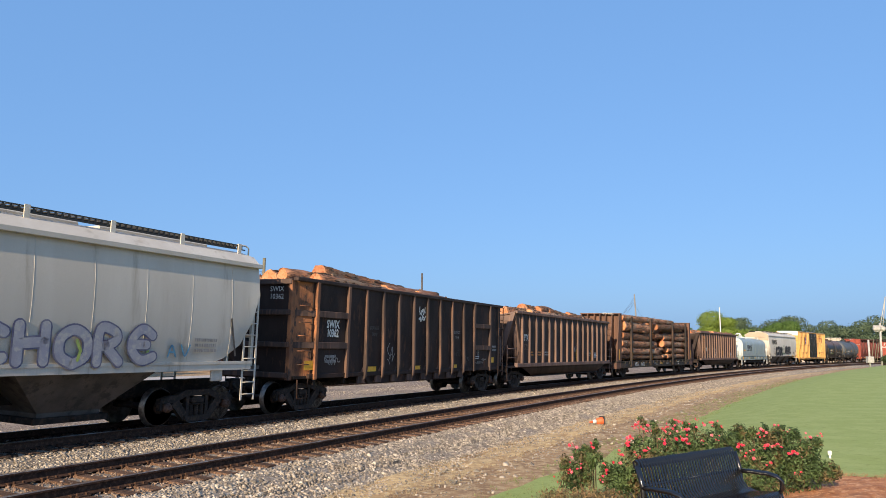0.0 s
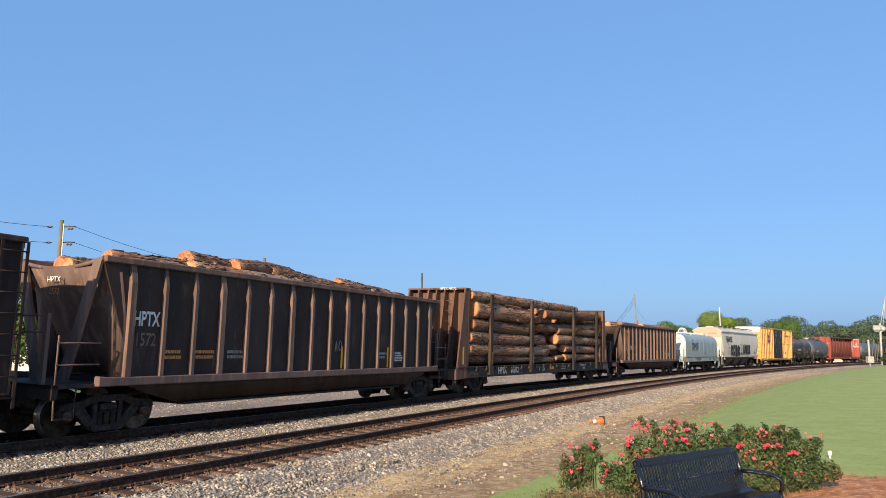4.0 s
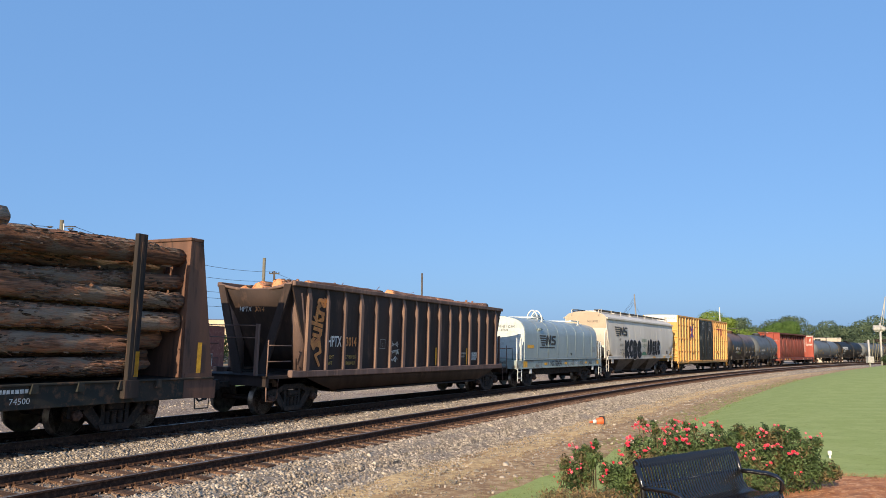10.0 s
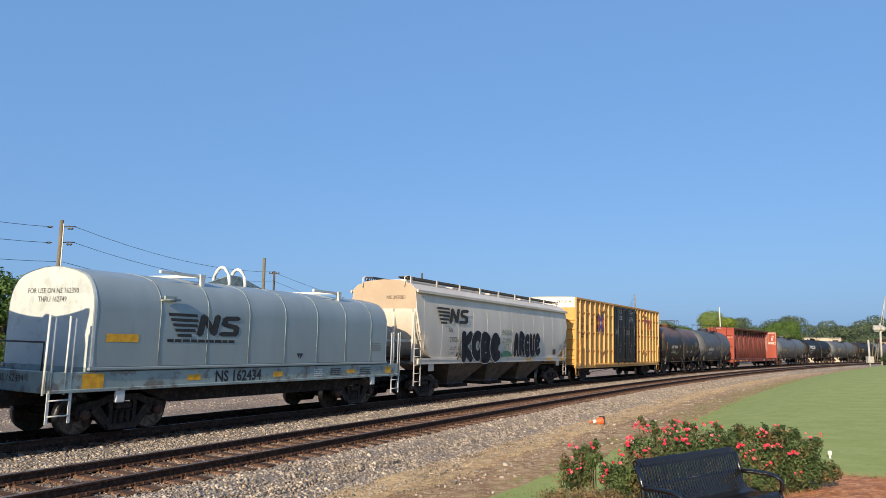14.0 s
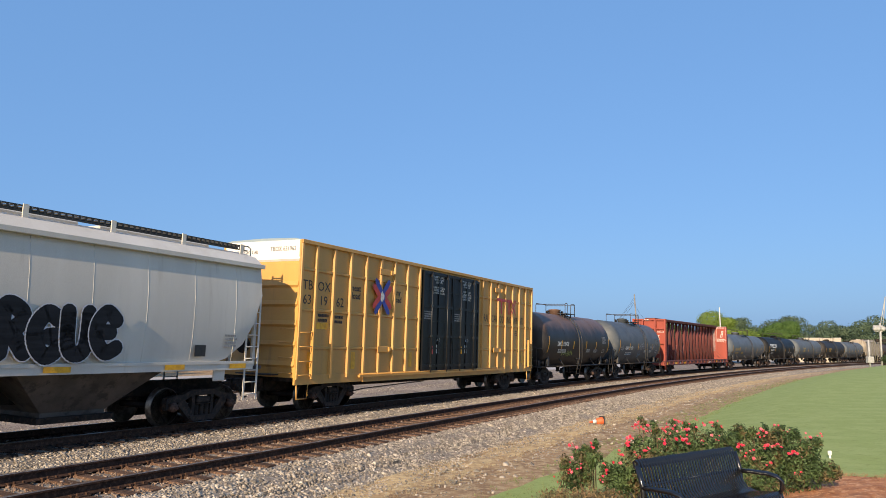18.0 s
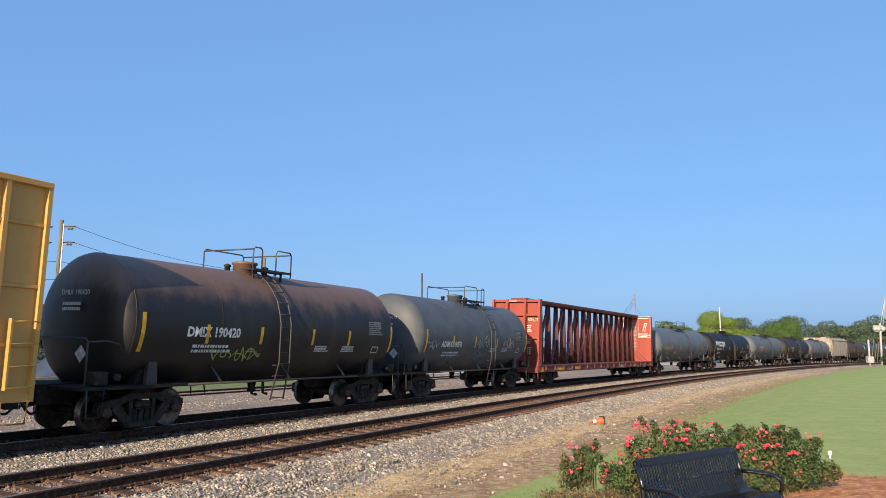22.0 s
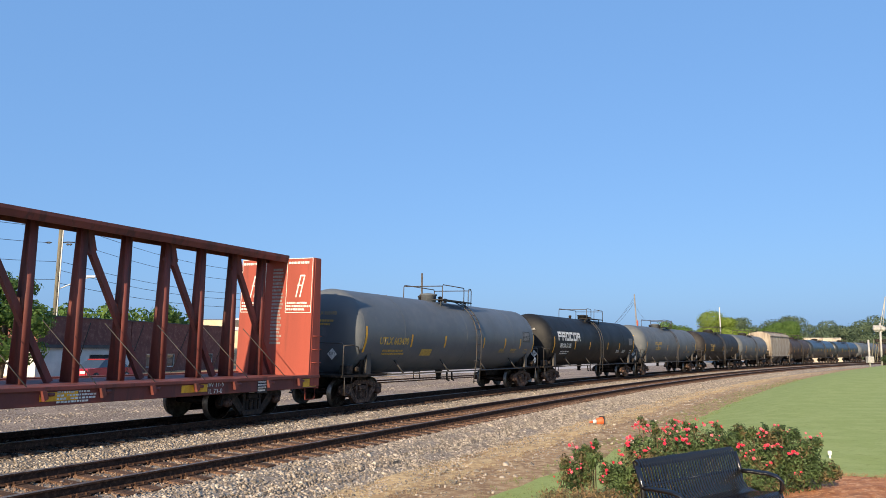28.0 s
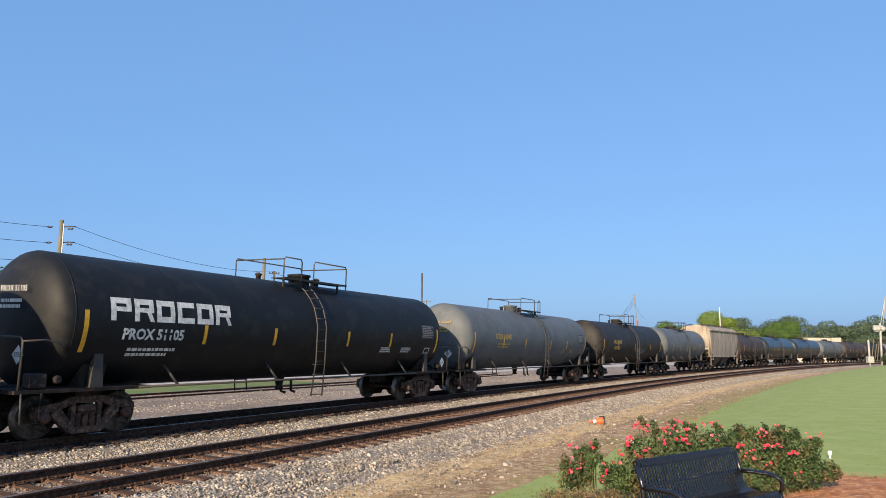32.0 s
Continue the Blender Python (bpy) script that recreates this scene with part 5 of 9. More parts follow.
    letters("HPTX", 0.40, M_WHITE, car, side(-6.2, 0.95, w + 0.004), "car_mark", 0.95, proud=0.012)
    letters("70072", 0.40, M_WHITE, car, side(-4.75, 0.95, w + 0.004), "car_number", 0.95, proud=0.008)
    letters("HPTX 70072", 0.16, M_WHITE, car, front(-half + 0.70, 4.58, -0.6), "car_mark")
    letters("74500", 0.17, M_WHITE, car, side(5.75, 0.86, w + 0.004), "load_limit")
    writing(car, rng, 1.0, 0.13, 1, M_WHITE, side(5.7, 1.05, w + 0.004))
    writing(car, rng, 0.9, 0.22, 2, M_GREY_L, side(2.2, 0.95, w + 0.004))
    panel(car, rect(-0.3, -0.08, 0.3, 0.08), M_YELLOW, side(0.3, 0.98, w + 0.004), "yellow_plate")
    panel(car, rect(-0.12, -0.12, 0.12, -0.09) + rect(-0.12, 0.09, 0.12, 0.12) + rect(-0.12, -0.09, -0.09, 0.09) + rect(0.09, -0.09, 0.12, 0.09), M_WHITE, side(-0.9, 0.98, w + 0.004), "stencil_frame")
    panel(car, stroke([(-0.08, 0.1), (0, -0.1), (0.08, 0.1)], 0.03), M_WHITE, side(-1.5, 0.98, w + 0.004), "stencil_mark")
    scrawl(car, -8.8, 0.92, 0.85, 0.2, w, 0.025, M_DIM_L, 14)
    running_gear(car, 8.25, half + 0.2, full=True)
    i = add(car, 31.8, 8.25)
    # the outer row of logs: from, to, height at both ends, radius
    outer = ((-9.45, 1.0, 1.50, 1.44, 0.17), (-9.59, 0.08, 1.97, 1.86, 0.26), (-9.58, -0.44, 2.52, 2.46, 0.26), (-9.34, -2.6, 3.05, 2.92, 0.28), (-9.16, -2.44, 3.76, 3.66, 0.39), (-9.57, 5.3, 4.36, 4.40, 0.21),
             (2.78, 8.42, 1.50, 1.52, 0.19), (2.71, 8.39, 2.00, 2.02, 0.21), (1.25, 9.7, 2.56, 2.52, 0.25), (1.68, 9.7, 3.03, 3.06, 0.21), (-0.68, 9.7, 3.14, 3.52, 0.20), (-0.62, 9.7, 3.90, 4.12, 0.24), (-0.85, 0.83, 3.56, 3.66, 0.16), (1.41, 2.6, 1.48, 1.48, 0.14), (-0.9, 1.48, 2.06, 2.08, 0.16))
    for k, (a, b, za, zb, r) in enumerate(outer):
        log(i, 400 + k, b - a, r, pose((a + b) / 2, -1.20 + 0.12 * (k in (10, 12)), (za + zb) / 2, k * 47, math.degrees(math.atan2(za - zb, b - a)), 0.4 * (k % 3 - 1)),
            "long hardwood log with rough grey-brown bark held by the stakes", "logs stacked on the flat car")
    # logs behind: rows across, layers upwards; two stacks end to end with a ragged gap between them
    rng = random.Random(11)
    k = 0
    for left in (True, False):
        z = deck
        for lay_i in range(8):
            r0 = ((0.22, 0.25, 0.24, 0.23, 0.27, 0.27, 0.25, 0.17) if left else (0.20, 0.21, 0.23, 0.21, 0.24, 0.25, 0.23, 0.20))[lay_i]
            z += r0
            for y in (-0.62, -0.05, 0.52, 1.1):
                r = r0 * rng.uniform(0.74, 1.16)
                if left:
                    a = -9.65 + rng.uniform(0, 0.9)
                    b = a + rng.uniform(7.0, 10.6)
                else:
                    b = 9.65 - rng.uniform(0, 0.7)
                    a = b - rng.uniform(5.8, 8.4)
                b, a = min(b, 1.9), a
                if not left:
                    b = 9.65 - rng.uniform(0, 0.7)
                    a = max(a, 1.2)
                if lay_i == 7 and abs(y) > 1.0 and not left:
                    continue
                flip = 180 if rng.random() < 0.5 else 0
                zz = z + rng.uniform(-0.05, 0.05)
                log(i, 300 + (k * 7) % 53, b - a, r, pose((a + b) / 2, y + rng.uniform(-0.06, 0.06), zz, rng.uniform(0, 360), rng.uniform(-0.9, 0.9), flip + rng.uniform(-0.8, 0.8)),
                    "long pine log with grey-brown bark on the flat car", "logs stacked on the flat car")
                k += 1
                if left and b < 0.6 and rng.random() < 0.6:      # a short length fills the gap
                    c = b + rng.uniform(0.1, 0.4)
                    log(i, 300 + (k * 7) % 53, 1.6, r * 0.8, pose(c + 0.8, y, zz + rng.uniform(-0.05, 0.05), rng.uniform(0, 360), rng.uniform(-8, 8), rng.uniform(-6, 6)),
                        "short pine log end wedged in the stack", "logs stacked on the flat car")
                    k += 1
            z += r0 * 0.76
    return car


# ---- coil car ----
M_COIL = mat("coil_hood_silver", (0.285, 0.345, 0.362), (0.255, 0.312, 0.328), (0.22, 0.265, 0.28), rough=0.38, metal=0.15, scale=0.7, stretch=(1, 1, 0.4), bump=0.03, cut=(0.58, 0.75))
M_COILBODY = mat("coil_car_grey_green", (0.28, 0.36, 0.355), (0.23, 0.295, 0.29), (0.17, 0.16, 0.14), rough=0.55, scale=1.2, bump=0.05)
M_COILEND = mat("pale_hood_end", (0.50, 0.56, 0.56), (0.45, 0.51, 0.51), (0.40, 0.45, 0.45), rough=0.5, scale=1.0, bump=0.03)
M_COILWHITE = mat("pale_rail", (0.58, 0.62, 0.62), (0.48, 0.52, 0.52), rough=0.5, scale=2)


def rail_mark(car, x, z, y, size, material):
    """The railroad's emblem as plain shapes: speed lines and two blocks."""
    sh = []
    for i in range(5):
        sh += rect(-1.0 + 0.06 * i, 0.36 - 0.17 * i - 0.10, -0.28 + 0.05 * i - 0.02 * i * i, 0.36 - 0.17 * i, -0.25)
    sh += stroke([(-0.20, -0.32), (-0.12, 0.3), (0.18, -0.28), (0.26, 0.32)], 0.17, 4) + stroke([(0.85, 0.29), (0.50, 0.27), (0.45, 0.05), (0.82, -0.03), (0.80, -0.28), (0.38, -0.29)], 0.16, 4)
    panel(car, sh, material, side(x, z, y) @ Matrix.Diagonal((size, size * 0.58, size, 1)), "emblem")


def coil_car():
    car = thing("coil_car", "silver grey covered coil car with a rounded hood", "coil car", "cars of the freight train")
    half, w = 5.85, 1.50
    prof = [(w, 1.50), (w, 2.75)]
    for i in range(1, 7):
        a = i / 7 * math.pi / 2
        prof.append((w - 0.62 * (1 - math.cos(a)), 2.75 + 0.78 * math.sin(a)))
    prof += [(0.78, 3.58), (0.35, 3.66), (0.0, 3.68)]
    full = prof + [(-y, z) for y, z in prof[-2::-1]]
    bm = B()
    loft(bm, [[(x, -y, z) for y, z in full] for x in np.linspace(-half, half, 5)], smooth=True)
    hood = part("hood", bm, M_COIL, car, "silver hood with rounded roof edges")
    hood.data.set_sharp_from_angle(angle=radians(40))
    for x in (-half + 0.02, half - 0.02):
        bm = B()
        loft(bm, [[(x + dx, -y * 1.006, z + 0.006) for y, z in full] for dx in (-0.03, 0.03)], caps=False, smooth=False)
        part("hood_edge", bm, M_COILWHITE, hood)
    for x0 in (-half - 0.012, half - 0.012):
        part("hood_end", prism(B(), [(-y * 0.985, z - 0.015) for y, z in full], x0, x0 + 0.024, "yz"), M_COILEND, hood, "white flat hood end")
    part("lifting_frame", prism(B(), ((-1.2, 3.64), (1.6, 3.64), (0.3, 4.02), (-0.1, 4.02)), 0.30, 0.38), M_COILBODY, hood)
    for x in np.linspace(-half + 1.75, half - 1.0, 7):
        bm = B()
        tube(bm, [(x, -y * 1.002, z + 0.002) for y, z in full], 0.010, 5)
        part("weld_seam", bm, M_COILBODY, hood)
    for sg in (-1, 1):
        bm = B()
        box(bm, -half - 0.05, half + 0.05, *sorted((sg * (w - 0.06), sg * (w + 0.05))), 1.42, 1.49)
        part("hood_lip", bevelled(bm, 0.015), M_COIL, hood)
        bm = B()
        box(bm, -6.75, 6.75, *sorted((sg * (w - 0.08), sg * (w + 0.0))), 1.00, 1.40)
        box(bm, -6.75, 6.75, *sorted((sg * (w - 0.10), sg * (w + 0.05))), 0.98, 1.05)
        part("side_sill", bevelled(bm, 0.01), M_COILBODY, car)
        bm = B()
        prism(bm, ((-4.4, 1.0), (4.4, 1.0), (3.4, 0.62), (-3.4, 0.62)), *sorted((sg * 1.1, sg * 1.2)))
        part("belly_side", bm, M_UNDER, car)
    bm = B()
    box(bm, -6.75, 6.75, -1.42, 1.42, 1.0, 1.10)
    box(bm, -6.9, 6.9, -0.2, 0.2, 0.66, 1.0)
    part("underframe", bm, M_UNDER, car)
    for d in (-1, 1):
        bm = B()
        box(bm, *sorted((d * 6.65, d * 6.78)), -w, w, 0.98, 1.42)
        part("end_sill", bevelled(bm, 0.015), M_COILBODY, car)
        part("end_bulkhead", box(B(), *sorted((d * 5.78, d * 5.86)), -1.44, 1.44, 1.08, 1.52), M_COILBODY, car)
        for sg in (-1, 1):
            bm = B()
            for x in (d * 6.70, d * 6.25):
                tube(bm, [(x, sg * (w - 0.02), 0.95), (x, sg * (w - 0.02), 2.5), (x + 0.12 * d, sg * (w - 0.02), 2.55), (x + 0.14 * d, sg * (w - 0.02), 0.95)], 0.025, 6)
            part("hand_rail", bm, M_COILWHITE, car, "white corner hand rail")
            bm = ladder(B(), d * 6.5 - 0.24, d * 6.5 + 0.24, sg * (w + 0.02), 0.38, 1.0, 2)
            part("corner_step", bm, M_COILWHITE, car)
            bm = B()
            box(bm, d * 5.05 - 0.12, d * 5.05 + 0.12, *sorted((sg * (w - 0.05), sg * (w + 0.03))), 0.72, 1.0)
            part("jacking_pad", bevelled(bm, 0.02), M_COILWHITE, car)
        bm = B()
        tube(bm, [(d * 6.72, -1.2, 1.42), (d * 6.72, -1.2, 2.0), (d * 6.72, 1.2, 2.0), (d * 6.72, 1.2, 1.42)], 0.022, 6)
        part("end_railing", bm, M_STEEL, car)
    # lifting gear on the roof
    for x in (-2.5, 3.5):
        bm = B()
        box(bm, x - 0.05, x + 0.05, -1.05, 1.05, 3.70, 3.78)
        box(bm, x - 1.3, x, -1.05, -0.97, 3.70, 3.77)
        for sg in (-1, 1):
            prism(bm, ((x - 0.03, 3.35), (x + 0.03, 3.35), (x + 0.10, 3.78), (x - 0.08, 3.78)), *sorted((sg * 1.0, sg * 1.10)))
        part("lifting_bar", bm, M_COILWHITE, hood)
    for x in (-0.3, 0.35):
        bm = B()
        tube(bm, [(x, 0.45 - 0.34 * math.cos(a), 3.62 + 0.62 * math.sin(a)) for a in np.linspace(0, math.pi, 11)], 0.05, 8)
        part("lifting_loop", bm, M_COILWHITE, hood, "white arched lifting loop")
    rng = random.Random(5)
    rail_mark(car, -2.62, 2.48, w + 0.01, 1.24, M_BLACK_L)
    panel(car, bars(rng, 2.3, 0.12, 1, 0.75), M_BLACK_L, side(-2.72, 2.08, w + 0.01), "emblem_bar")
    letters("NS 162434", 0.38, M_BLACK_L, car, side(-1.4, 1.19, w + 0.004), "car_number", proud=0.012)
    letters("FOR USE ON NS 162390", 0.17, M_BLACK_L, car, front(-half - 0.018, 3.12, -0.05), "stencil")
    letters("THRU 162749", 0.17, M_BLACK_L, car, front(-half - 0.018, 2.93, -0.05), "stencil")
    letters("NS 162434", 0.2, M_BLACK_L, car, front(-6.79, 1.25, -0.3), "car_number")
    panel(car, rect(-0.42, -0.09, 0.42, 0.09), M_YELLOW, side(-5.1, 2.12, w + 0.008), "yellow_plate")
    for x, ww, h in ((-5.75, 0.26, 0.16), (-2.95, 0.22, 0.07), (0.15, 0.2, 0.07), (3.75, 0.22, 0.06), (6.05, 0.2, 0.12)):
        panel(car, rect(-ww, -h, ww, h), M_YELLOW, side(x, 1.2, w + 0.004), "yellow_plate")
    panel(car, [[(-0.12, 0.08), (0.0, -0.08), (0.02, 0.08)], [(0.04, 0.08), (0.06, -0.08), (0.18, 0.08)]], M_BLACK_L, side(1.05, 1.70, w + 0.008), "stencil_mark")
    for x, ww in ((2.05, 0.5), (2.9, 0.55), (4.6, 0.7)):
        writing(car, rng, ww, 0.24, 4, M_WHITE if x < 2.5 else M_BLACK_L, side(x, 1.2, w + 0.004))
    writing(car, rng, 0.6, 0.3, 4, M_GREY_L, side(5.2, 2.0, w + 0.008))
    bm = B()
    box(bm, -4.05, -3.7, -w - 0.05, -w, 3.0, 3.13)
    tube(bm, [(-4.15, -w - 0.04, 3.02), (-3.6, -w - 0.04, 3.05)], 0.03, 6)
    part("latch", bm, M_COILBODY, hood)
    running_gear(car, 4.6, 6.75)
    add(car, 69.75, 4.6)
    return car


# ---- high boxcar ----
M_YBOX = mat("boxcar_yellow", (0.565, 0.308, 0.078), (0.505, 0.268, 0.070), (0.385, 0.212, 0.072), rough=0.5, scale=0.8, stretch=STREAK, cut=(0.56, 0.78), bump=0.03)
M_WBOX = mat("boxcar_white_band", (0.74, 0.73, 0.68), (0.66, 0.64, 0.6), rough=0.55, scale=2, bump=0.03)
M_BDOOR = mat("boxcar_black_door", (0.008, 0.009, 0.011), (0.015, 0.015, 0.017), (0.035, 0.03, 0.026), rough=0.38, scale=1.4, stretch=STREAK, bump=0.05, cut=(0.66, 0.88), spec=0.16)
M_ROD = mat("black_lock_rod", (0.014, 0.014, 0.015), (0.022, 0.021, 0.021), rough=0.35, spec=0.5, scale=3)
M_RED = mat("red_mark", (0.50, 0.045, 0.035), (0.38, 0.035, 0.03), rough=0.5)
M_BLUE = mat("blue_mark", (0.03, 0.05, 0.32), (0.025, 0.04, 0.24), rough=0.5)


def boxcar():
    car = thing("boxcar", "tall yellow boxcar with black double doors and white end band", "boxcar", "cars of the freight train")
    half, w, z0, z1 = 9.45, 1.58, 0.86, 5.16
    bm = B()
    box(bm, -half + 0.03, half - 0.03, -w + 0.07, w - 0.07, z0 + 0.2, z1 - 0.04)
    body = part("body", bm, M_YBOX, car)
    for sg in (-1, 1):
        f = lambda a, b: sorted((sg * (w + a), sg * (w + b)))
        bm = B()
        box(bm, -half, half, *f(-0.08, 0.03), z1 - 0.10, z1 + 0.02)
        part("roof_rail", bevelled(bm, 0.012), M_YBOX, car)
        bm = B()
        for x0, x1, lo in ((-half, -6.0, z0), (-6.0, 6.0, z0 - 0.02), (6.0, half, z0)):
            box(bm, x0, x1, *f(-0.08, -0.03 if x0 != -6.0 else 0.0), lo, 1.14)
        part("side_sill", bm, M_YBOX, car)
        ribs_l = [-half + 0.05] + [-8.7 + 0.905 * i for i in range(8)]
        ribs_r = [2.86] + [3.36 + 0.865 * i for i in range(7)] + [half - 0.05]
        for x in ribs_l + ribs_r:
            bm = B()
            prism(bm, ((x - 0.07, sg * (w - 0.07)), (x + 0.07, sg * (w - 0.07)), (x + 0.045, sg * (w + 0.02)), (x - 0.045, sg * (w + 0.02))), 1.02, z1 - 0.10, "xy")
            part("rib", bm, M_YBOX, body)
        for z in (1.95, 3.08, 4.30):
            for a, b in ((-half, -2.2), (2.8, half)):
                bm = B()
                prism(bm, ((sg * (w - 0.07), z - 0.05), (sg * (w - 0.02), z - 0.03), (sg * (w - 0.02), z + 0.03), (sg * (w - 0.07), z + 0.05)), a, b, "yz")
                part("belt", bm, M_YBOX, body)
        # double doors with lock rods
        for k, (a, b) in enumerate(((-2.18, 0.30), (0.34, 2.78))):
            bm = B()
            box(bm, a, b, *f(-0.06, 0.03), 1.10, 4.98)
            door = part("door", bevelled(bm, 0.02), M_BDOOR, car, "black plug door with lock rods")
            for z in (1.30, 2.45, 3.62, 4.90):
                bm = B()
                box(bm, a + 0.05, b - 0.05, *f(0.03, 0.07), z - 0.05, z + 0.05)
                part("belt", bm, M_BDOOR, door)
            for x in (a + 0.04, (a + b) / 2 + 0.02, b - 0.04):
                part("stile", box(B(), x - 0.04, x + 0.04, *f(0.028, 0.066), 1.14, 4.94), M_BDOOR, door)
            for z in (1.98, 3.05, 4.25):
                part("panel_rib", box(B(), a + 0.10, b - 0.10, *f(0.028, 0.055), z - 0.03, z + 0.03), M_BDOOR, door)
            for x in (a + 0.62, b - 0.55):
                bm = tube(B(), [(x, sg * (w + 0.10), 1.05), (x, sg * (w + 0.10), 4.98)], 0.025, 6)
                for z in (1.3, 2.45, 3.62, 4.8):
                    box(bm, x - 0.06, x + 0.06, *f(0.05, 0.13), z - 0.04, z + 0.04)
                part("lock_rod", bm, M_ROD, door)
            if sg < 0:
                rng = random.Random(k)
                words = (("CLOSE THIS DOOR", "BEFORE CLOSING", "MAIN DOOR", "", "CIERRE ESTA PUERTA", "ANTES DE CERRAR", "LA PUERTA PRINCIPAL"), ("CLOSE AND LOCK", "DOORS BEFORE", "MOVING CAR", "", "CIERRE Y PONGA", "EL SEGURO EN LAS", "PUERTAS ANTES DE", "MOVER EL CARRO"))[k]
                for r, line in enumerate(words):
                    if line:
                        letters(line, 0.115, M_WHITE, door, side(a + 1.22, 4.78 - 0.105 * r, w + 0.058), "notice", 0.85)
                letters("ASD", 0.16, M_WHITE, door, side(a + 1.28, 2.30, w + 0.058), "notice")
                writing(door, rng, 0.7, 0.35, 4, M_GREY_L, side(a + 0.4, 3.25, w + 0.034))
                panel(door, rect(-0.11, -0.17, 0.11, 0.17), M_WHITE, side(a + 1.25, 1.95, w + 0.034), "paper_sheet")
                panel(door, rect(-0.05, -0.15, 0.05, 0.15), M_RED if k == 0 else M_YELLOW, side(a + 0.85, 1.9, w + 0.034), "paper_sheet")
        bm = B()
        box(bm, -6.3, 5.2, *f(-0.0, 0.09), 1.00, 1.07)
        tube(bm, [(-6.3, sg * (w + 0.06), 1.10), (5.2, sg * (w + 0.06), 1.10)], 0.02, 6)
        part("door_track", bm, M_YBOX, car)
        for d in (-1, 1):
            a, b = sorted((d * (half - 0.08), d * (half - 0.62)))
            bm = rungs(B(), a, b, sg * (w - 0.03), (1.15, 1.55, 1.98, 2.40), 0.10, 0.016)
            box(bm, b - 0.02 if d < 0 else a - 0.02, b + 0.02 if d < 0 else a + 0.02, *f(0.0, 0.10), 1.1, 2.45)
            part("ladder", bm, M_YBOX, car)
            bm = stirrup(B(), a, b, sg * (w - 0.04), 0.45, z0, 0.024)
            part("stirrup_step", bm, M_YBOX, car)
        for x, z in ((-half + 4.6, 4.62), (-half + 4.6, 1.92), (5.0, 4.72), (4.9, 1.92)):
            bm = B()
            box(bm, x - 0.35, x + 0.35, *f(-0.02, 0.03), z - 0.11, z + 0.11)
            box(bm, x + 0.30, x + 0.42, *f(0.02, 0.08), z - 0.08, z + 0.08)
            part("tie_bracket", bevelled(bm, 0.015), M_YBOX, body)
    bm = B()
    prism(bm, ((-w - 0.02, z1), (w + 0.02, z1), (w - 0.3, z1 + 0.06), (0, z1 + 0.09), (-w + 0.3, z1 + 0.06)), -half, half, "yz")
    part("roof", bm, M_COIL, car, "galvanized flat roof")
    for d in (-1, 1):
        # end with rolled corrugations, white on top
        ys = [z0 + 0.2, 1.35, 1.42, 1.55, 1.95, 2.02, 2.15, 2.55, 2.62, 2.75, 3.15, 3.22, 3.35, 3.72, 3.79, 3.92, 4.52]
        bm = B()
        prof = [(d * (half - 0.02), ys[0])] + [(d * (half + (0.06 if i % 3 == 1 else (0.0 if i % 3 == 0 else 0.03))), z) for i, z in enumerate(ys[1:])]
        prism(bm, prof + [(d * (half - 0.10), 4.52), (d * (half - 0.10), ys[0])], -w + 0.06, w - 0.06)
        part("end_wall", bm, M_YBOX, car)
        bm = B()
        prism(bm, ((d * half, 4.52), (d * (half + 0.05), 4.58), (d * (half + 0.01), 4.66), (d * (half + 0.01), z1), (d * (half - 0.1), z1), (d * (half - 0.1), 4.52)), -w + 0.06, w - 0.06)
        part("end_band", bm, M_WBOX, car, "white upper end panel")
        for sg in (-1, 1):
            bm = B()
            box(bm, *sorted((d * (half - 0.08), d * (half + 0.02))), *sorted((sg * (w - 0.09), sg * (w - 0.02))), z0, z1)
            part("corner_post", bm, M_YBOX, car)
            bm = rungs_end(B(), *sorted((sg * (w - 0.15), sg * (w - 0.60))), d * (half + 0.02), (1.2, 1.65, 2.1, 2.5), 0.09, 0.016)
            part("grab_iron", bm, M_YBOX, car)
        bm = B()
        box(bm, *sorted((d * (half - 0.2), d * (half + 0.3))), -0.9, 0.5, 1.12, 1.16)
        part("crossover_platform", bm, M_STEEL, car)
        bm = lathe(B(), ((d * (half + 0.16), 0.24), (d * (half + 0.22), 0.27), (d * (half + 0.28), 0.24)), 16, "x", (0, 0.35, 2.0))
        part("hand_brake_wheel", bm, M_UNDER, car)
        bm = B()
        box(bm, *sorted((d * (half + 0.01), d * (half + 0.5))), -0.35, 0.35, 0.62, 1.02)
        part("draft_sill", bm, M_UNDER, car)
    bm = B()
    box(bm, -half + 0.1, half - 0.1, -0.3, 0.3, 0.62, z0 + 0.2)
    box(bm, -half + 0.1, half - 0.1, -w + 0.1, w - 0.1, z0 + 0.08, z0 + 0.2)
    part("underframe", bm, M_UNDER, car)
    bm = B()
    tube(bm, [(-6.2, -1.2, z0 - 0.35), (-5.4, -1.2, 0.58), (0, -0.5, 0.62)], 0.02, 6)
    part("brake_rod", bm, M_UNDER, car)
    y = w + 0.024
    for txt, x, z in (("TB", -half + 0.42, 3.82), ("OX", -half + 1.22, 3.82), ("63", -half + 0.42, 3.38), ("19", -half + 1.22, 3.38), ("62", -half + 2.08, 3.38)):
        letters(txt, 0.42, M_BLACK_L, car, side(x, z, w - 0.062 if x > -half + 0.8 else w - 0.062), "car_mark")
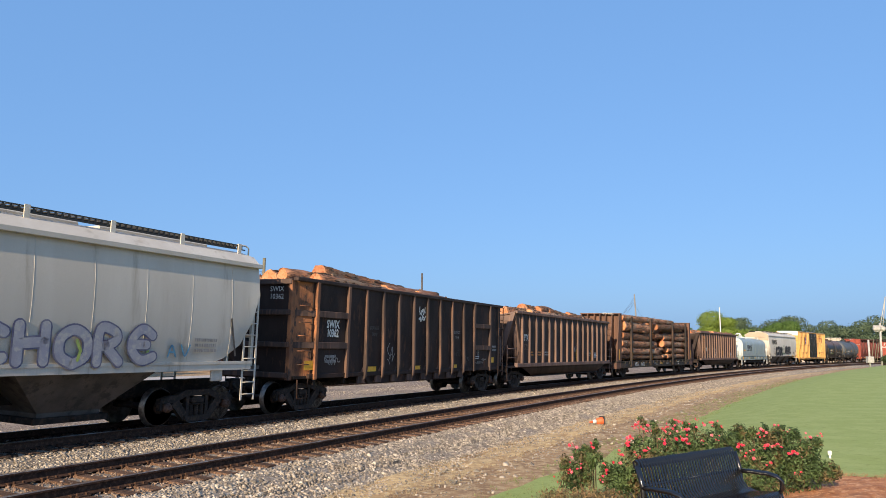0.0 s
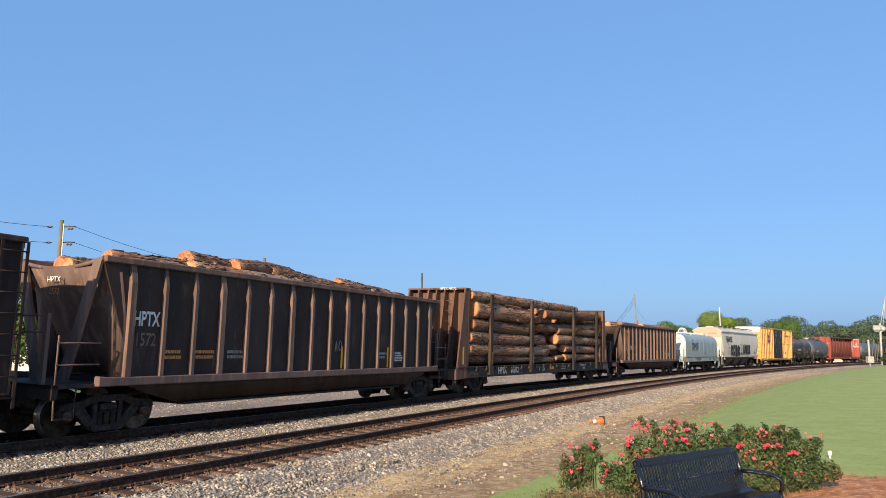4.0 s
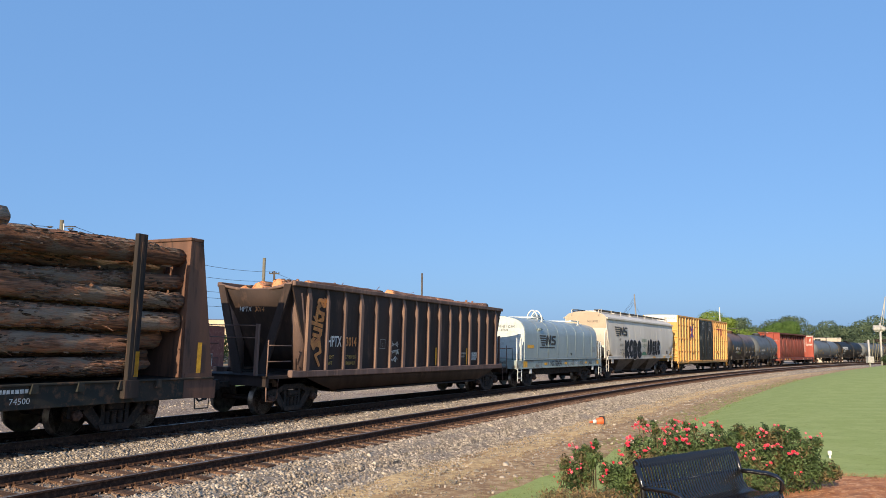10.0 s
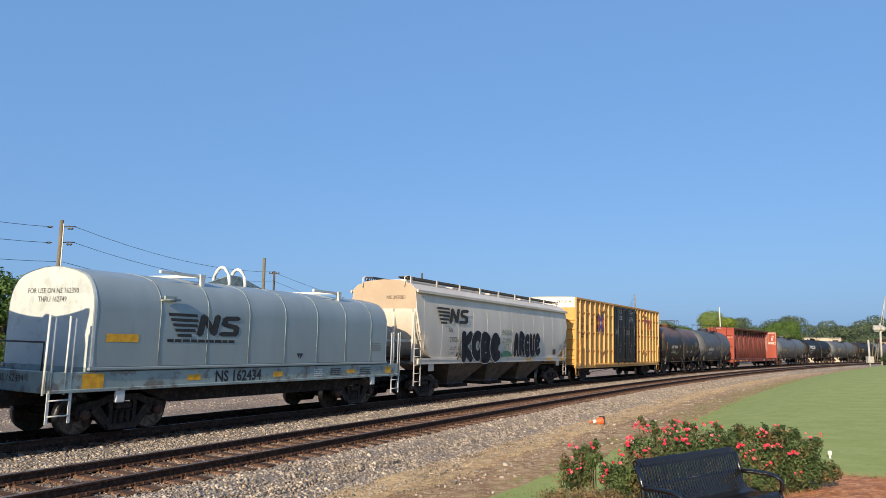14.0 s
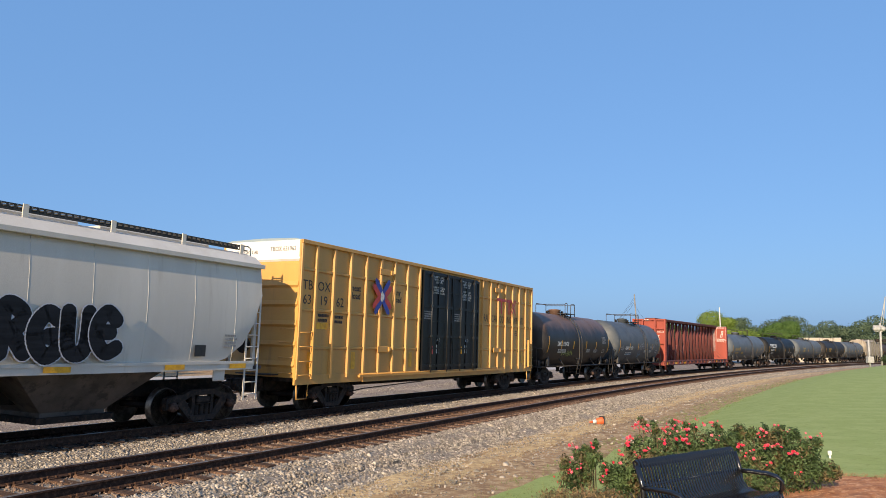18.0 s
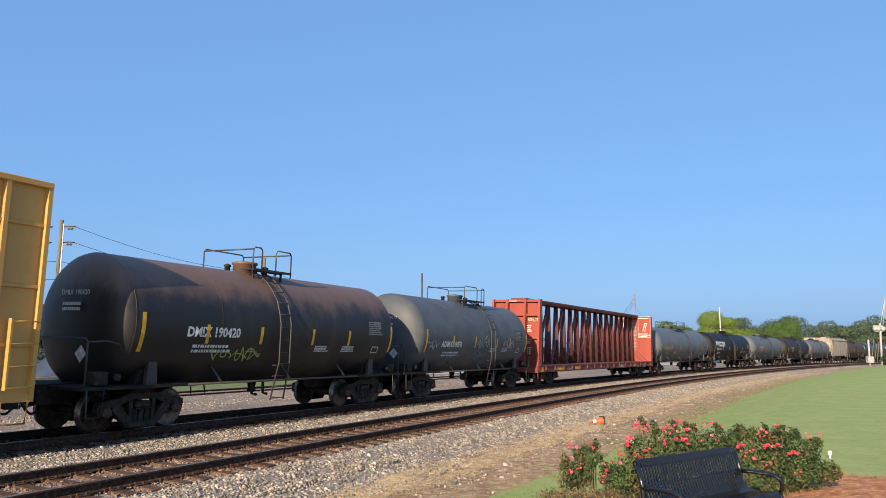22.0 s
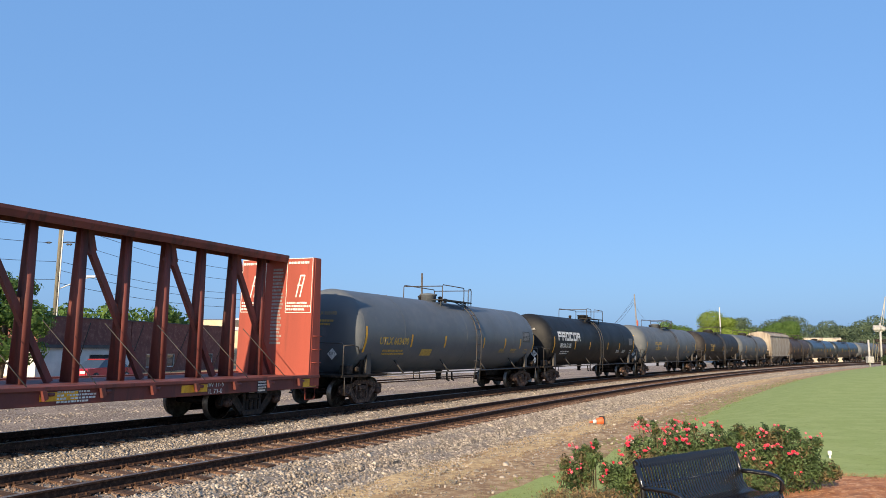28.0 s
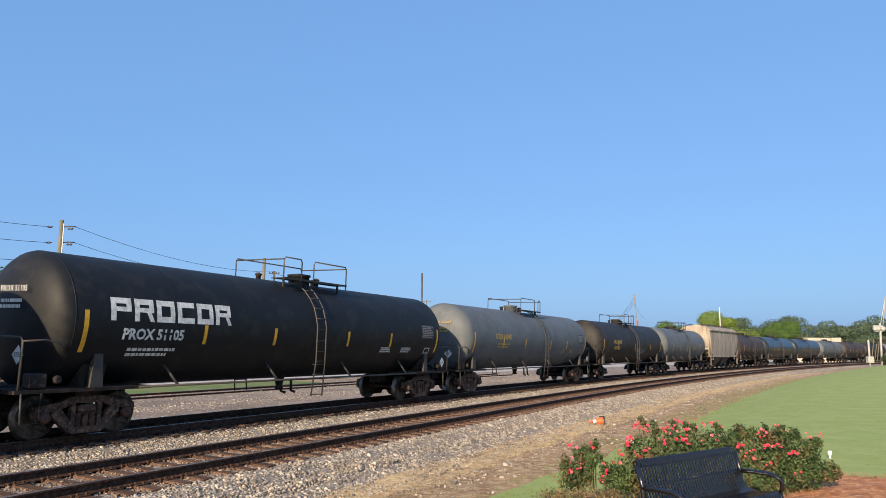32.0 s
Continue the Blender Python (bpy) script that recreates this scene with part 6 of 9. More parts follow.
    for txt, x, z in (("next", -half + 2.95, 3.92), ("load", -half + 2.95, 3.66), ("any", -half + 5.55, 3.96), ("road", -half + 5.55, 3.70)):
        letters(txt, 0.30, M_BLACK_L, car, side(x, z, w - 0.06), "slogan", proud=0.006)
    for i, (txt, x) in enumerate((("RAI", 3.80), ("LCAR", 4.66), ("POO", 5.52), ("LING", 6.39), ("EXPE", 7.25), ("RTS", 8.12))):
        letters(txt, 0.46, M_BLACK_L, car, side(x, 3.36, w - 0.06), "slogan", 0.66)
    panel(car, rect(-1.15, 0.22, -0.15, 0.36) + rect(-0.72, -0.36, -0.58, 0.22) + rect(-0.08, 0.22, 0.62, 0.36) + rect(0.2, -0.36, 0.34, 0.22), M_RED, side(6.0, 4.0, y), "faded_red_mark")
    panel(car, stroke([(0.50, -0.36), (0.98, 0.36)], 0.08, 4) + stroke([(0.64, -0.36), (1.12, 0.36)], 0.08, 4) + stroke([(0.55, 0.36), (0.75, 0.03)], 0.10, 4) + stroke([(0.88, -0.03), (1.08, -0.36)], 0.10, 4), M_RED, side(6.0, 4.0, y), "faded_red_mark")
    # crossed blue and red arrows
    for k, (sx, sz) in enumerate(((-1, 1), (-1, -1), (1, 1), (1, -1))):
        panel(car, stroke([(sx * 0.40, sz * 0.54), (sx * 0.04, sz * 0.12)], 0.20, 4), M_BLUE, side(-half + 4.42, 3.74, y + 0.002 * k), "arrow_mark")
        panel(car, stroke([(sx * 0.52, sz * 0.34), (sx * 0.14, sz * 0.0)], 0.20, 4), M_RED, side(-half + 4.42, 3.74, y + 0.001 + 0.002 * k), "arrow_mark")
    panel(car, [[(0.13 * math.cos(a), 0.20 * math.sin(a)) for a in np.linspace(0, 2 * math.pi, 15)[:-1]]], M_WHITE, side(-half + 4.42, 3.74, y + 0.012), "arrow_mark")
    panel(car, stroke([(0.02, 0.18), (0.13, 0.08), (0.13, -0.08), (0.02, -0.18)], 0.06), M_BLUE, side(-half + 4.42, 3.74, y + 0.014), "arrow_mark")
    rng = random.Random(19)
    for x, z, ww, h, n in ((-half + 1.25, 2.86, 0.55, 0.3, 2), (-half + 2.05, 2.84, 0.45, 0.3, 2), (7.4, 2.75, 0.3, 0.25, 3)):
        writing(car, rng, ww, h, n, M_BLACK_L, side(x, z, w - 0.064))
    panel(car, rect(-0.28, -0.10, 0.28, 0.10), M_YELLOW, side(-half + 1.2, 2.62, w - 0.064), "yellow_plate")
    for x in (-half + 0.65, -half + 2.92, -half + 6.6, 8.2, 3.4):
        panel(car, rect(-0.11, -0.27, 0.11, 0.27), M_YELLOW, side(x, 1.55, w - 0.063), "reflector")
    letters("EXCESS HEIGHT CAR", 0.16, M_BLACK_L, car, front(-half - 0.018, 4.82, 0.75), "stencil", 0.8)
    letters("TBOX 631962", 0.20, M_BLACK_L, car, front(-half - 0.018, 4.90, -0.85), "car_number", 0.85)
    for z in (3.55, 2.8, 2.3):
        writing(car, rng, 0.6, 0.10, 2, M_YBOX, front(-half - 0.035, z, 0.35))
    running_gear(car, 7.0, half + 0.35)
    add(car, 106.0, 7.0)
    return car


# ---- tank cars ----
def tank_car(label, s, half, offset, paint, zc=2.48, r=1.50, spins=True, far=False, ink=M_WHITE, marks="", marks_x=0.0, marks_z=2.55, marks_size=0.34, bars_at=(-4.6, -2.3, 0, 2.3, 4.6), ladder_x=0.3, plat=(-1.1, 1.2), man=-0.2,
             seed=1, end_marks="", bar=M_YELLOW, rail_paint=None, rusty=False):
    car = thing("tank_car", label, "tank car", "cars of the freight train")
    steel = rail_paint or M_STEEL
    prof = [(-half, 0.03)] + [(-half + 0.55 * (1 - math.cos(a)), r * math.sin(a)) for a in np.linspace(0.2, math.pi / 2, 8)]
    mid = [(x, r) for x in np.linspace(-half + 0.9, half - 0.9, 6)]
    prof = prof + mid + [(-x, q) for x, q in prof[::-1]]
    bm = lathe(B(), prof, 40 if not far else 28, "x", (0, 0, zc))
    shell = part("shell", bm, paint, car)
    shell.data.set_sharp_from_angle(angle=radians(35))
    for x in [-half + 0.55, half - 0.55] + list(np.linspace(-half + 3.2, half - 3.2, 3 if half > 6 else 2)):
        bm = lathe(B(), ((x - 0.014, r - 0.01), (x - 0.01, r + 0.005), (x + 0.01, r + 0.005), (x + 0.014, r - 0.01)), 40, "x", (0, 0, zc))
        part("weld_band", bm, paint, shell)
    # stub sills, saddles and draft gear
    for d in (-1, 1):
        bm = B()
        box(bm, *sorted((d * (offset - 1.6), d * (half + 0.75))), -0.25, 0.25, 0.64, 1.08)
        part("stub_sill", bm, M_UNDER, car)
        bm = B()
        prism(bm, ((-1.20, 1.55), (-1.05, 0.78), (1.05, 0.78), (1.20, 1.55), (0.8, 1.1), (0, 0.95), (-0.8, 1.1)), d * offset - 0.30, d * offset + 0.30, "yz")
        part("saddle", bm, M_UNDER, car)
        for sg in (-1, 1):
            bm = B()
            prism(bm, ((d * offset - 0.16, 1.02), (d * offset + 0.16, 1.02), (d * offset + 0.10, 1.80), (d * offset - 0.10, 1.80)), *sorted((sg * 1.20, sg * 1.32)))
            part("saddle_plate", bm, steel, car)
        bm = B()
        box(bm, *sorted((d * (offset - 1.35), d * (half + 0.55))), -1.42, 1.42, 0.99, 1.06)
        part("end_platform", bm, M_UNDER, car)
        bm = B()
        x = d * (half + 0.45)
        tube(bm, [(x, -1.36, 1.04), (x, -1.36, 2.02), (x, -1.28, 2.10), (x, 1.28, 2.10), (x, 1.36, 2.02), (x, 1.36, 1.04)], 0.024, 6)
        for sg in (-1, 1):
            tube(bm, [(x, sg * 1.38, 2.02), (d * (half + 0.0), sg * 1.40, 2.05), (d * (half - 0.32), sg * 1.40, 1.98), (d * (half - 0.40), sg * 1.40, 1.80)], 0.022, 6)
        part("end_railing", bm, steel, car)
        if not far:
            bm = B()
            box(bm, *sorted((d * (half - 0.15), d * (half + 0.2))), -1.35, -1.05, 1.08, 1.38)
            lathe(bm, ((-1.42, 0.09), (-1.30, 0.09)), 10, "y", (d * (half - 0.35), 0, 1.25))
            part("brake_valve", bevelled(bm, 0.03), M_TRUCK, car)
    # side running rails and slanting brackets
    for sg in (-1, 1):
        bm = B()
        tube(bm, [(-offset + 1.0, sg * 1.46, 1.03), (offset - 1.0, sg * 1.46, 1.03)], 0.032, 6)
        part("side_rail", bm, steel, car)
        for x in np.linspace(-offset + 1.9, offset - 1.9, 4 if half > 6 else 3):
            bm = B()
            tube(bm, [(x, sg * 1.15, 1.52), (x + 0.22, sg * 1.44, 1.04)], 0.035, 5)
            part("bracket", bm, steel, car)
        # ladder over the side
        if sg < 0 or not far:
            bm = B()
            for dx in (-0.22, 0.22):
                pts = [(ladder_x + dx * 1.25, sg * 1.52, 0.50), (ladder_x + dx, sg * (r + 0.12), 1.55), (ladder_x + dx, sg * (r + 0.12), zc + 0.1)]
                pts += [(ladder_x + dx, sg * (r + 0.10) * math.cos(a), zc + (r + 0.10) * math.sin(a)) for a in np.linspace(0.25, 1.25, 6)]
                tube(bm, pts, 0.024, 5)
            for z in np.arange(0.55, 1.5, 0.30):
                tube(bm, [(ladder_x - 0.25, sg * 1.53, z), (ladder_x + 0.25, sg * 1.53, z)], 0.016, 5)
            for a in np.arange(-0.62, 1.2, 0.21):
                rr = r + 0.11
                yy = rr * math.cos(a) if a > 0.1 else rr
                tube(bm, [(ladder_x - 0.22, sg * yy, zc + rr * math.sin(a)), (ladder_x + 0.22, sg * yy, zc + rr * math.sin(a))], 0.016, 5)
            part("ladder", bm, steel, car)
    # manway, valves and platform with railings on top
    top = zc + r
    bm = lathe(B(), ((top - 0.05, 0.34), (top + 0.22, 0.34), (top + 0.24, 0.38), (top + 0.30, 0.38), (top + 0.34, 0.1)), 20, "z", (man, 0, 0))
    part("manway", bm, paint if not far else M_STEEL, car)
    for x, y in ((plat[0] + 0.3, 0.3), (man + 0.6, -0.25), (plat[1] - 0.25, 0.25)):
        part("valve", lathe(B(), ((top - 0.1, 0.08), (top + 0.14, 0.08), (top + 0.16, 0.11), (top + 0.20, 0.11), (top + 0.24, 0.03)), 10, "z", (x, y, 0)), M_TRUCK, car)
    bm = B()
    for sg in (-1, 1):
        for x in np.arange(plat[0] + 0.03, plat[1], 0.12):
            box(bm, x, x + 0.06, *sorted((sg * 0.45, sg * 0.98)), top + 0.02, top + 0.05)
        box(bm, plat[0], plat[1], *sorted((sg * 0.95, sg * 1.0)), top + 0.0, top + 0.06)
        box(bm, plat[0] + 0.2, plat[0] + 0.25, *sorted((sg * 0.75, sg * 0.80)), top - 0.35, top + 0.02)
        box(bm, plat[1] - 0.25, plat[1] - 0.2, *sorted((sg * 0.75, sg * 0.80)), top - 0.35, top + 0.02)
    part("top_platform", bm, M_GRATE, car)
    for sg in (-1, 1):
        bm = B()
        for x0, x1 in ((plat[0], max(plat[0] + 0.3, min(plat[1] - 0.6, ladder_x - 0.3))), (min(plat[1] - 0.3, ladder_x + 0.3), plat[1])) if sg < 0 else (plat,):
            tube(bm, [(x0, sg * 0.96, top - 0.1), (x0, sg * 0.96, top + 0.58), (x0 + 0.06, sg * 0.96, top + 0.66), (x1 - 0.06, sg * 0.96, top + 0.66), (x1, sg * 0.96, top + 0.58), (x1, sg * 0.96, top - 0.1)], 0.022, 6)
        part("top_railing", bm, steel, car)
    bm = B()
    for x in plat:
        tube(bm, [(x, -0.96, top + 0.6), (x, 0.96, top + 0.6)], 0.022, 6)
    part("top_railing", bm, steel, car)
    if not far:
        part("bottom_outlet", lathe(B(), ((0.60, 0.10), (0.66, 0.14), (0.70, 0.10), (0.80, 0.12), (1.0, 0.16)), 12, "z", (0.2, 0, 0)), M_UNDER, car)
        part("steam_pipe", tube(B(), [(-0.9, -1.0, 1.0), (-0.9, -1.02, 0.66), (-0.72, -1.02, 0.62)], 0.04, 8), M_UNDER, car)
        part("steam_pipe", tube(B(), [(-0.45, -1.0, 1.0), (-0.45, -1.02, 0.66), (-0.28, -1.02, 0.62)], 0.04, 8), M_UNDER, car)
        steps_all(car, half + 0.42, 1.42, 0.42, 1.0, steel, 0.42)
    wrap = (r, zc)
    rng = random.Random(seed)
    for i, x in enumerate(bars_at):
        hh = 0.46 if i in (0, len(bars_at) - 1) else 0.24
        panel(car, rect(-0.055, -hh, 0.055, hh, cut=6), bar, side(x, zc - 0.24, r), "reflector", wrap)
    if marks:
        letters(marks, marks_size, ink, car, side(marks_x, marks_z, r), "car_number", 0.95, wrap, proud=0.012)
        writing(car, rng, 1.5, 0.26, 2, ink, side(marks_x + 0.1, marks_z - 0.42, r), wrap)
    if end_marks:
        letters(end_marks, 0.17, ink, car, front(-half - 0.02, zc + 0.62, -0.2), "car_number")
        writing(car, rng, 0.8, 0.24, 2, ink, front(-half - 0.03, zc + 0.30, -0.2))
    if not far:
        x = half - 1.5
        panel(car, rect(-0.48, -0.27, 0.48, 0.27, cut=6), M_BLACK_L, side(x, zc + 0.12, r), "data_panel", wrap)
        writing(car, rng, 0.88, 0.46, 7, M_GREY_L, side(x, zc + 0.12, r + 0.008), wrap)
        panel(car, rect(-0.2, -0.12, 0.2, -0.09) + rect(-0.2, 0.09, 0.2, 0.12) + rect(-0.2, -0.09, -0.17, 0.09) + rect(0.17, -0.09, 0.2, 0.09), ink, side(x + 0.1, zc - 0.62, r), "stencil_frame", wrap)
        for xx in (half - 3.0, half - 4.4):
            writing(car, rng, 0.7, 0.22, 3, ink, side(xx, zc - 0.6, r), wrap)
        # hazard diamond on the leading end
        panel(car, [[(0, 0.2), (-0.2, 0), (0, -0.2), (0.2, 0)]], M_WHITE, front(-half - 0.05, zc - 0.75, -0.6), "placard")
        if rusty:
            letters("3257", 0.13, M_BLACK_L, car, front(-half - 0.056, zc - 0.75, -0.6), "placard_number")
            panel(car, [[(0, 0.2), (-0.2, 0), (0, -0.2), (0.2, 0)]], M_WHITE, side(half - 0.2, 1.42, 1.46), "placard")
            letters("3257", 0.13, M_BLACK_L, car, side(half - 0.2, 1.42, 1.466), "placard_number")
    running_gear(car, offset, half + 0.55, spins, full=not far, rusty=rusty)
    add(car, s, offset)
    return car


def block_name(car, x, z, r, zc, h, w):
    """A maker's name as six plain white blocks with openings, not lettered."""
    n = 6
    sh = []
    cw = w / n
    for i in range(n):
        a = -w / 2 + i * cw
        b = a + cw * 0.86
        t = h * 0.26
        sh += rect(a, -h / 2, a + t, h / 2, cut=3)
        sh += rect(a + t, h / 2 - t, b, h / 2)
        if i in (2, 3, 4):
            sh += rect(a + t, -h / 2, b, -h / 2 + t)
        if i in (0, 1, 5):
            sh += rect(a + t, -0.10 * h, b, 0.10 * h)
        if i in (0, 1, 2, 4, 5):
            sh += rect(b - t, (-h / 2 + t) if i in (2, 4) else 0.10 * h, b, h / 2 - t, cut=3)
        if i in (1, 5):
            sh += rect(b - 0.7 * t, -h / 2, b + 0.2 * t, -0.10 * h, -0.5, 2)
    panel(car, sh, M_WHITE, side(x, z, r), "white_block_name", (r, zc))


# ---- centre beam car ----
M_CB = mat("faded_red_steel", (0.32, 0.072, 0.050), (0.27, 0.065, 0.047), (0.20, 0.055, 0.042), rough=0.7, spec=0.25, scale=1.0, stretch=STREAK, bump=0.08, cut=(0.55, 0.75))
# the bulkhead red at about half its value
M_CBD = mat("dusty_red_beam", (0.17, 0.042, 0.034), (0.125, 0.036, 0.03), (0.085, 0.03, 0.026), rough=0.7, scale=1.4, stretch=STREAK, bump=0.08)


def centre_beam():
    car = thing("centre_beam_car", "empty faded red centre beam flat car with tall end bulkheads", "centre beam car", "cars of the freight train")
    half, w, deck, z1 = 11.6, 1.45, 1.06, 4.70
    for sg in (-1, 1):
        bm = B()
        box(bm, -half, half, *sorted((sg * (w - 0.08), sg * w)), 0.74, deck)
        box(bm, -half, half, *sorted((sg * (w - 0.12), sg * (w + 0.05))), deck - 0.02, deck + 0.07)
        part("side_sill", bevelled(bm, 0.012), M_CBD, car)
        for i in range(17):
            x = -half + 1.0 + (2 * half - 2.0) * i / 16
            bm = B()
            prism(bm, ((x - 0.09, 1.05), (x + 0.01, 1.05), (x + 0.06, 0.90), (x - 0.02, 0.84)), *sorted((sg * (w + 0.0), sg * (w + 0.11))))
            tube(bm, [(x + 0.05, sg * (w + 0.05), 0.97), (x + 0.20, sg * (w + 0.05), 0.97)], 0.038, 8)
            part("winch", bm, M_CBD, car)
        for i in range(14):
            x = -half + 1.6 + (2 * half - 3.2) * i / 13
            bm = tube(B(), [(x, sg * (w + 0.02), deck + 0.05), (x - 0.55, sg * 0.25, 2.45)], 0.012, 5)
            part("tie_down_cable", bm, M_STEEL, car)
    bm = B()
    box(bm, -half, half, -w + 0.1, w - 0.1, deck - 0.08, deck + 0.03)
    part("deck", bm, M_CBD, car)
    bm = B()
    box(bm, -half, half, -0.22, 0.22, 0.62, deck - 0.08)
    part("centre_sill", bm, M_UNDER, car)
    # beam: posts that splay to the deck, diagonals and a wide top chord
    zc1 = 4.77
    bm = B()
    prism(bm, ((-0.46, zc1 - 0.06), (-0.40, zc1 - 0.20), (-0.34, zc1 - 0.20), (-0.34, zc1 - 0.06), (0.34, zc1 - 0.06), (0.34, zc1 - 0.20), (0.40, zc1 - 0.20), (0.46, zc1 - 0.06), (0.46, zc1 + 0.02), (-0.46, zc1 + 0.02)), -half + 0.5, half - 0.5, "yz")
    part("top_chord", bm, M_CBD, car)
    n = 17
    xs = [-9.25 + 1.225 * i for i in range(n)]
    for i, x in enumerate(xs):
        bm = B()
        section = lambda o: ((-0.085, -o), (0.085, -o), (0.085, 0.025 - o), (0.018, 0.025 - o), (0.018, o - 0.025), (0.085, o - 0.025), (0.085, o), (-0.085, o), (-0.085, o - 0.025), (-0.018, o - 0.025), (-0.018, 0.025 - o), (-0.085, 0.025 - o))
        loft(bm, [[(x + dx, dy, z) for dx, dy in section(o)] for o, z in ((0.22, deck), (0.10, zc1 - 0.1))])
        part("beam_post", bm, M_CBD, car)
        for d, who in ((1, (2, 4, 6, 8)), (-1, (7, 9, 11, 13, 15))):
            if i not in who:
                continue
            bm = B()
            a, b = (x - d * 0.15, zc1 - 0.45), (x - d * 1.95, deck + 0.05)
            u = Vector((b[0] - a[0], b[1] - a[1])).normalized()
            px, pz = -u.y * 0.07, u.x * 0.07
            prism(bm, ((a[0] + px, a[1] + pz), (a[0] - px, a[1] - pz), (b[0] - px, b[1] - pz), (b[0] + px, b[1] + pz)), -0.07, 0.07)
            prism(bm, ((x - 0.09, zc1 - 0.12), (x + 0.09, zc1 - 0.12), (x + d * 0.04, zc1 - 0.6), (x - d * 0.20, zc1 - 0.75), (x - d * 0.36, zc1 - 0.62), (x - d * 0.24, zc1 - 0.2)), -0.078, 0.078)
            part("diagonal_brace", bm, M_CBD, car)
    for d in (-1, 1):
        bm = B()
        box(bm, *sorted((d * (half - 0.52), d * (half - 0.44))), -w, w, deck, z1)
        head = part("bulkhead", bm, M_CB, car, "faded red end bulkhead")
        for y in (-w + 0.05, -0.55, 0.55, w - 0.05):
            bm = B()
            prism(bm, ((d * (half - 0.45), 0.80), (d * (half + 0.0), 0.80), (d * (half - 0.18), z1), (d * (half - 0.45), z1)), y - 0.06, y + 0.06)
            part("gusset", bm, M_CB, head)
        for z in (z1 - 0.08, 3.85, 2.6):
            bm = B()
            box(bm, *sorted((d * (half - 0.45), d * (half - 0.28))), -w, w, z - 0.06, z + 0.06)
            part("belt", bm, M_CB, head)
        bm = rungs_end(B(), 0.7, 1.1, d * (half - 0.25), np.arange(1.4, 4.6, 0.42), 0.10)
        part("ladder", bm, M_CB, head)
        bm = rungs(B(), *sorted((d * (half - 0.05), d * (half - 0.40))), -w - 0.0, (1.5, 1.9, 2.3), 0.07)
        part("grab_iron", bm, M_CB, head)
        bm = B()
        box(bm, *sorted((d * (half - 0.12), d * half)), -w, w, 0.72, deck)
        part("end_sill", bm, M_CB, car)
        panel(car, rect(-0.32, -0.12, 0.32, 0.12), M_YELLOW, side(d * (half - 0.45), 0.90, w + 0.004), "yellow_plate")
    for x in (-8.3, -5.6, 3.0, 6.6):
        panel(car, rect(-0.42, -0.09, 0.42, 0.09), M_YELLOW, side(x, 0.92, w + 0.004), "yellow_plate")
    # notices on the inner face of the rear bulkhead
    xin = half - 0.525
    rng = random.Random(3)
    fr = rect(-0.5, -0.85, 0.5, -0.83) + rect(-0.5, 0.83, 0.5, 0.85) + rect(-0.5, -0.83, -0.48, 0.83) + rect(0.48, -0.83, 0.5, 0.83)
    for yy in (-0.92, 0.92):
        panel(car, fr + stroke([(-0.1, -0.35), (0.05, 0.3), (0.2, 0.3), (0.05, -0.35)], 0.05) + stroke([(-0.05, 0), (0.13, 0)], 0.04), M_WHITE, front(xin, 3.85, yy), "warning_frame")
        writing(car, rng, 0.9, 0.3, 3, M_WHITE, front(xin - 0.001, 3.2, yy))
        writing(car, rng, 0.9, 0.12, 1, M_WHITE, front(xin - 0.001, 4.55, yy))
    writing(car, rng, 0.45, 2.4, 22, M_GREY_L, front(xin - 0.002, 3.2, -0.1))
    letters("NOKL", 0.30, M_WHITE, car, side(-8.7, 0.91, w + 0.004), "car_mark")
    letters("733 25", 0.30, M_WHITE, car, side(-6.85, 0.91, w + 0.004), "car_number")
    letters("NOKL 733", 0.24, M_WHITE, car, front(-half + 0.425, 3.58, -0.97), "car_mark", 0.62)
    letters("CAUTION", 0.15, M_WHITE, car, front(-half + 0.265, z1 - 0.08, 0.25), "stencil", 0.8)
    for z in (3.1, 2.45, 1.9):
        writing(car, rng, 0.6, 0.4, 4, M_WHITE, front(-half + 0.42, z, -0.6))
    letters("IW 11-5", 0.17, M_WHITE, car, side(half - 4.3, 0.99, w + 0.004), "stencil")
    letters("IL 73-0", 0.17, M_WHITE, car, side(half - 4.3, 0.82, w + 0.004), "stencil")
    writing(car, rng, 0.9, 0.26, 4, M_WHITE, side(half - 8.2, 0.90, w + 0.004))
    panel(car, rect(-0.2, -0.22, 0.2, 0.22), M_BLACK_L, side(half - 2.55, 0.92, w + 0.006), "data_panel")
    writing(car, rng, 0.36, 0.38, 5, M_WHITE, side(half - 2.55, 0.92, w + 0.012))
    steps_all(car, half - 0.1, 1.40, 0.40, 0.76, M_CB)
    running_gear(car, 9.1, half + 0.3)
    add(car, 155.3, 9.1)
    return car



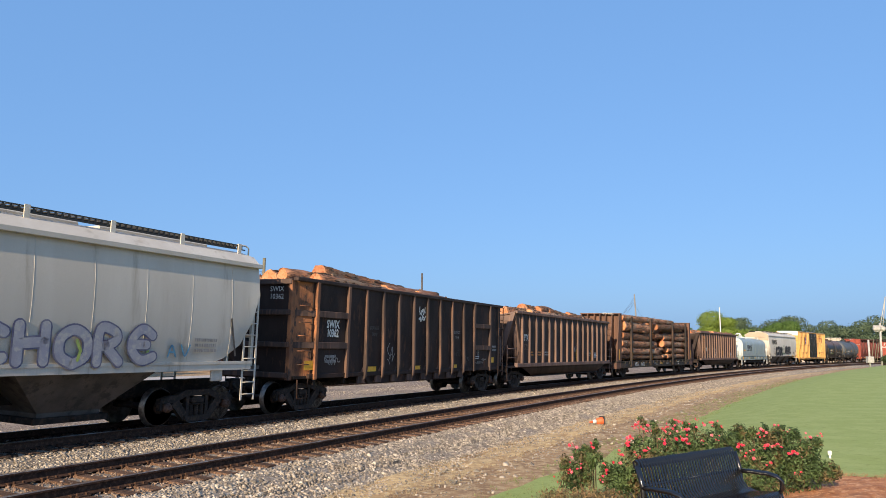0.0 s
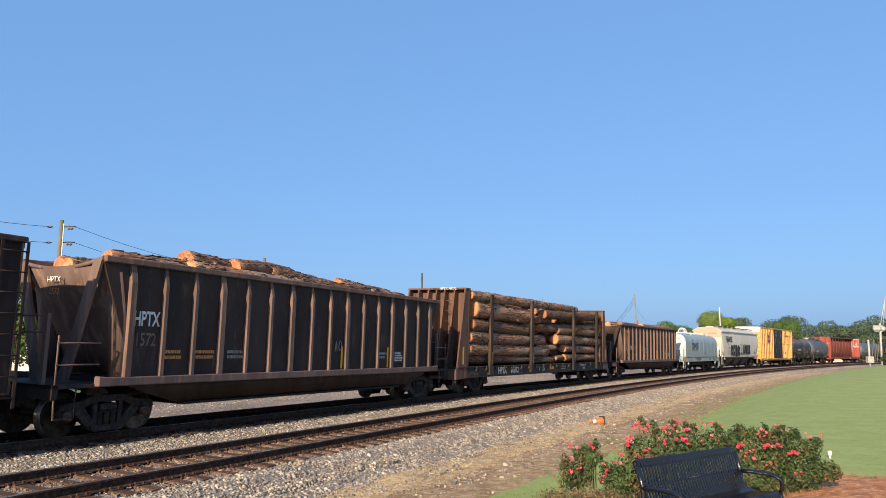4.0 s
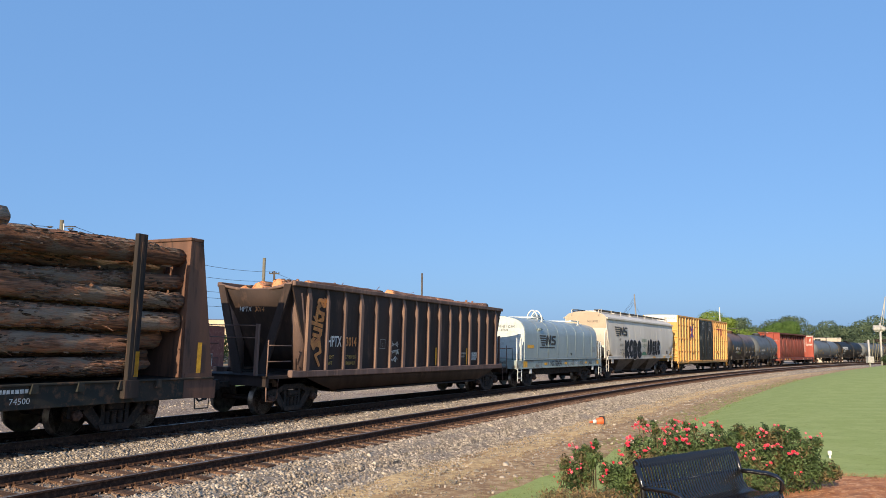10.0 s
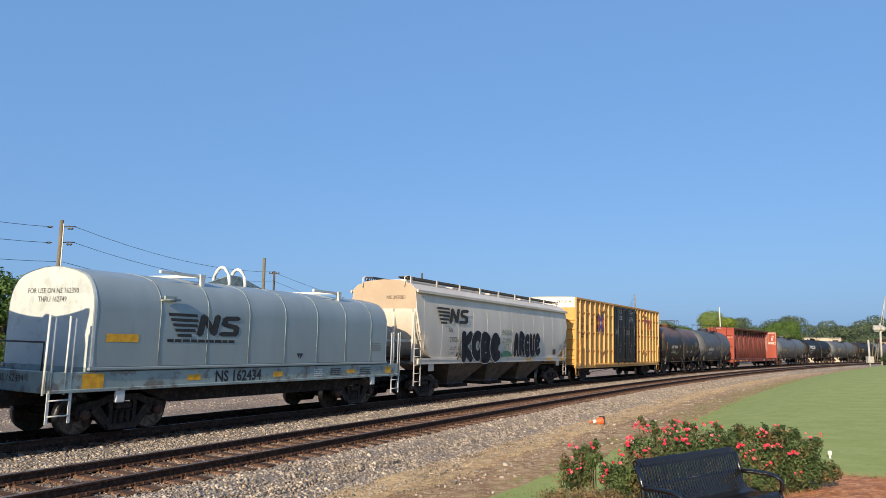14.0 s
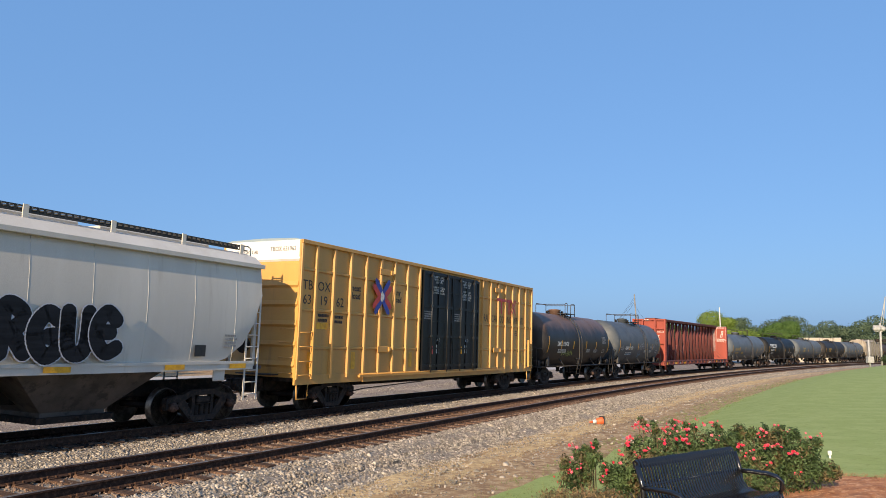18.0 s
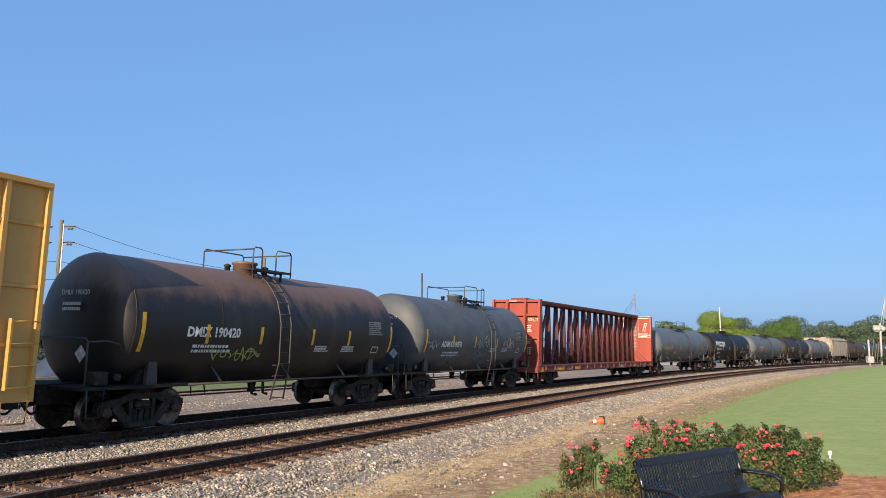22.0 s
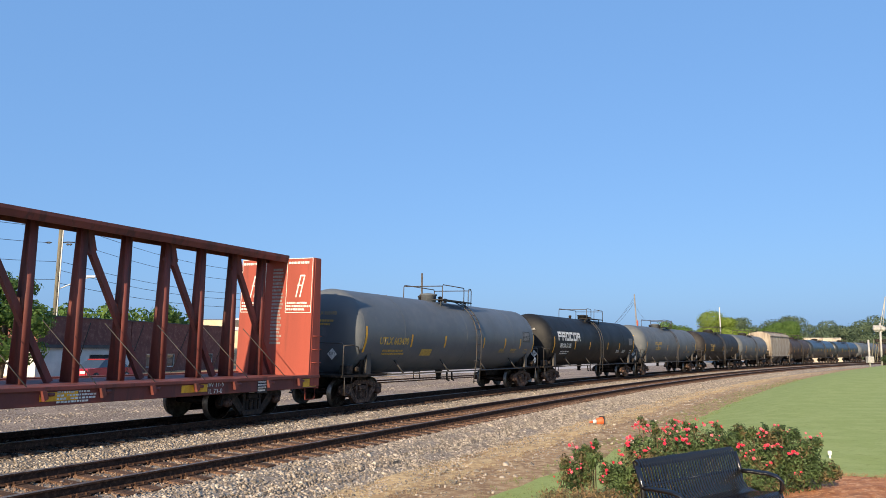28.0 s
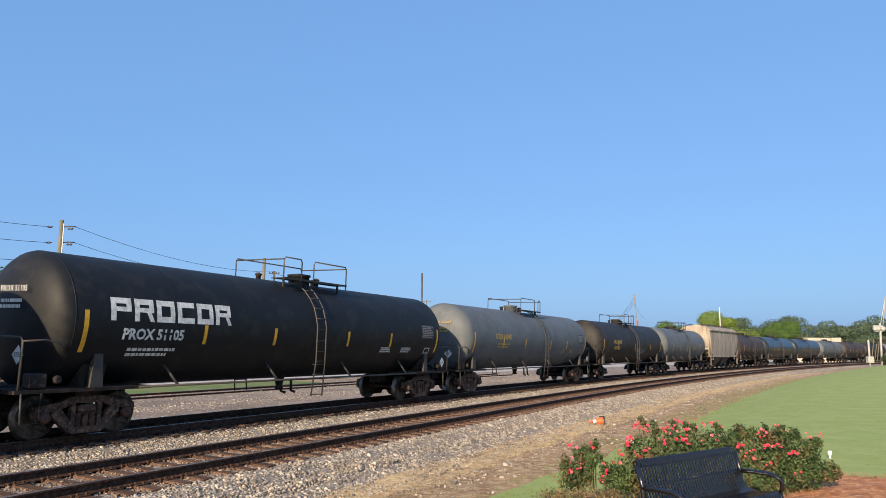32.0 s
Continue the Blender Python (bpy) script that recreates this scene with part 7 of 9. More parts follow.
# ---- the train, from its leading car backwards ----
def train():
    rng = random.Random(9)
    # grey hopper
    half = 8.45
    car = covered_hopper("weathered grey covered hopper car with faded graffiti", -23.5, half, 6.9, M_HOP, [-half + 0.9 + i * 1.36 for i in range(13)])
    tag(car, "chore", 2.95, 1.95, 4.3, 0.70, 1.56, 0.20, M_GRAF1, M_GRAF1B, rng, edge=0.07)
    for gx in (0.4, 1.2, 2.1):
        panel(car, stroke([(0, 0.2), (0.1, 0), (0.05, -0.2)], 0.07), M_GRAFG, side(2.6 + gx, 1.85, 1.592), "graffiti_splash")
    tag(car, "av", 5.75, 1.84, 0.8, 0.26, 1.56, 0.04, M_GRAFB, M_GRAFB, rng, edge=0.005)
    writing(car, rng, 0.8, 0.38, 3, M_GREY_L, side(6.6, 1.98, 1.575))
    panel(car, rect(-0.03, -0.5, 0.03, 0.5), M_HOP_LOW, pose(half - 0.95, -1.585, 2.2, 90, -12, 0), "rubbing_strip")
    gondola_box()
    chip_gondola(11.37, 1572, ((-5.5, -0.5, 3.90, 2.6, 0.27, 0), (-6.5, 0.1, 3.76, 1.8, 0.2, 0), (-3.6, -0.35, 4.12, 1.7, 0.30, -3), (-4.2, 0.4, 4.0, 2.4, 0.26, -5), (-1.6, -0.45, 4.14, 2.8, 0.27, -3), (0.2, -0.7, 4.0, 3.4, 0.22, 2), (1.8, -0.3, 4.04, 3.6, 0.2, 1), (3.6, -0.6, 4.0, 3.4, 0.2, 1), (4.4, 0.3, 3.95, 3.0, 0.2, 2), (0.8, 0.5, 4.08, 4, 0.22, 0), (-2.6, -0.98, 3.88, 4.4, 0.22, 0), (1.6, -1.0, 3.88, 4.5, 0.2, 0), (4.6, -0.95, 3.88, 2.6, 0.18, 0), (-5, 0.9, 3.8, 4, 0.24, 0), (-1, 0.05, 3.7, 6, 0.35, 0), (4, 0.3, 3.65, 5, 0.3, 0)))
    bulkhead_flat()
    chip_gondola(53.2, 3014, ((-6.0, -0.30, 3.80, 1.8, 0.25, 0), (-6.3, 0.30, 3.68, 1.8, 0.22, 0), (-6.4, 0.8, 3.62, 1.8, 0.2, 0), (-4.2, -0.9, 3.86, 4.6, 0.18, -1), (0.4, -0.95, 3.88, 4.8, 0.18, 0), (4.6, -0.9, 3.92, 4.4, 0.17, 0), (-3.0, -0.4, 3.92, 5.0, 0.18, 0), (2.0, -0.45, 3.95, 5.2, 0.18, -1), (5.2, -0.3, 3.98, 3.2, 0.16, 0), (-4, 0.3, 3.85, 4.4, 0.2, 0), (0, 0.3, 3.9, 5.4, 0.2, 0), (4.6, 0.4, 3.9, 4, 0.2, 0), (-4.0, 0.95, 3.8, 5, 0.2, 0), (2.5, 0.95, 3.8, 6, 0.2, 0), (0, 0.0, 3.7, 6, 0.2, 0)), True)
    coil_car()
    # light grey hopper with black graffiti
    half = 8.6
    car = covered_hopper("light grey covered hopper car with bold black graffiti and cream end", 86.3, half, 7.15, M_HOP_L, [-half + 0.6 + i * 1.42 for i in range(13)], tint_end=M_CREAMEND)
    rail_mark(car, -5.65, 3.32, 1.60, 1.45, M_BLACK_L)
    letters("NS", 0.28, M_BLACK_L, car, side(-5.9, 2.72, 1.59), "car_mark")
    letters("297051", 0.28, M_BLACK_L, car, side(-5.55, 2.34, 1.592), "car_number")
    letters("NS 297051", 0.2, M_BLACK_L, car, front(-half - 0.025, 3.9, -0.6), "car_number")
    tag(car, "kobe", -2.95, 2.06, 3.75, 0.92, 1.585, 0.44, M_GRAFK, M_GRAFW, rng, edge=0.07, rest=1.0)
    tag(car, "argue", 2.38, 2.2, 3.35, 0.86, 1.585, 0.34, M_GRAFK, M_GRAFW, rng, edge=0.05, rest=1.0)
    letters("LD LMT 222300", 0.2, M_BLACK_L, car, side(-5.35, 1.98, 1.575), "load_limit", 0.85)
    letters("LT WT", 0.2, M_BLACK_L, car, side(-5.75, 1.76, 1.57), "load_limit", 0.85)
    scrawl(car, -4.95, 1.70, 0.8, 0.34, 1.57, 0.04, M_BLACK_L, 12)
    letters("ENDLESS", 0.34, M_GRAFGR, car, side(-0.16, 2.74, 1.60), "graffiti_words", 0.85)
    letters("ZUMMER", 0.34, M_GRAFGR, car, side(-0.1, 2.36, 1.605), "graffiti_words", 0.8)
    panel(car, [[(0.62 * math.cos(a), 0.28 * math.sin(a)) for a in np.linspace(0, math.pi, 12)]], M_GRAFGR, side(-0.18, 1.62, 1.60), "graffiti_hill")
    panel(car, stroke([(0.24 * math.cos(a), 0.24 * math.sin(a)) for a in np.linspace(0, 6.28, 14)], 0.035), M_GRAFGR, side(-0.15, 1.98, 1.606), "graffiti_sun")
    for x in (half - 5.9, half - 2.9, half - 0.8):
        panel(car, rect(-0.3, -0.06, 0.3, 0.06), M_YELLOW, side(x, 1.46, 1.575), "yellow_plate")
    writing(car, rng, 0.5, 0.36, 4, M_GREY_L, side(half - 1.1, 2.1, 1.595))
    panel(car, rect(-0.18, -0.14, 0.18, 0.14), M_BLACK_L, side(half - 2.15, 1.85, 1.58), "data_panel")
    boxcar()
    P_DMIX = mat("black_tank_brown_top", (0.011, 0.0115, 0.014), (0.019, 0.0175, 0.018), (0.045, 0.036, 0.031), rough=0.5, scale=0.6, stretch=(1, 1, 0.5), bump=0.03, cut=(0.52, 0.72), scale3=0.7, dust=((0.14, 0.085, 0.062), 2.85, 3.75), spec=0.4)
    P_ADMX = mat("blue_grey_tank", (0.078, 0.089, 0.102), (0.066, 0.077, 0.089), (0.092, 0.098, 0.106), rough=0.5, spec=0.3, scale=0.6, bump=0.03)
    P_UTLX = mat("slate_grey_tank", (0.100, 0.115, 0.132), (0.090, 0.104, 0.120), (0.112, 0.122, 0.135), rough=0.48, spec=0.3, scale=0.6, bump=0.02)
    P_BLACK = mat("satin_black_tank", (0.0085, 0.0095, 0.0115), (0.0105, 0.0115, 0.0135), (0.017, 0.0175, 0.0185), rough=0.55, scale=0.7, bump=0.02, spec=0.22)
    P_LIGHT = mat("light_grey_tank", (0.100, 0.113, 0.125), (0.088, 0.100, 0.111), (0.115, 0.124, 0.132), rough=0.55, spec=0.25, scale=0.7, bump=0.02)
    P_DARK = mat("brown_black_tank", (0.018, 0.017, 0.018), (0.023, 0.021, 0.021), (0.034, 0.030, 0.029), rough=0.55, spec=0.2, scale=0.7, bump=0.03)
    P_GLOSS = mat("glossy_blue_black_tank", (0.016, 0.022, 0.030), (0.02, 0.027, 0.035), rough=0.32, scale=0.7, bump=0.0, rvar=0.05, spec=0.35)
    P_BROWN = mat("dull_brown_tank", (0.048, 0.037, 0.034), (0.036, 0.029, 0.028), (0.075, 0.055, 0.047), rough=0.6, spec=0.25, scale=0.7, bump=0.03)
    tank_car("black tank car with rust-brown dusty top", 123.1, 5.95, 4.62, P_DMIX, marks="DMIX 190420", marks_x=-3.0, marks_z=2.30, marks_size=0.33, seed=8, ladder_x=-0.43, plat=(-1.1, 0.55), man=-0.4, bars_at=(-5.2, -3.23, -1.26, 1.02, 2.9, 5.45), end_marks="DMIX 190420", r=1.61, zc=2.50)
    scrawl(CARS[-1][0], -2.05, 1.72, 1.9, 0.42, 1.61, 0.035, M_GRAFG, 2, (1.61, 2.50))
    tank_car("blue-grey tank car with faint white graffiti", 136.2, 5.75, 4.52, P_ADMX, marks="ADMX 19070", marks_x=-2.8, marks_z=2.13, marks_size=0.33, seed=9, ladder_x=1.0, plat=(-0.6, 1.45), man=0.3, bars_at=(-4.95, -2.7, -0.6, 1.7, 3.2, 5.3), end_marks="ADMX 19070", r=1.60, zc=2.50)
    scrawl(CARS[-1][0], -4.35, 2.12, 1.0, 0.42, 1.60, 0.05, M_SCRAWL, 3, (1.60, 2.50))
    scrawl(CARS[-1][0], 0.25, 2.22, 1.15, 0.50, 1.60, 0.06, M_SCRAWL, 5, (1.60, 2.50))
    scrawl(CARS[-1][0], 3.05, 2.12, 1.25, 0.55, 1.60, 0.06, M_SCRAWL, 6, (1.60, 2.50))
    scrawl(CARS[-1][0], 0.0, 1.62, 0.7, 0.4, 1.60, 0.05, M_GRAFB, 8, (1.60, 2.50))
    scrawl(CARS[-1][0], -2.6, 1.68, 1.3, 0.2, 1.60, 0.03, M_GRAFB, 9, (1.60, 2.50))
    centre_beam()
    tank_car("long slate-grey tank car with yellow reflector bars", 177.1, 8.35, 7.25, P_UTLX, marks="UTLX 663490", marks_x=-5.85, marks_z=2.2, marks_size=0.36, ink=M_YEL_L, bars_at=(-7.7, -4.65, -1.98, 1.75, 4.16, 6.07, 7.84), seed=10, ladder_x=0.92, plat=(-1.4, 1.35), man=-0.9, end_marks="UTLX 663490", rusty=True)
    panel(CARS[-1][0], rect(-0.42, -0.14, 0.42, 0.14, cut=2), M_YEL_L, side(-3.35, 1.78, 1.50), "yellow_plate", (1.50, 2.48))
    car = tank_car("long satin-black tank car with white block lettering", 195.95, 8.6, 7.3, P_BLACK, marks="PROX 51105", marks_x=-6.0, marks_z=2.2, marks_size=0.34, bars_at=(-7.8, -4.44, -1.81, 1.77, 4.4, 7.87), seed=11, ladder_x=0.14, plat=(-1.0, 2.2), man=0.9, end_marks="PROX 51105", rusty=True)
    block_name(car, -5.37, 2.76, 1.50, 2.48, 0.52, 3.7)
    tank_car("light grey tank car with faded yellow marks", 215.0, 8.4, 7.3, P_LIGHT, marks="UTLX 663487", marks_x=-4.5, marks_z=2.55, ink=M_YEL_L, bars_at=(-7.6, -4.5, -1.8, 1.8, 4.4, 7.7), seed=12, ladder_x=0.9, plat=(-1.3, 1.4), man=-0.5, end_marks="UTLX 663487", spins=True, rusty=True)
    tank_car("brown-black tank car with pale graffiti", 233.6, 7.7, 6.6, P_DARK, marks="UTLX 66698", marks_x=-4.2, marks_z=2.55, ink=M_YEL_L, bars_at=(-7, -4, 0, 4, 7), seed=13, far=True, spins=False)
    scrawl(CARS[-1][0], 1.4, 1.95, 2.6, 0.55, 1.50, 0.06, M_GREY_L, 4, (1.50, 2.48))
    tank_car("plain light grey tank car", 249.2, 7.0, 5.9, P_LIGHT, seed=14, far=True, spins=False)
    covered_hopper("short weathered tan covered hopper car", 263.6, 5.9, 4.6, M_TAN, [], far=True, spins=False)
    tank_car("dark brown tank car", 277.6, 6.6, 5.5, P_BROWN, seed=16, far=True, spins=False)
    tank_car("glossy blue-black tank car", 294.0, 8.4, 7.3, P_GLOSS, seed=17, far=True, spins=False)
    tank_car("glossy black tank car", 312.6, 8.4, 7.3, P_GLOSS, seed=18, far=True, spins=False)
    tank_car("plain grey tank car, far back", 330.6, 7.7, 6.6, P_LIGHT, seed=19, far=True, spins=False)
    tank_car("dark brown tank car", 348.2, 7.7, 6.6, P_BROWN, seed=20, far=True, spins=False)
    tank_car("dark brown tank car", 366.0, 7.7, 6.6, P_DARK, seed=21, far=True, spins=False)
    tank_car("plain grey tank car, far back", 383.8, 7.7, 6.6, P_LIGHT, seed=22, far=True, spins=False)


def car_pose(s, offset):
    """Where a car stands whose middle is s metres along the line: both trucks on the rails."""
    x0, y0, _ = on_line(s - offset)
    x1, y1, _ = on_line(s + offset)
    return pose((x0 + x1) / 2, (y0 + y1) / 2, 0, math.degrees(CANT), 0, math.degrees(math.atan2(y1 - y0, x1 - x0)))


def motions():
    """The train rolls by; the wheels turn with it."""
    times = [0.5 * i for i in range(65)]
    ways = []
    for car, s, offset in CARS:
        rows = [(t, car_pose(s - gone(t), offset)) for t in times]
        ways.append(rows)
        walk(car, rows)
    for ob, i, m in LOADS:
        walk(ob, [(t, p @ m) for t, p in ways[i]])
    for ob, rows in MOVERS:
        walk(ob, rows)
    spin = [i / 15 for i in range(481)]
    for ws, x in WHEELS:
        walk(ws, [(t, pose(x, 0, WHEEL_R, 0, -math.degrees(gone(t) / WHEEL_R), 0)) for t in spin])


# ---- plants ----
def leaf_mat(name, a, b, c=None, island=0.45):
    m = mat(name, a, b, c, rough=0.65, scale=1.5, island=island, bump=0, spec=0.3)
    bs = m.node_tree.nodes["Principled BSDF"]
    nt = m.node_tree
    thin = nt.nodes.new("ShaderNodeBsdfTranslucent")
    both = nt.nodes.new("ShaderNodeMixShader")
    both.inputs[0].default_value = 0.4
    nt.links.new(bs.inputs["Base Color"].links[0].from_socket, thin.inputs["Color"])
    nt.links.new(bs.outputs[0], both.inputs[1])
    nt.links.new(thin.outputs[0], both.inputs[2])
    nt.links.new(both.outputs[0], nt.nodes["Material Output"].inputs["Surface"])
    return m


M_ROSELEAF = leaf_mat("rose_leaf", (0.058, 0.102, 0.040), (0.095, 0.145, 0.052), (0.20, 0.145, 0.070), 0.6)
M_ROSE = mat("rose_petal", (0.66, 0.030, 0.075), (0.74, 0.09, 0.14), (0.52, 0.015, 0.035), rough=0.55, scale=6, island=0.25, bump=0)
M_ROSEPINK = mat("faded_rose_petal", (0.72, 0.12, 0.17), (0.70, 0.19, 0.22), rough=0.6, scale=6, island=0.2, bump=0)
M_ROSESTEM = mat("rose_stem", (0.10, 0.10, 0.045), (0.14, 0.085, 0.05), rough=0.8)
M_BOX = leaf_mat("dry_hedge_leaf", (0.30, 0.20, 0.10), (0.20, 0.155, 0.07), (0.38, 0.25, 0.13))
M_BARKT = mat("tree_bark", (0.13, 0.10, 0.075), (0.09, 0.07, 0.055), rough=0.95, scale=3, bump=0.6)
M_LEAF_LIME = leaf_mat("lime_green_leaf", (0.20, 0.28, 0.050), (0.17, 0.25, 0.042), (0.24, 0.31, 0.065), 0.25)
M_LEAF_MID = leaf_mat("fresh_green_leaf", (0.105, 0.185, 0.042), (0.082, 0.152, 0.036), (0.135, 0.21, 0.052), 0.3)
M_LEAF_DARK = leaf_mat("dark_green_leaf", (0.05, 0.085, 0.03), (0.035, 0.06, 0.025), (0.07, 0.11, 0.04))
# greyer, bluer green: distance haze is mixed into the leaf colour
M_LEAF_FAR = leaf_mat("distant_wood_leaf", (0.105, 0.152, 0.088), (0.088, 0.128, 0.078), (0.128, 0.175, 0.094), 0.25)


def leaf_cloud(name, blobs, n, size, material, seed, parent=None, label="", fold=0.25, inner=0.55, long=1.0, scatter_n=0.5):
    """Many small leaves over and in a set of ellipsoids (centre, radii), each leaf two triangles bent along the middle."""
    rng = np.random.default_rng(seed)
    c = np.array([b[0] for b in blobs], float)
    r = np.array([b[1] for b in blobs], float)
    wgt = r.prod(1) ** (2 / 3)
    pick = rng.choice(len(blobs), n, p=wgt / wgt.sum())
    d = rng.normal(size=(n, 3))
    d /= np.linalg.norm(d, axis=1)[:, None]
    rad = (inner + (1 - inner) * rng.random(n) ** 0.6)[:, None] * (1 + 0.10 * rng.normal(size=(n, 1)))
    p = c[pick] + d * r[pick] * rad
    nrm = d + rng.normal(size=(n, 3)) * scatter_n
    nrm /= np.linalg.norm(nrm, axis=1)[:, None]
    u = np.cross(nrm, rng.normal(size=(n, 3)))
    u /= np.linalg.norm(u, axis=1)[:, None]
    w = np.cross(nrm, u)
    s = size * rng.uniform(0.6, 1.35, (n, 1))
    v = np.stack([p - u * s * long, p + w * s * 0.5 + nrm * s * fold, p + u * s * long, p - w * s * 0.5 + nrm * s * fold], 1).reshape(-1, 3)
    i = np.arange(n)[:, None] * 4
    f = np.concatenate([i + [0, 1, 2], i + [0, 2, 3]], 1).reshape(-1, 3)
    me = bpy.data.meshes.new(name)
    me.vertices.add(len(v))
    me.vertices.foreach_set("co", v.reshape(-1))
    me.loops.add(f.size)
    me.loops.foreach_set("vertex_index", f.reshape(-1).astype(np.int32))
    me.polygons.add(len(f))
    me.polygons.foreach_set("loop_start", np.arange(0, f.size, 3, dtype=np.int32))
    me.polygons.foreach_set("loop_total", np.full(len(f), 3, dtype=np.int32))
    me.update(calc_edges=True)
    me.materials.append(material)
    ob = new(name, me)
    if parent:
        ob.parent = parent
    return tagged(ob, label)


def tree(x, y, base, h, w, material, seed, label, n=5200, leaf=0.30, trunk=0.28, low=0.22):
    rng = random.Random(seed)
    t = thing("tree", label, "tree", at=pose(x, y, base))
    bm = tube(B(), [(0, 0, -0.3), (0.03 * w, 0, h * 0.2), (0.0, 0.04 * w, h * 0.45), (0.05, 0, h * 0.8)], trunk * h / 10, 8)
    blobs = []
    for k in range(16):
        a = k * 2.4 + rng.uniform(-0.4, 0.4)
        u = rng.uniform(low, 0.92)
        reach = w * 0.5 * rng.uniform(0.45, 0.85) * math.sqrt(max(0.1, 1 - ((u - 0.45) / 0.62) ** 2))
        e = (reach * math.cos(a), reach * math.sin(a), h * (u + 0.03))
        limb = tube(B(), [(0.02 * w, 0, h * max(0.15, u - 0.22)), (e[0] * 0.5, e[1] * 0.5, h * (u - 0.06)), e], 0.06 * h / 10, 5)
        part("limb", limb, M_BARKT, t)
        q = w * rng.uniform(0.17, 0.27)
        blobs.append((e, (q, q, q * rng.uniform(0.6, 0.85))))
    blobs.append(((0, 0, h * 0.88), (w * 0.2, w * 0.2, h * 0.12)))
    part("trunk", bm, M_BARKT, t)
    leaf_cloud("crown", blobs, n, leaf, material, seed, t, fold=0.1, inner=0.75, scatter_n=0.28)
    return t


def woods(name, label, spots, material, n, leaf, seed):
    """Far trees joined into one: uneven crowns side by side."""
    rng = random.Random(seed)
    blobs = []
    for x, y, h, w in spots:
        for k in range(7):
            a = rng.uniform(0, 6.28)
            u = rng.uniform(0.15, 0.95)
            e = (x + w * 0.4 * math.cos(a) * math.sqrt(1 - u * u * 0.8), y + w * 0.4 * math.sin(a), h * u)
            q = w * rng.uniform(0.16, 0.30)
            blobs.append((e, (q, q, q * 0.75)))
    ob = leaf_cloud(name, blobs, n, leaf, material, seed, inner=0.82, fold=0.1, scatter_n=0.28)
    return tagged(ob, label, "woods", kind="stuff")


def rose_bush(label, blobs, n, blooms, seed, ground):
    rng = random.Random(seed)
    c = blobs[0][0]
    t = thing("rose_bush", label, "rose bush", "rose bushes behind the bench")
    # shoots that break the outline
    for b in list(blobs):
        for k in range(6):
            a, u = rng.uniform(0, 6.28), rng.uniform(0.1, 0.9)
            e = (b[0][0] + b[1][0] * math.cos(a) * 0.95, b[0][1] + b[1][1] * math.sin(a) * 0.95, b[0][2] + b[1][2] * u)
            q = rng.uniform(0.04, 0.09)
            blobs.append((e, (q, q, q * 1.2)))
    for k in range(9):      # long canes that arch out of the bush, leafy at the tip
        b = rng.choice(blobs[:3])
        a = rng.uniform(0, 6.28)
        foot = Vector((b[0][0] + 0.5 * b[1][0] * math.cos(a), b[0][1] + 0.4 * b[1][1] * math.sin(a), b[0][2] + 0.6 * b[1][2]))
        tip = foot + Vector((rng.uniform(-0.16, 0.16), rng.uniform(-0.1, 0.1), b[1][2] * rng.uniform(0.45, 0.8)))
        part("cane", tube(B(), [foot, foot.lerp(tip, 0.6) + Vector((0.02, 0, 0.02)), tip], 0.004, 4), M_ROSESTEM, t)
        for u in (0.55, 0.8, 1.0):
            q = foot.lerp(tip, u)
            blobs.append(((q.x, q.y, q.z), (0.045, 0.045, 0.035)))
    for k in range(24):
        bm = B()
        b = rng.choice(blobs)
        e = [b[0][i] + rng.uniform(-0.7, 0.7) * b[1][i] for i in range(3)]
        root = (b[0][0] + rng.uniform(-0.1, 0.1), b[0][1] + rng.uniform(-0.1, 0.1), ground - 0.05)
        tube(bm, [root, (root[0] * 0.5 + e[0] * 0.5, root[1] * 0.5 + e[1] * 0.5, (root[2] + e[2]) / 2), e], 0.006, 4)
        part("stem", bm, M_ROSESTEM, t)
    leaf_cloud("foliage", blobs, int(n * 1.05), 0.019, M_ROSELEAF, seed, t, inner=0.3, long=1.3)
    spots = []
    for x, y, z, k in blooms:
        for _ in range(k + 1):
            d = Vector((rng.gauss(0, 0.6), rng.gauss(-0.7, 0.5), abs(rng.gauss(0.6, 0.5)))).normalized()
            spots.append(([x + rng.gauss(0, 0.035), y + rng.gauss(0, 0.04), z + rng.gauss(0, 0.024)], d))
    for p, d in spots:
        bm = B()
        r0 = rng.uniform(0.013, 0.027)
        for ring, (npet, tilt, rr) in enumerate(((5, 0.35, 1.0), (5, 0.8, 0.8), (3, 1.25, 0.5))):
            for j in range(npet):
                a = 2 * math.pi * (j + 0.4 * ring) / npet + rng.uniform(-0.3, 0.3)
                out = Vector((math.cos(a), math.sin(a), 0))
                up = Vector((0, 0, 1))
                side_v = Vector((-math.sin(a), math.cos(a), 0))
                tip = out * math.cos(tilt) * r0 * rr + up * math.sin(tilt) * r0 * rr
                midp = tip * 0.6
                v = [bm.verts.new(q) for q in ((0, 0, 0), midp + side_v * r0 * 0.45, tip, midp - side_v * r0 * 0.45)]
                bm.faces.new(v)
        q = d.to_track_quat("Z", "Y").to_matrix().to_4x4()
        bm.transform(Matrix.Translation(p) @ q)
        part("bloom", bm, M_ROSEPINK if rng.random() < 0.3 else M_ROSE, t)
    return t


# ---- bench ----
M_BENCH = mat("black_bench_coating", (0.005, 0.005, 0.0065), (0.008, 0.008, 0.010), rough=0.2, scale=4, bump=0.05, rvar=0.06, spec=0.8)


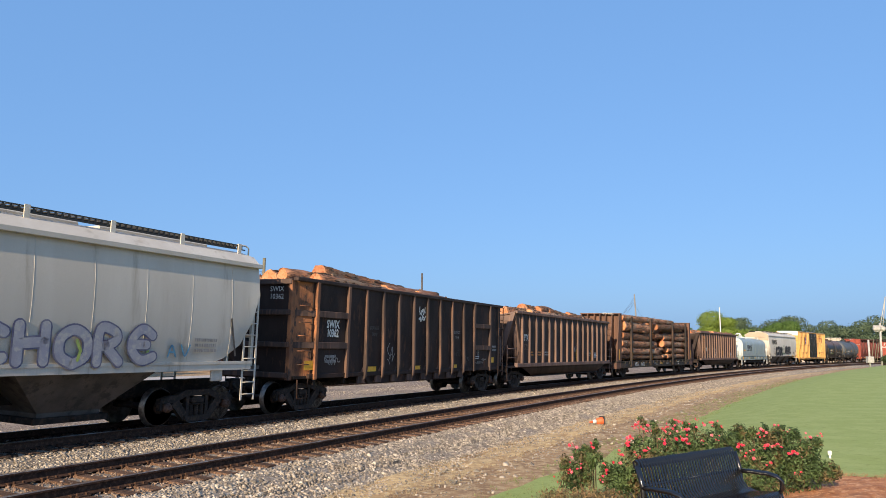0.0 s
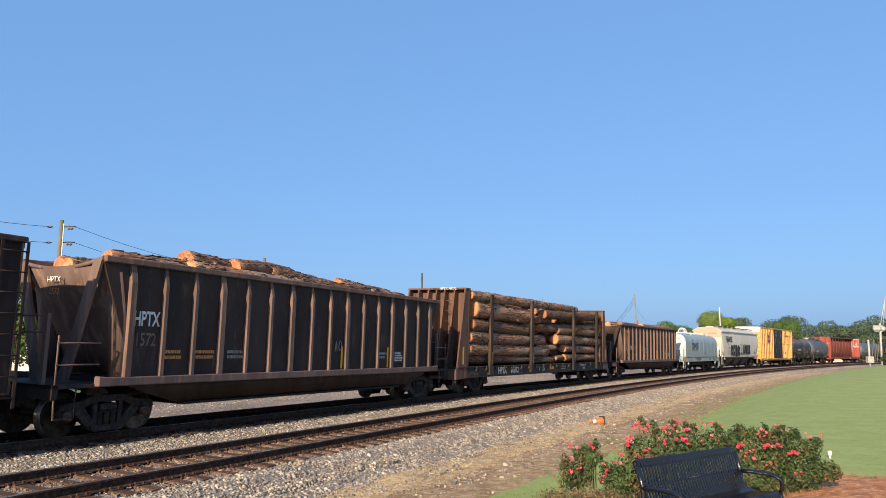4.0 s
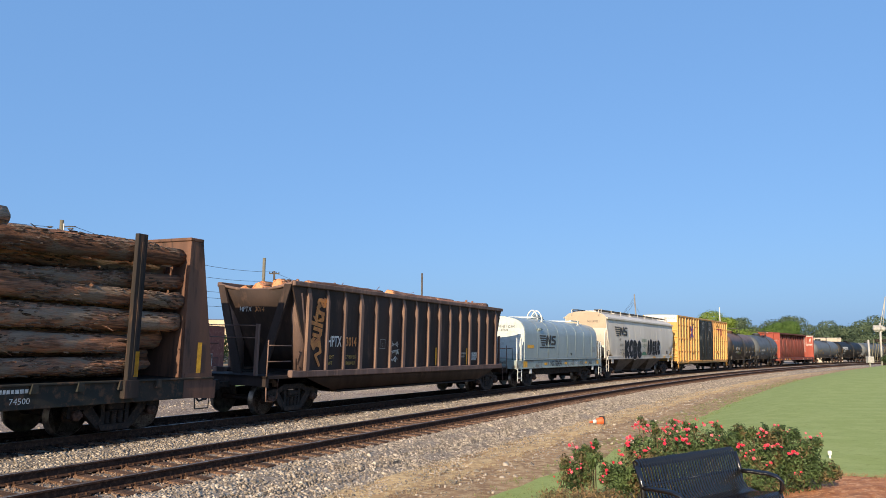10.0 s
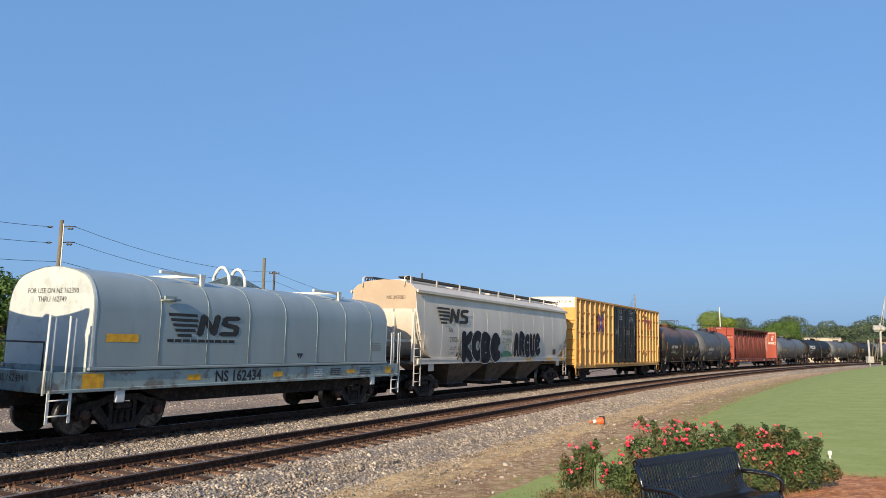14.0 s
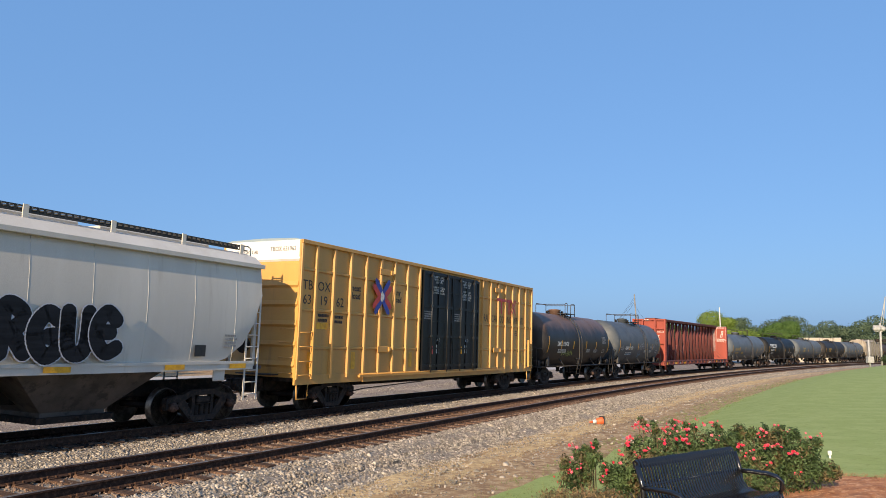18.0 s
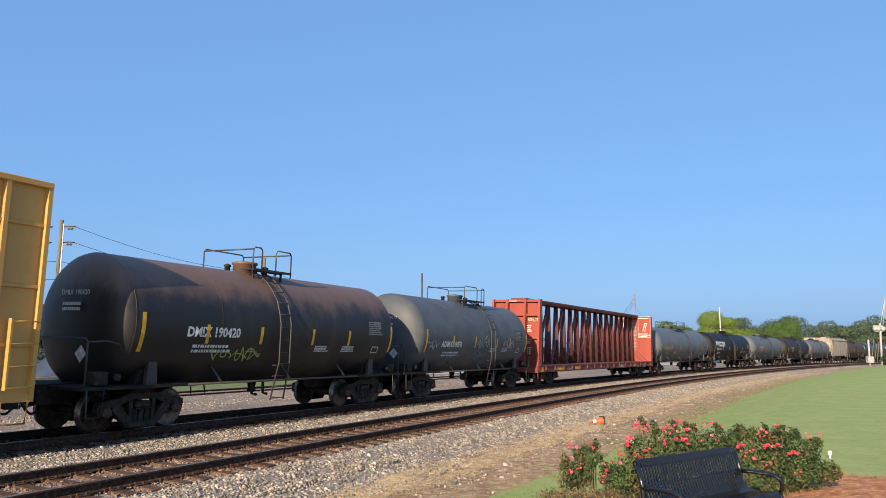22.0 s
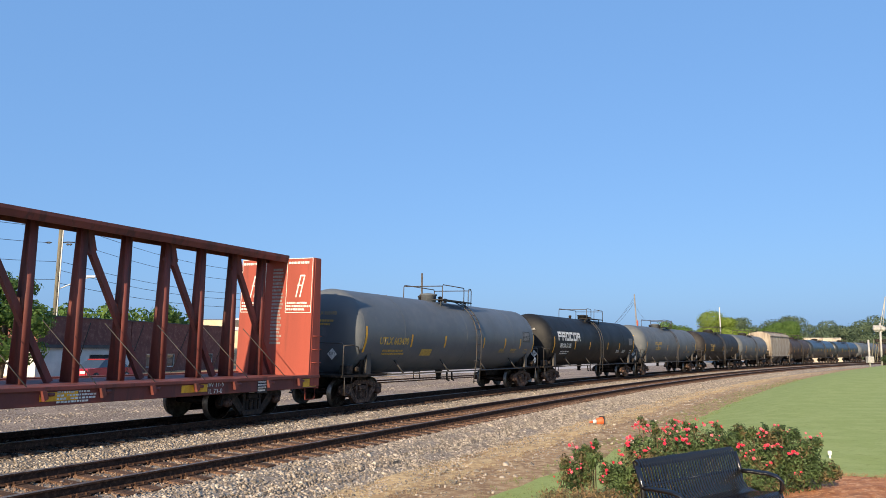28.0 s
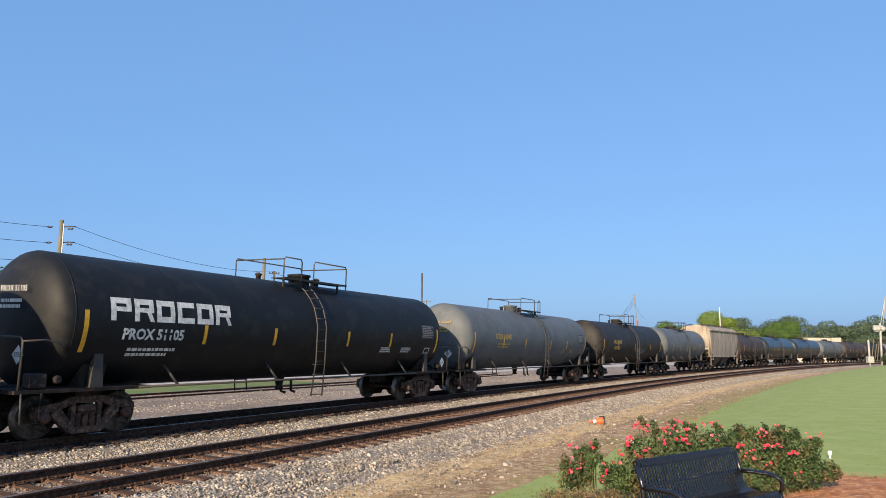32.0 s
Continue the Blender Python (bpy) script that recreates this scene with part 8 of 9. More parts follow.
def bench():
    length = 1.715
    t = thing("bench", "black coated steel slat bench with curved arm rests", "bench", at=pose(2.557, 7.60, 0.0, 0, 0, 37.9))
    # one slat runs from the rolled top down the back, round the bend and over the seat
    prof = [(0.93 * y, 0.93 * z) for y, z in ((0.085, 0.80), (0.10, 0.845), (0.07, 0.868), (0.04, 0.85), (0.015, 0.78), (-0.03, 0.62), (-0.075, 0.50), (-0.13, 0.435), (-0.22, 0.41), (-0.36, 0.42), (-0.48, 0.435), (-0.53, 0.42), (-0.545, 0.38))]
    slat = None
    n = 37
    for i in range(n):
        x = -length / 2 + 0.03 + (length - 0.06) * i / (n - 1)
        if slat is None:
            bm = B()
            rows = []
            for k, (y, z) in enumerate(prof):
                a, b = prof[max(k - 1, 0)], prof[min(k + 1, len(prof) - 1)]
                dx, dz = b[0] - a[0], b[1] - a[1]
                l = math.hypot(dx, dz)
                ny, nz = -dz / l * 0.005, dx / l * 0.005
                rows.append([(-0.0115, y + ny, z + nz), (0.0115, y + ny, z + nz), (0.0115, y - ny, z - nz), (-0.0115, y - ny, z - nz)])
            loft(bm, rows, smooth=False)
            slat = part("slat", bm, M_BENCH, t)
            slat.matrix_basis = pose(x, 0, 0)
        else:
            again(slat, t, pose(x, 0, 0))
    for z, y in ((0.744, 0.056), (0.577, -0.011), (0.365, -0.205), (0.372, -0.43)):
        bm = tube(B(), [(-length / 2, y, z), (length / 2, y, z)], 0.016, 8)
        part("cross_bar", bm, M_BENCH, t)
    for d in (-1, 1):
        x = d * (length / 2 + 0.0)
        bm = B()
        tube(bm, [(x, 0.02, 0.12), (x, -0.04, 0.33), (x, -0.03, 0.577), (x, 0.03, 0.76)], 0.024, 8)
        tube(bm, [(x, -0.47, 0.12), (x, -0.44, 0.37)], 0.024, 8)
        part("leg", bm, M_BENCH, t)
        bm = tube(B(), [(x, -0.02, 0.565), (x, -0.14, 0.572), (x, -0.35, 0.572), (x, -0.44, 0.555), (x, -0.49, 0.505), (x, -0.49, 0.44), (x, -0.44, 0.375)], 0.024, 8)
        part("arm_rest", bm, M_BENCH, t)
        bm = B()
        tube(bm, [(x, -0.53, 0.13), (x, 0.08, 0.13)], 0.022, 8)
        part("foot", bm, M_BENCH, t)
    return t


# ---- small things on the ground ----
M_CONE = mat("cone_orange", (0.62, 0.13, 0.035), (0.5, 0.10, 0.03), rough=0.6)
M_PLASTIC = mat("white_plastic", (0.72, 0.70, 0.64), (0.6, 0.57, 0.5), rough=0.5)


def cone():
    x, y, th = on_line(-5.5, 8.79)
    t = thing("traffic_cone", "orange traffic cone with white collar tipped over on the gravel", "traffic cone", at=pose(x, y, ground_z(-5.5, 8.79) + 0.13, 0, -94, 20))
    part("body", lathe(B(), ((0.0, 0.13), (0.02, 0.12), (0.24, 0.075)), 20, "z"), M_CONE, t)
    part("collar", lathe(B(), ((0.24, 0.076), (0.36, 0.05)), 20, "z"), M_PLASTIC, t, "white collar")
    part("tip", lathe(B(), ((0.36, 0.049), (0.44, 0.03), (0.46, 0.02)), 20, "z"), M_CONE, t)
    bm = box(B(), -0.15, 0.15, -0.15, 0.15, -0.03, 0.005)
    part("base", bevelled(bm, 0.012), M_HOSE, t, "black rubber base")


def marker():
    t = thing("marker_post", "small white plastic marker post stuck in the lawn", "marker post", at=pose(6.28, 12.0, 0.08))
    bm = box(B(), -0.015, 0.015, -0.012, 0.012, -0.05, 0.13)
    part("post", bevelled(bm, 0.006), M_PLASTIC, t)
    bm = box(B(), -0.03, 0.03, -0.018, 0.018, 0.12, 0.19)
    part("cap", bevelled(bm, 0.01), M_PLASTIC, t)


# ---- poles and wires ----
M_POLE = mat("weathered_pole_wood", (0.150, 0.140, 0.100), (0.115, 0.105, 0.078), (0.19, 0.175, 0.13), rough=0.9, scale=2, stretch=(3, 3, 0.2), bump=0.4)
M_POLED = mat("dark_pole", (0.09, 0.075, 0.06), (0.06, 0.05, 0.042), rough=0.85, scale=2)
M_POLEG = mat("grey_mast_wood", (0.22, 0.21, 0.20), (0.15, 0.145, 0.14), rough=0.85, scale=2)
M_WIRE = mat("cable_black", (0.02, 0.02, 0.02), (0.03, 0.03, 0.03), rough=0.6)
M_GALV = mat("galvanised_white", (0.62, 0.62, 0.60), (0.5, 0.5, 0.48), rough=0.45, scale=3)


def sag(a, b, drop, r, n=10):
    a, b = Vector(a), Vector(b)
    pts = []
    for i in range(n + 1):
        u = i / n
        p = a.lerp(b, u)
        p.z -= drop * 4 * u * (1 - u)
        pts.append(p)
    return tube(B(), pts, r, 4)


def utility_pole(label, x, y, z0, z1, r=0.12, arms=(), material=None, turn=0.0, insul=True):
    t = thing("utility_pole", label, "utility pole", at=pose(x, y, 0, 0, 0, turn))
    bm = tube(B(), [(0, 0, z0 - 0.3), (0, 0, (z0 + z1) / 2), (0, 0, z1)], r, 10)
    part("pole", bm, material or M_POLE, t)
    for z, l in arms:
        bm = box(B(), -l, l, -0.06, 0.06, z - 0.06, z + 0.06)
        part("cross_arm", bm, material or M_POLE, t)
        for sx in (-l * 0.9, -l * 0.35, l * 0.35, l * 0.9):
            bm = lathe(B(), ((z + 0.06, 0.05), (z + 0.16, 0.06), (z + 0.24, 0.03)), 8, "z", (sx, 0, 0))
            part("insulator", bm, M_STEEL, t)
    return t


def poles():
    a = thing("utility_pole", "weathered wooden utility pole with insulators and a lamp arm", "utility pole", at=pose(-30.1, 56, 0))
    part("pole", tube(B(), [(0, 0, -0.6), (0, 0, 6), (0, 0, 11.9)], 0.15, 10), M_POLE, a)
    part("conduit", tube(B(), [(0.24, -0.1, -0.4), (0.24, -0.1, 11.6)], 0.05, 6), M_GALV, a)
    for z in (11.35, 10.1):
        bm = tube(B(), [(0.2, 0, z), (0.6, 0, z + 0.05), (1.15, 0, z + 0.02)], 0.05, 6)
        lathe(bm, ((-0.25, 0.04), (-0.15, 0.10), (0, 0.05), (0.1, 0.10), (0.2, 0.04)), 8, "x", (0.75, 0, z - 0.14))
        lathe(bm, ((-0.25, 0.03), (-0.1, 0.08), (0.1, 0.08), (0.25, 0.03)), 8, "x", (-0.9, 0, z))
        part("insulator", bm, M_STEEL, a)
    bm = tube(B(), [(0.1, 0, 6.4), (1.4, 0, 7.0), (2.6, 0, 7.4)], 0.04, 6)
    box(bm, 2.3, 3.0, -0.12, 0.12, 7.36, 7.5)
    part("lamp_arm", bm, M_GALV, a)
    utility_pole("plain tan wooden utility pole", -17.5, 70, -0.4, 10.75, 0.15)
    utility_pole("slim utility pole with a short cross arm", -20.0, 85, -0.4, 11.1, 0.12, ((10.8, 0.6),), M_POLED)
    utility_pole("slim dark pole standing behind the tracks", -2.76, 95, -0.4, 12.0, 0.12, (), M_POLED)
    utility_pole("distant utility pole with cross arm", -35.0, 130, -0.2, 11.5, 0.14, ((11.0, 1.1),), M_POLED)
    utility_pole("distant wooden utility pole among buildings", -11.0, 140, -0.2, 12.5, 0.15, ((12.0, 1.1),), M_POLE)
    utility_pole("distant thin pole by the far buildings", -3.6, 160, -0.2, 13.0, 0.13, ((12.6, 1.0),), M_POLE)
    m = thing("radio_mast", "leaning wooden mast with guy wires and a white foot band", "mast", at=pose(40.4, 150, 0))
    part("mast", tube(B(), [(0, 0, -0.5), (-0.1, 0, 6), (-0.45, 0, 13.7)], 0.14, 8), M_POLEG, m)
    part("white_band", lathe(B(), ((4.0, 0.22), (6.6, 0.22)), 10, "z"), M_GALV, m, "white painted foot of the mast")
    part("red_band", lathe(B(), ((6.6, 0.21), (8.3, 0.20)), 10, "z"), M_CB, m)
    for k, (dx, dz) in enumerate(((-6.5, 5.6), (-5.5, 6.8), (-4.2, 7.6), (1.8, 8.5))):
        part("guy_wire", sag((-0.42, 0, 13.2 - 0.5 * k), (dx, 0.5, dz), 0.4, 0.022), M_WIRE, m)
    f = thing("flag_pole", "slim white flag pole", "flag pole", at=pose(49.9, 130, 0))
    part("pole", tube(B(), [(0, 0, -0.3), (0, 0, 9.8)], 0.09, 8), M_GALV, f)
    part("finial", lathe(B(), ((9.75, 0.03), (9.85, 0.10), (9.95, 0.03)), 8, "z"), M_GALV, f)
    runs = [((-29.0, 56, 11.36), (-20.2, 85, 11.0), 0.9), ((-29.0, 56, 10.1), (-20.2, 85, 9.9), 0.9), ((-20.2, 85, 11.0), (-2.76, 125, 8.0), 0.9), ((-20.2, 85, 10.0), (-5, 125, 7.0), 0.9),
            ((-31.0, 56, 11.36), (-36.5, 37, 11.2), 0.5), ((-31.0, 56, 10.1), (-36.5, 37, 10.0), 0.5), ((-29.9, 56, 8.6), (-20.0, 85, 8.4), 0.8), ((-29.9, 56, 7.9), (-20.0, 85, 7.8), 0.8), ((-29.9, 56, 6.9), (-20.0, 85, 6.9), 0.7),
            ((-30.3, 56, 8.6), (-38, 37, 8.6), 0.5), ((-30.3, 56, 7.2), (-38, 37, 7.2), 0.5)]
    for a_, b_, d in runs:
        tagged(part("overhead_wire", sag(a_, b_, d, 0.018), M_WIRE), "thin black overhead wire strung between poles", "wire", "overhead wires")


# ---- buildings ----
M_BRICK = mat("dark_red_brick", (0.17, 0.065, 0.05), (0.13, 0.052, 0.043), (0.22, 0.10, 0.08), rough=0.9, scale=1.0, bump=0.4, bscale=14)
M_PALEWALL = mat("white_painted_wall", (0.66, 0.65, 0.62), (0.56, 0.55, 0.53), rough=0.8, scale=0.8)
M_CREAM = mat("cream_stucco", (0.62, 0.50, 0.35), (0.55, 0.44, 0.30), rough=0.9, scale=0.5)
M_ROOFD = mat("dark_roof", (0.07, 0.065, 0.065), (0.10, 0.09, 0.085), rough=0.9)
M_GLASSD = glass("dark_window_glass")
M_BEIGE = mat("beige_block_wall", (0.50, 0.44, 0.36), (0.42, 0.37, 0.30), rough=0.9, scale=0.5)


def building(label, x0, y0, x1, y1, depth, height, wall, openings=(), low=None, low_z=0.0, z0=-0.3, category="building", trim=None):
    """A block with its front from (x0, y0) to (x1, y1); openings are (from, to, sill, head, kind) along the front in metres."""
    l = math.hypot(x1 - x0, y1 - y0)
    t = thing("building", label, category, at=pose(x0, y0, z0, 0, 0, math.degrees(math.atan2(y1 - y0, x1 - x0))))
    cuts = sorted({0.0, l, *[o[0] for o in openings], *[o[1] for o in openings]})
    for za, zb, mtl in ((0, low_z, low or wall), (low_z, height, wall)):
        if zb - za < 0.05:
            continue
        bm = B()
        for a, b in zip(cuts, cuts[1:]):
            o = [q for q in openings if q[0] <= a + 1e-6 and q[1] >= b - 1e-6]
            if not o:
                box(bm, a, b, 0, 0.3, za, zb)
            else:
                s0, s1 = max(za, min(zb, o[0][2])), max(za, min(zb, o[0][3]))
                if s0 > za:
                    box(bm, a, b, 0, 0.3, za, s0)
                if s1 < zb:
                    box(bm, a, b, 0, 0.3, s1, zb)
        box(bm, 0, 0.3, 0.3, depth, za, zb)
        box(bm, l - 0.3, l, 0.3, depth, za, zb)
        box(bm, 0.3, l - 0.3, depth - 0.3, depth, za, zb)
        part("wall", bm, mtl, t)
    part("roof", box(B(), 0.3, l - 0.3, 0.3, depth - 0.3, height - 0.5, height - 0.35), M_ROOFD, t)
    part("parapet_cap", box(B(), -0.05, l + 0.05, -0.06, 0.36, height, height + 0.08), trim or M_ROOFD, t)
    if low:
        part("cornice", box(B(), -0.05, l + 0.05, -0.25, 0.0, low_z - 0.08, low_z + 0.18), M_ROOFD, t)
    for a, b, s0, s1, kind in openings:
        bm = B()
        for xa, xb, za, zb in ((a, a + 0.07, s0, s1), (b - 0.07, b, s0, s1), (a + 0.07, b - 0.07, s1 - 0.07, s1), (a + 0.07, b - 0.07, s0, s0 + 0.07)):
            box(bm, xa, xb, 0.08, 0.2, za, zb)
        w = part("window" if kind == "window" else "door", bm, M_GALV, t)
        part("pane", box(B(), a + 0.07, b - 0.07, 0.13, 0.15, s0 + 0.07, s1 - 0.07), M_GLASSD, w)
    return t


def buildings():
    # brick shop with a white ground floor
    ops = [(2.6, 4.0, 0.1, 1.75, "door"), (5.2, 8.8, 0.5, 1.75, "window"), (12.0, 13.2, 0.6, 1.75, "window"), (15.0, 16.2, 0.6, 1.75, "window"), (18.5, 19.8, 0.5, 1.75, "window"), (21.5, 22.6, 0.5, 1.75, "window")]
    b = building("dark red brick shop with a white ground floor and shop windows", -27.9, 50, -25.6, 59.6, 14, 4.4, M_BRICK, ops[:2], M_PALEWALL, 2.25)
    building("dark red brick shop row with tall narrow windows", -25.58, 59.7, -22.25, 74, 14, 4.4, M_BRICK, [(a - 9.9, c - 9.9, s, h, k) for a, c, s, h, k in ops[2:]])
    building("long cream stucco warehouse", -37.4, 110, -23.6, 110.4, 16, 6.6, M_CREAM, ((3, 4.4, 0.2, 2.6, "door"), (8, 10, 1, 2.4, "window")))
    building("brown brick corner shop with dark windows", -23.5, 112, -20.6, 125, 12, 6.6, M_BRICK, ((2, 5, 0.6, 2.6, "window"), (7, 10, 0.6, 2.6, "window"), (2, 5, 3.6, 5.0, "window")), trim=M_GALV)
    building("low cream building with a flat roof", -22.7, 150, -8.9, 152, 14, 4.7, M_CREAM, ((2, 4, 0.8, 2.4, "window"), (6, 8, 0.8, 2.4, "window"), (10, 11.2, 0.1, 2.4, "door")))
    building("pale low shop with a wide front", -8.0, 175, 8.0, 178, 14, 5.2, M_BEIGE, ((2, 6, 0.6, 3.0, "window"), (9, 13, 0.6, 3.0, "window")))
    building("tan flat-roofed building beyond the crossing", 80.0, 165, 89.6, 163, 12, 5.4, M_BEIGE, ((1, 3, 1.5, 3, "window"), (5, 8, 1.5, 3, "window")), trim=M_GALV)
    building("low cream house behind the brick shop", -48, 78, -31, 84, 12, 5.0, M_CREAM, ())
    for x, y, z, c in ((-21.5, 76, 4.1, "rooftop_unit"), (-30, 112, 6.3, "rooftop_unit")):
        u = thing("rooftop_unit", "grey rooftop air conditioning unit", "air conditioner", at=pose(x, y, z))
        part("case", bevelled(box(B(), -0.9, 0.9, -0.6, 0.6, -0.3, 1.0), 0.04), M_GALV, u)
        part("grille", box(B(), -0.7, 0.7, -0.63, -0.60, 0.1, 0.8), M_ROOFD, u)


# ---- vehicles on the street ----
M_REDCAR = mat("red_car_paint", (0.36, 0.022, 0.03), (0.30, 0.02, 0.025), rough=0.25, rvar=0.05, bump=0, spec=0.7)
M_SILVER = mat("silver_car_paint", (0.45, 0.46, 0.47), (0.40, 0.41, 0.42), rough=0.25, metal=0.4, rvar=0.05, bump=0)
M_TYRE = mat("tyre_rubber", (0.02, 0.02, 0.02), (0.03, 0.03, 0.03), rough=0.85)


def road_car(label, paint, at, l=4.5):
    t = thing("car", label, "car", at=at)
    h = l / 2
    bm = prism(B(), ((-h, 0.35), (h, 0.35), (h, 0.72), (h - 0.15, 0.86), (0.9, 0.95), (-1.3, 0.95), (-h + 0.1, 0.92)), -0.88, 0.88)
    part("body", bevelled(bm, 0.06, 2), paint, t)
    bm = loft(B(), [[(-1.75, -0.80, 0.93), (1.15, -0.80, 0.93), (1.15, 0.80, 0.93), (-1.75, 0.80, 0.93)], [(-1.2, -0.62, 1.42), (0.35, -0.62, 1.42), (0.35, 0.62, 1.42), (-1.2, 0.62, 1.42)]], smooth=False)
    part("cabin_glass", bm, M_GLASSD, t)
    part("roof", bevelled(box(B(), -1.22, 0.37, -0.64, 0.64, 1.41, 1.47), 0.02), paint, t)
    for x in (-1.4, 1.4):
        for y in (-0.82, 0.82):
            w = part("wheel", lathe(B(), ((-0.11, 0.2), (-0.11, 0.31), (-0.08, 0.33), (0.08, 0.33), (0.11, 0.31), (0.11, 0.2)), 18, "y", (x, y, 0.33)), M_TYRE, t)
            part("rim", lathe(B(), ((-0.115, 0.03), (-0.115, 0.21), (0.115, 0.21), (0.115, 0.03)), 14, "y", (x, y, 0.33)), M_GALV, w)
    for y in (-0.6, 0.6):
        part("headlight", bevelled(box(B(), h - 0.04, h + 0.01, y - 0.18, y + 0.18, 0.62, 0.76), 0.01), M_WBOX, t)
        part("tail_light", bevelled(box(B(), -h - 0.01, -h + 0.04, y - 0.2, y + 0.2, 0.66, 0.82), 0.01), M_RED, t)
    return t


M_SIGNAL = mat("dull_aluminium_paint", (0.40, 0.40, 0.39), (0.30, 0.30, 0.29), rough=0.55, scale=3)


def crossing():
    """Grade crossing signal with raised gate arm, beside the far end of the lawn."""
    t = thing("crossing_signal", "white grade crossing signal mast with raised gate arm", "crossing signal", at=pose(55.5, 92, 0))
    part("mast", tube(B(), [(0, 0, 0.2), (0.15, 0, 5.6)], 0.13, 8), M_SIGNAL, t)
    for z, w in ((5.2, 0.45), (4.6, 0.35)):
        part("lamp_bracket", bevelled(box(B(), -w - 0.3, w, -0.1, 0.1, z - 0.12, z + 0.12), 0.02), M_SIGNAL, t)
    for x in (-0.6, -0.2, 0.4):
        part("signal_lamp", lathe(B(), ((-0.25, 0.05), (-0.2, 0.3), (0.05, 0.3), (0.1, 0.2)), 14, "y", (x, -0.1, 4.9)), M_SIGNAL, t)
    part("gate_arm", tube(B(), [(0.2, 0, 5.4), (0.6, 0, 7.0), (1.1, 0, 9.0)], 0.06, 6), M_SIGNAL, t)
    part("gate_arm_brace", tube(B(), [(0.55, 0, 5.4), (0.8, 0, 7.0), (1.1, 0, 9.0)], 0.05, 6), M_SIGNAL, t)
    for dx in (-0.9, -0.5, -0.2):
        part("strut", tube(B(), [(dx - 0.3, 0.2, 0.6), (dx + 0.25, 0.2, 3.6)], 0.05, 5), M_POLE, t)
    for z in (3.4,):
        for x in (-0.55, 0.35):
            part("flashing_lamp", lathe(B(), ((-0.3, 0.22), (-0.05, 0.22), (0.0, 0.05)), 12, "y", (x, -0.1, z)), M_UNDER, t)
    p = thing("relay_post", "white post with a white relay box at its foot", "signal post", at=pose(54.0, 92, 0))
    part("post", tube(B(), [(0, 0, 0.0), (0, 0, 3.5)], 0.12, 8), M_SIGNAL, p)
    part("box", bevelled(box(B(), -0.35, 0.4, -0.3, 0.3, 0.6, 1.4), 0.04), M_SIGNAL, p)
    h = thing("dark_hedge_mound", "dark mound of black sheeting at the end of the lawn", "mound", at=pose(57.4, 92, 0.75))
    bm = loft(B(), [[(2.0 * s_ * math.cos(a) , 1.6 * s_ * math.sin(a), z) for a in np.linspace(0, 2 * math.pi, 14)[:-1]] for s_, z in ((1.0, -1.0), (0.85, 0.1), (0.5, 0.7), (0.12, 1.0))])
    part("sheet", bm, M_UNDER, h)


MOVERS = []


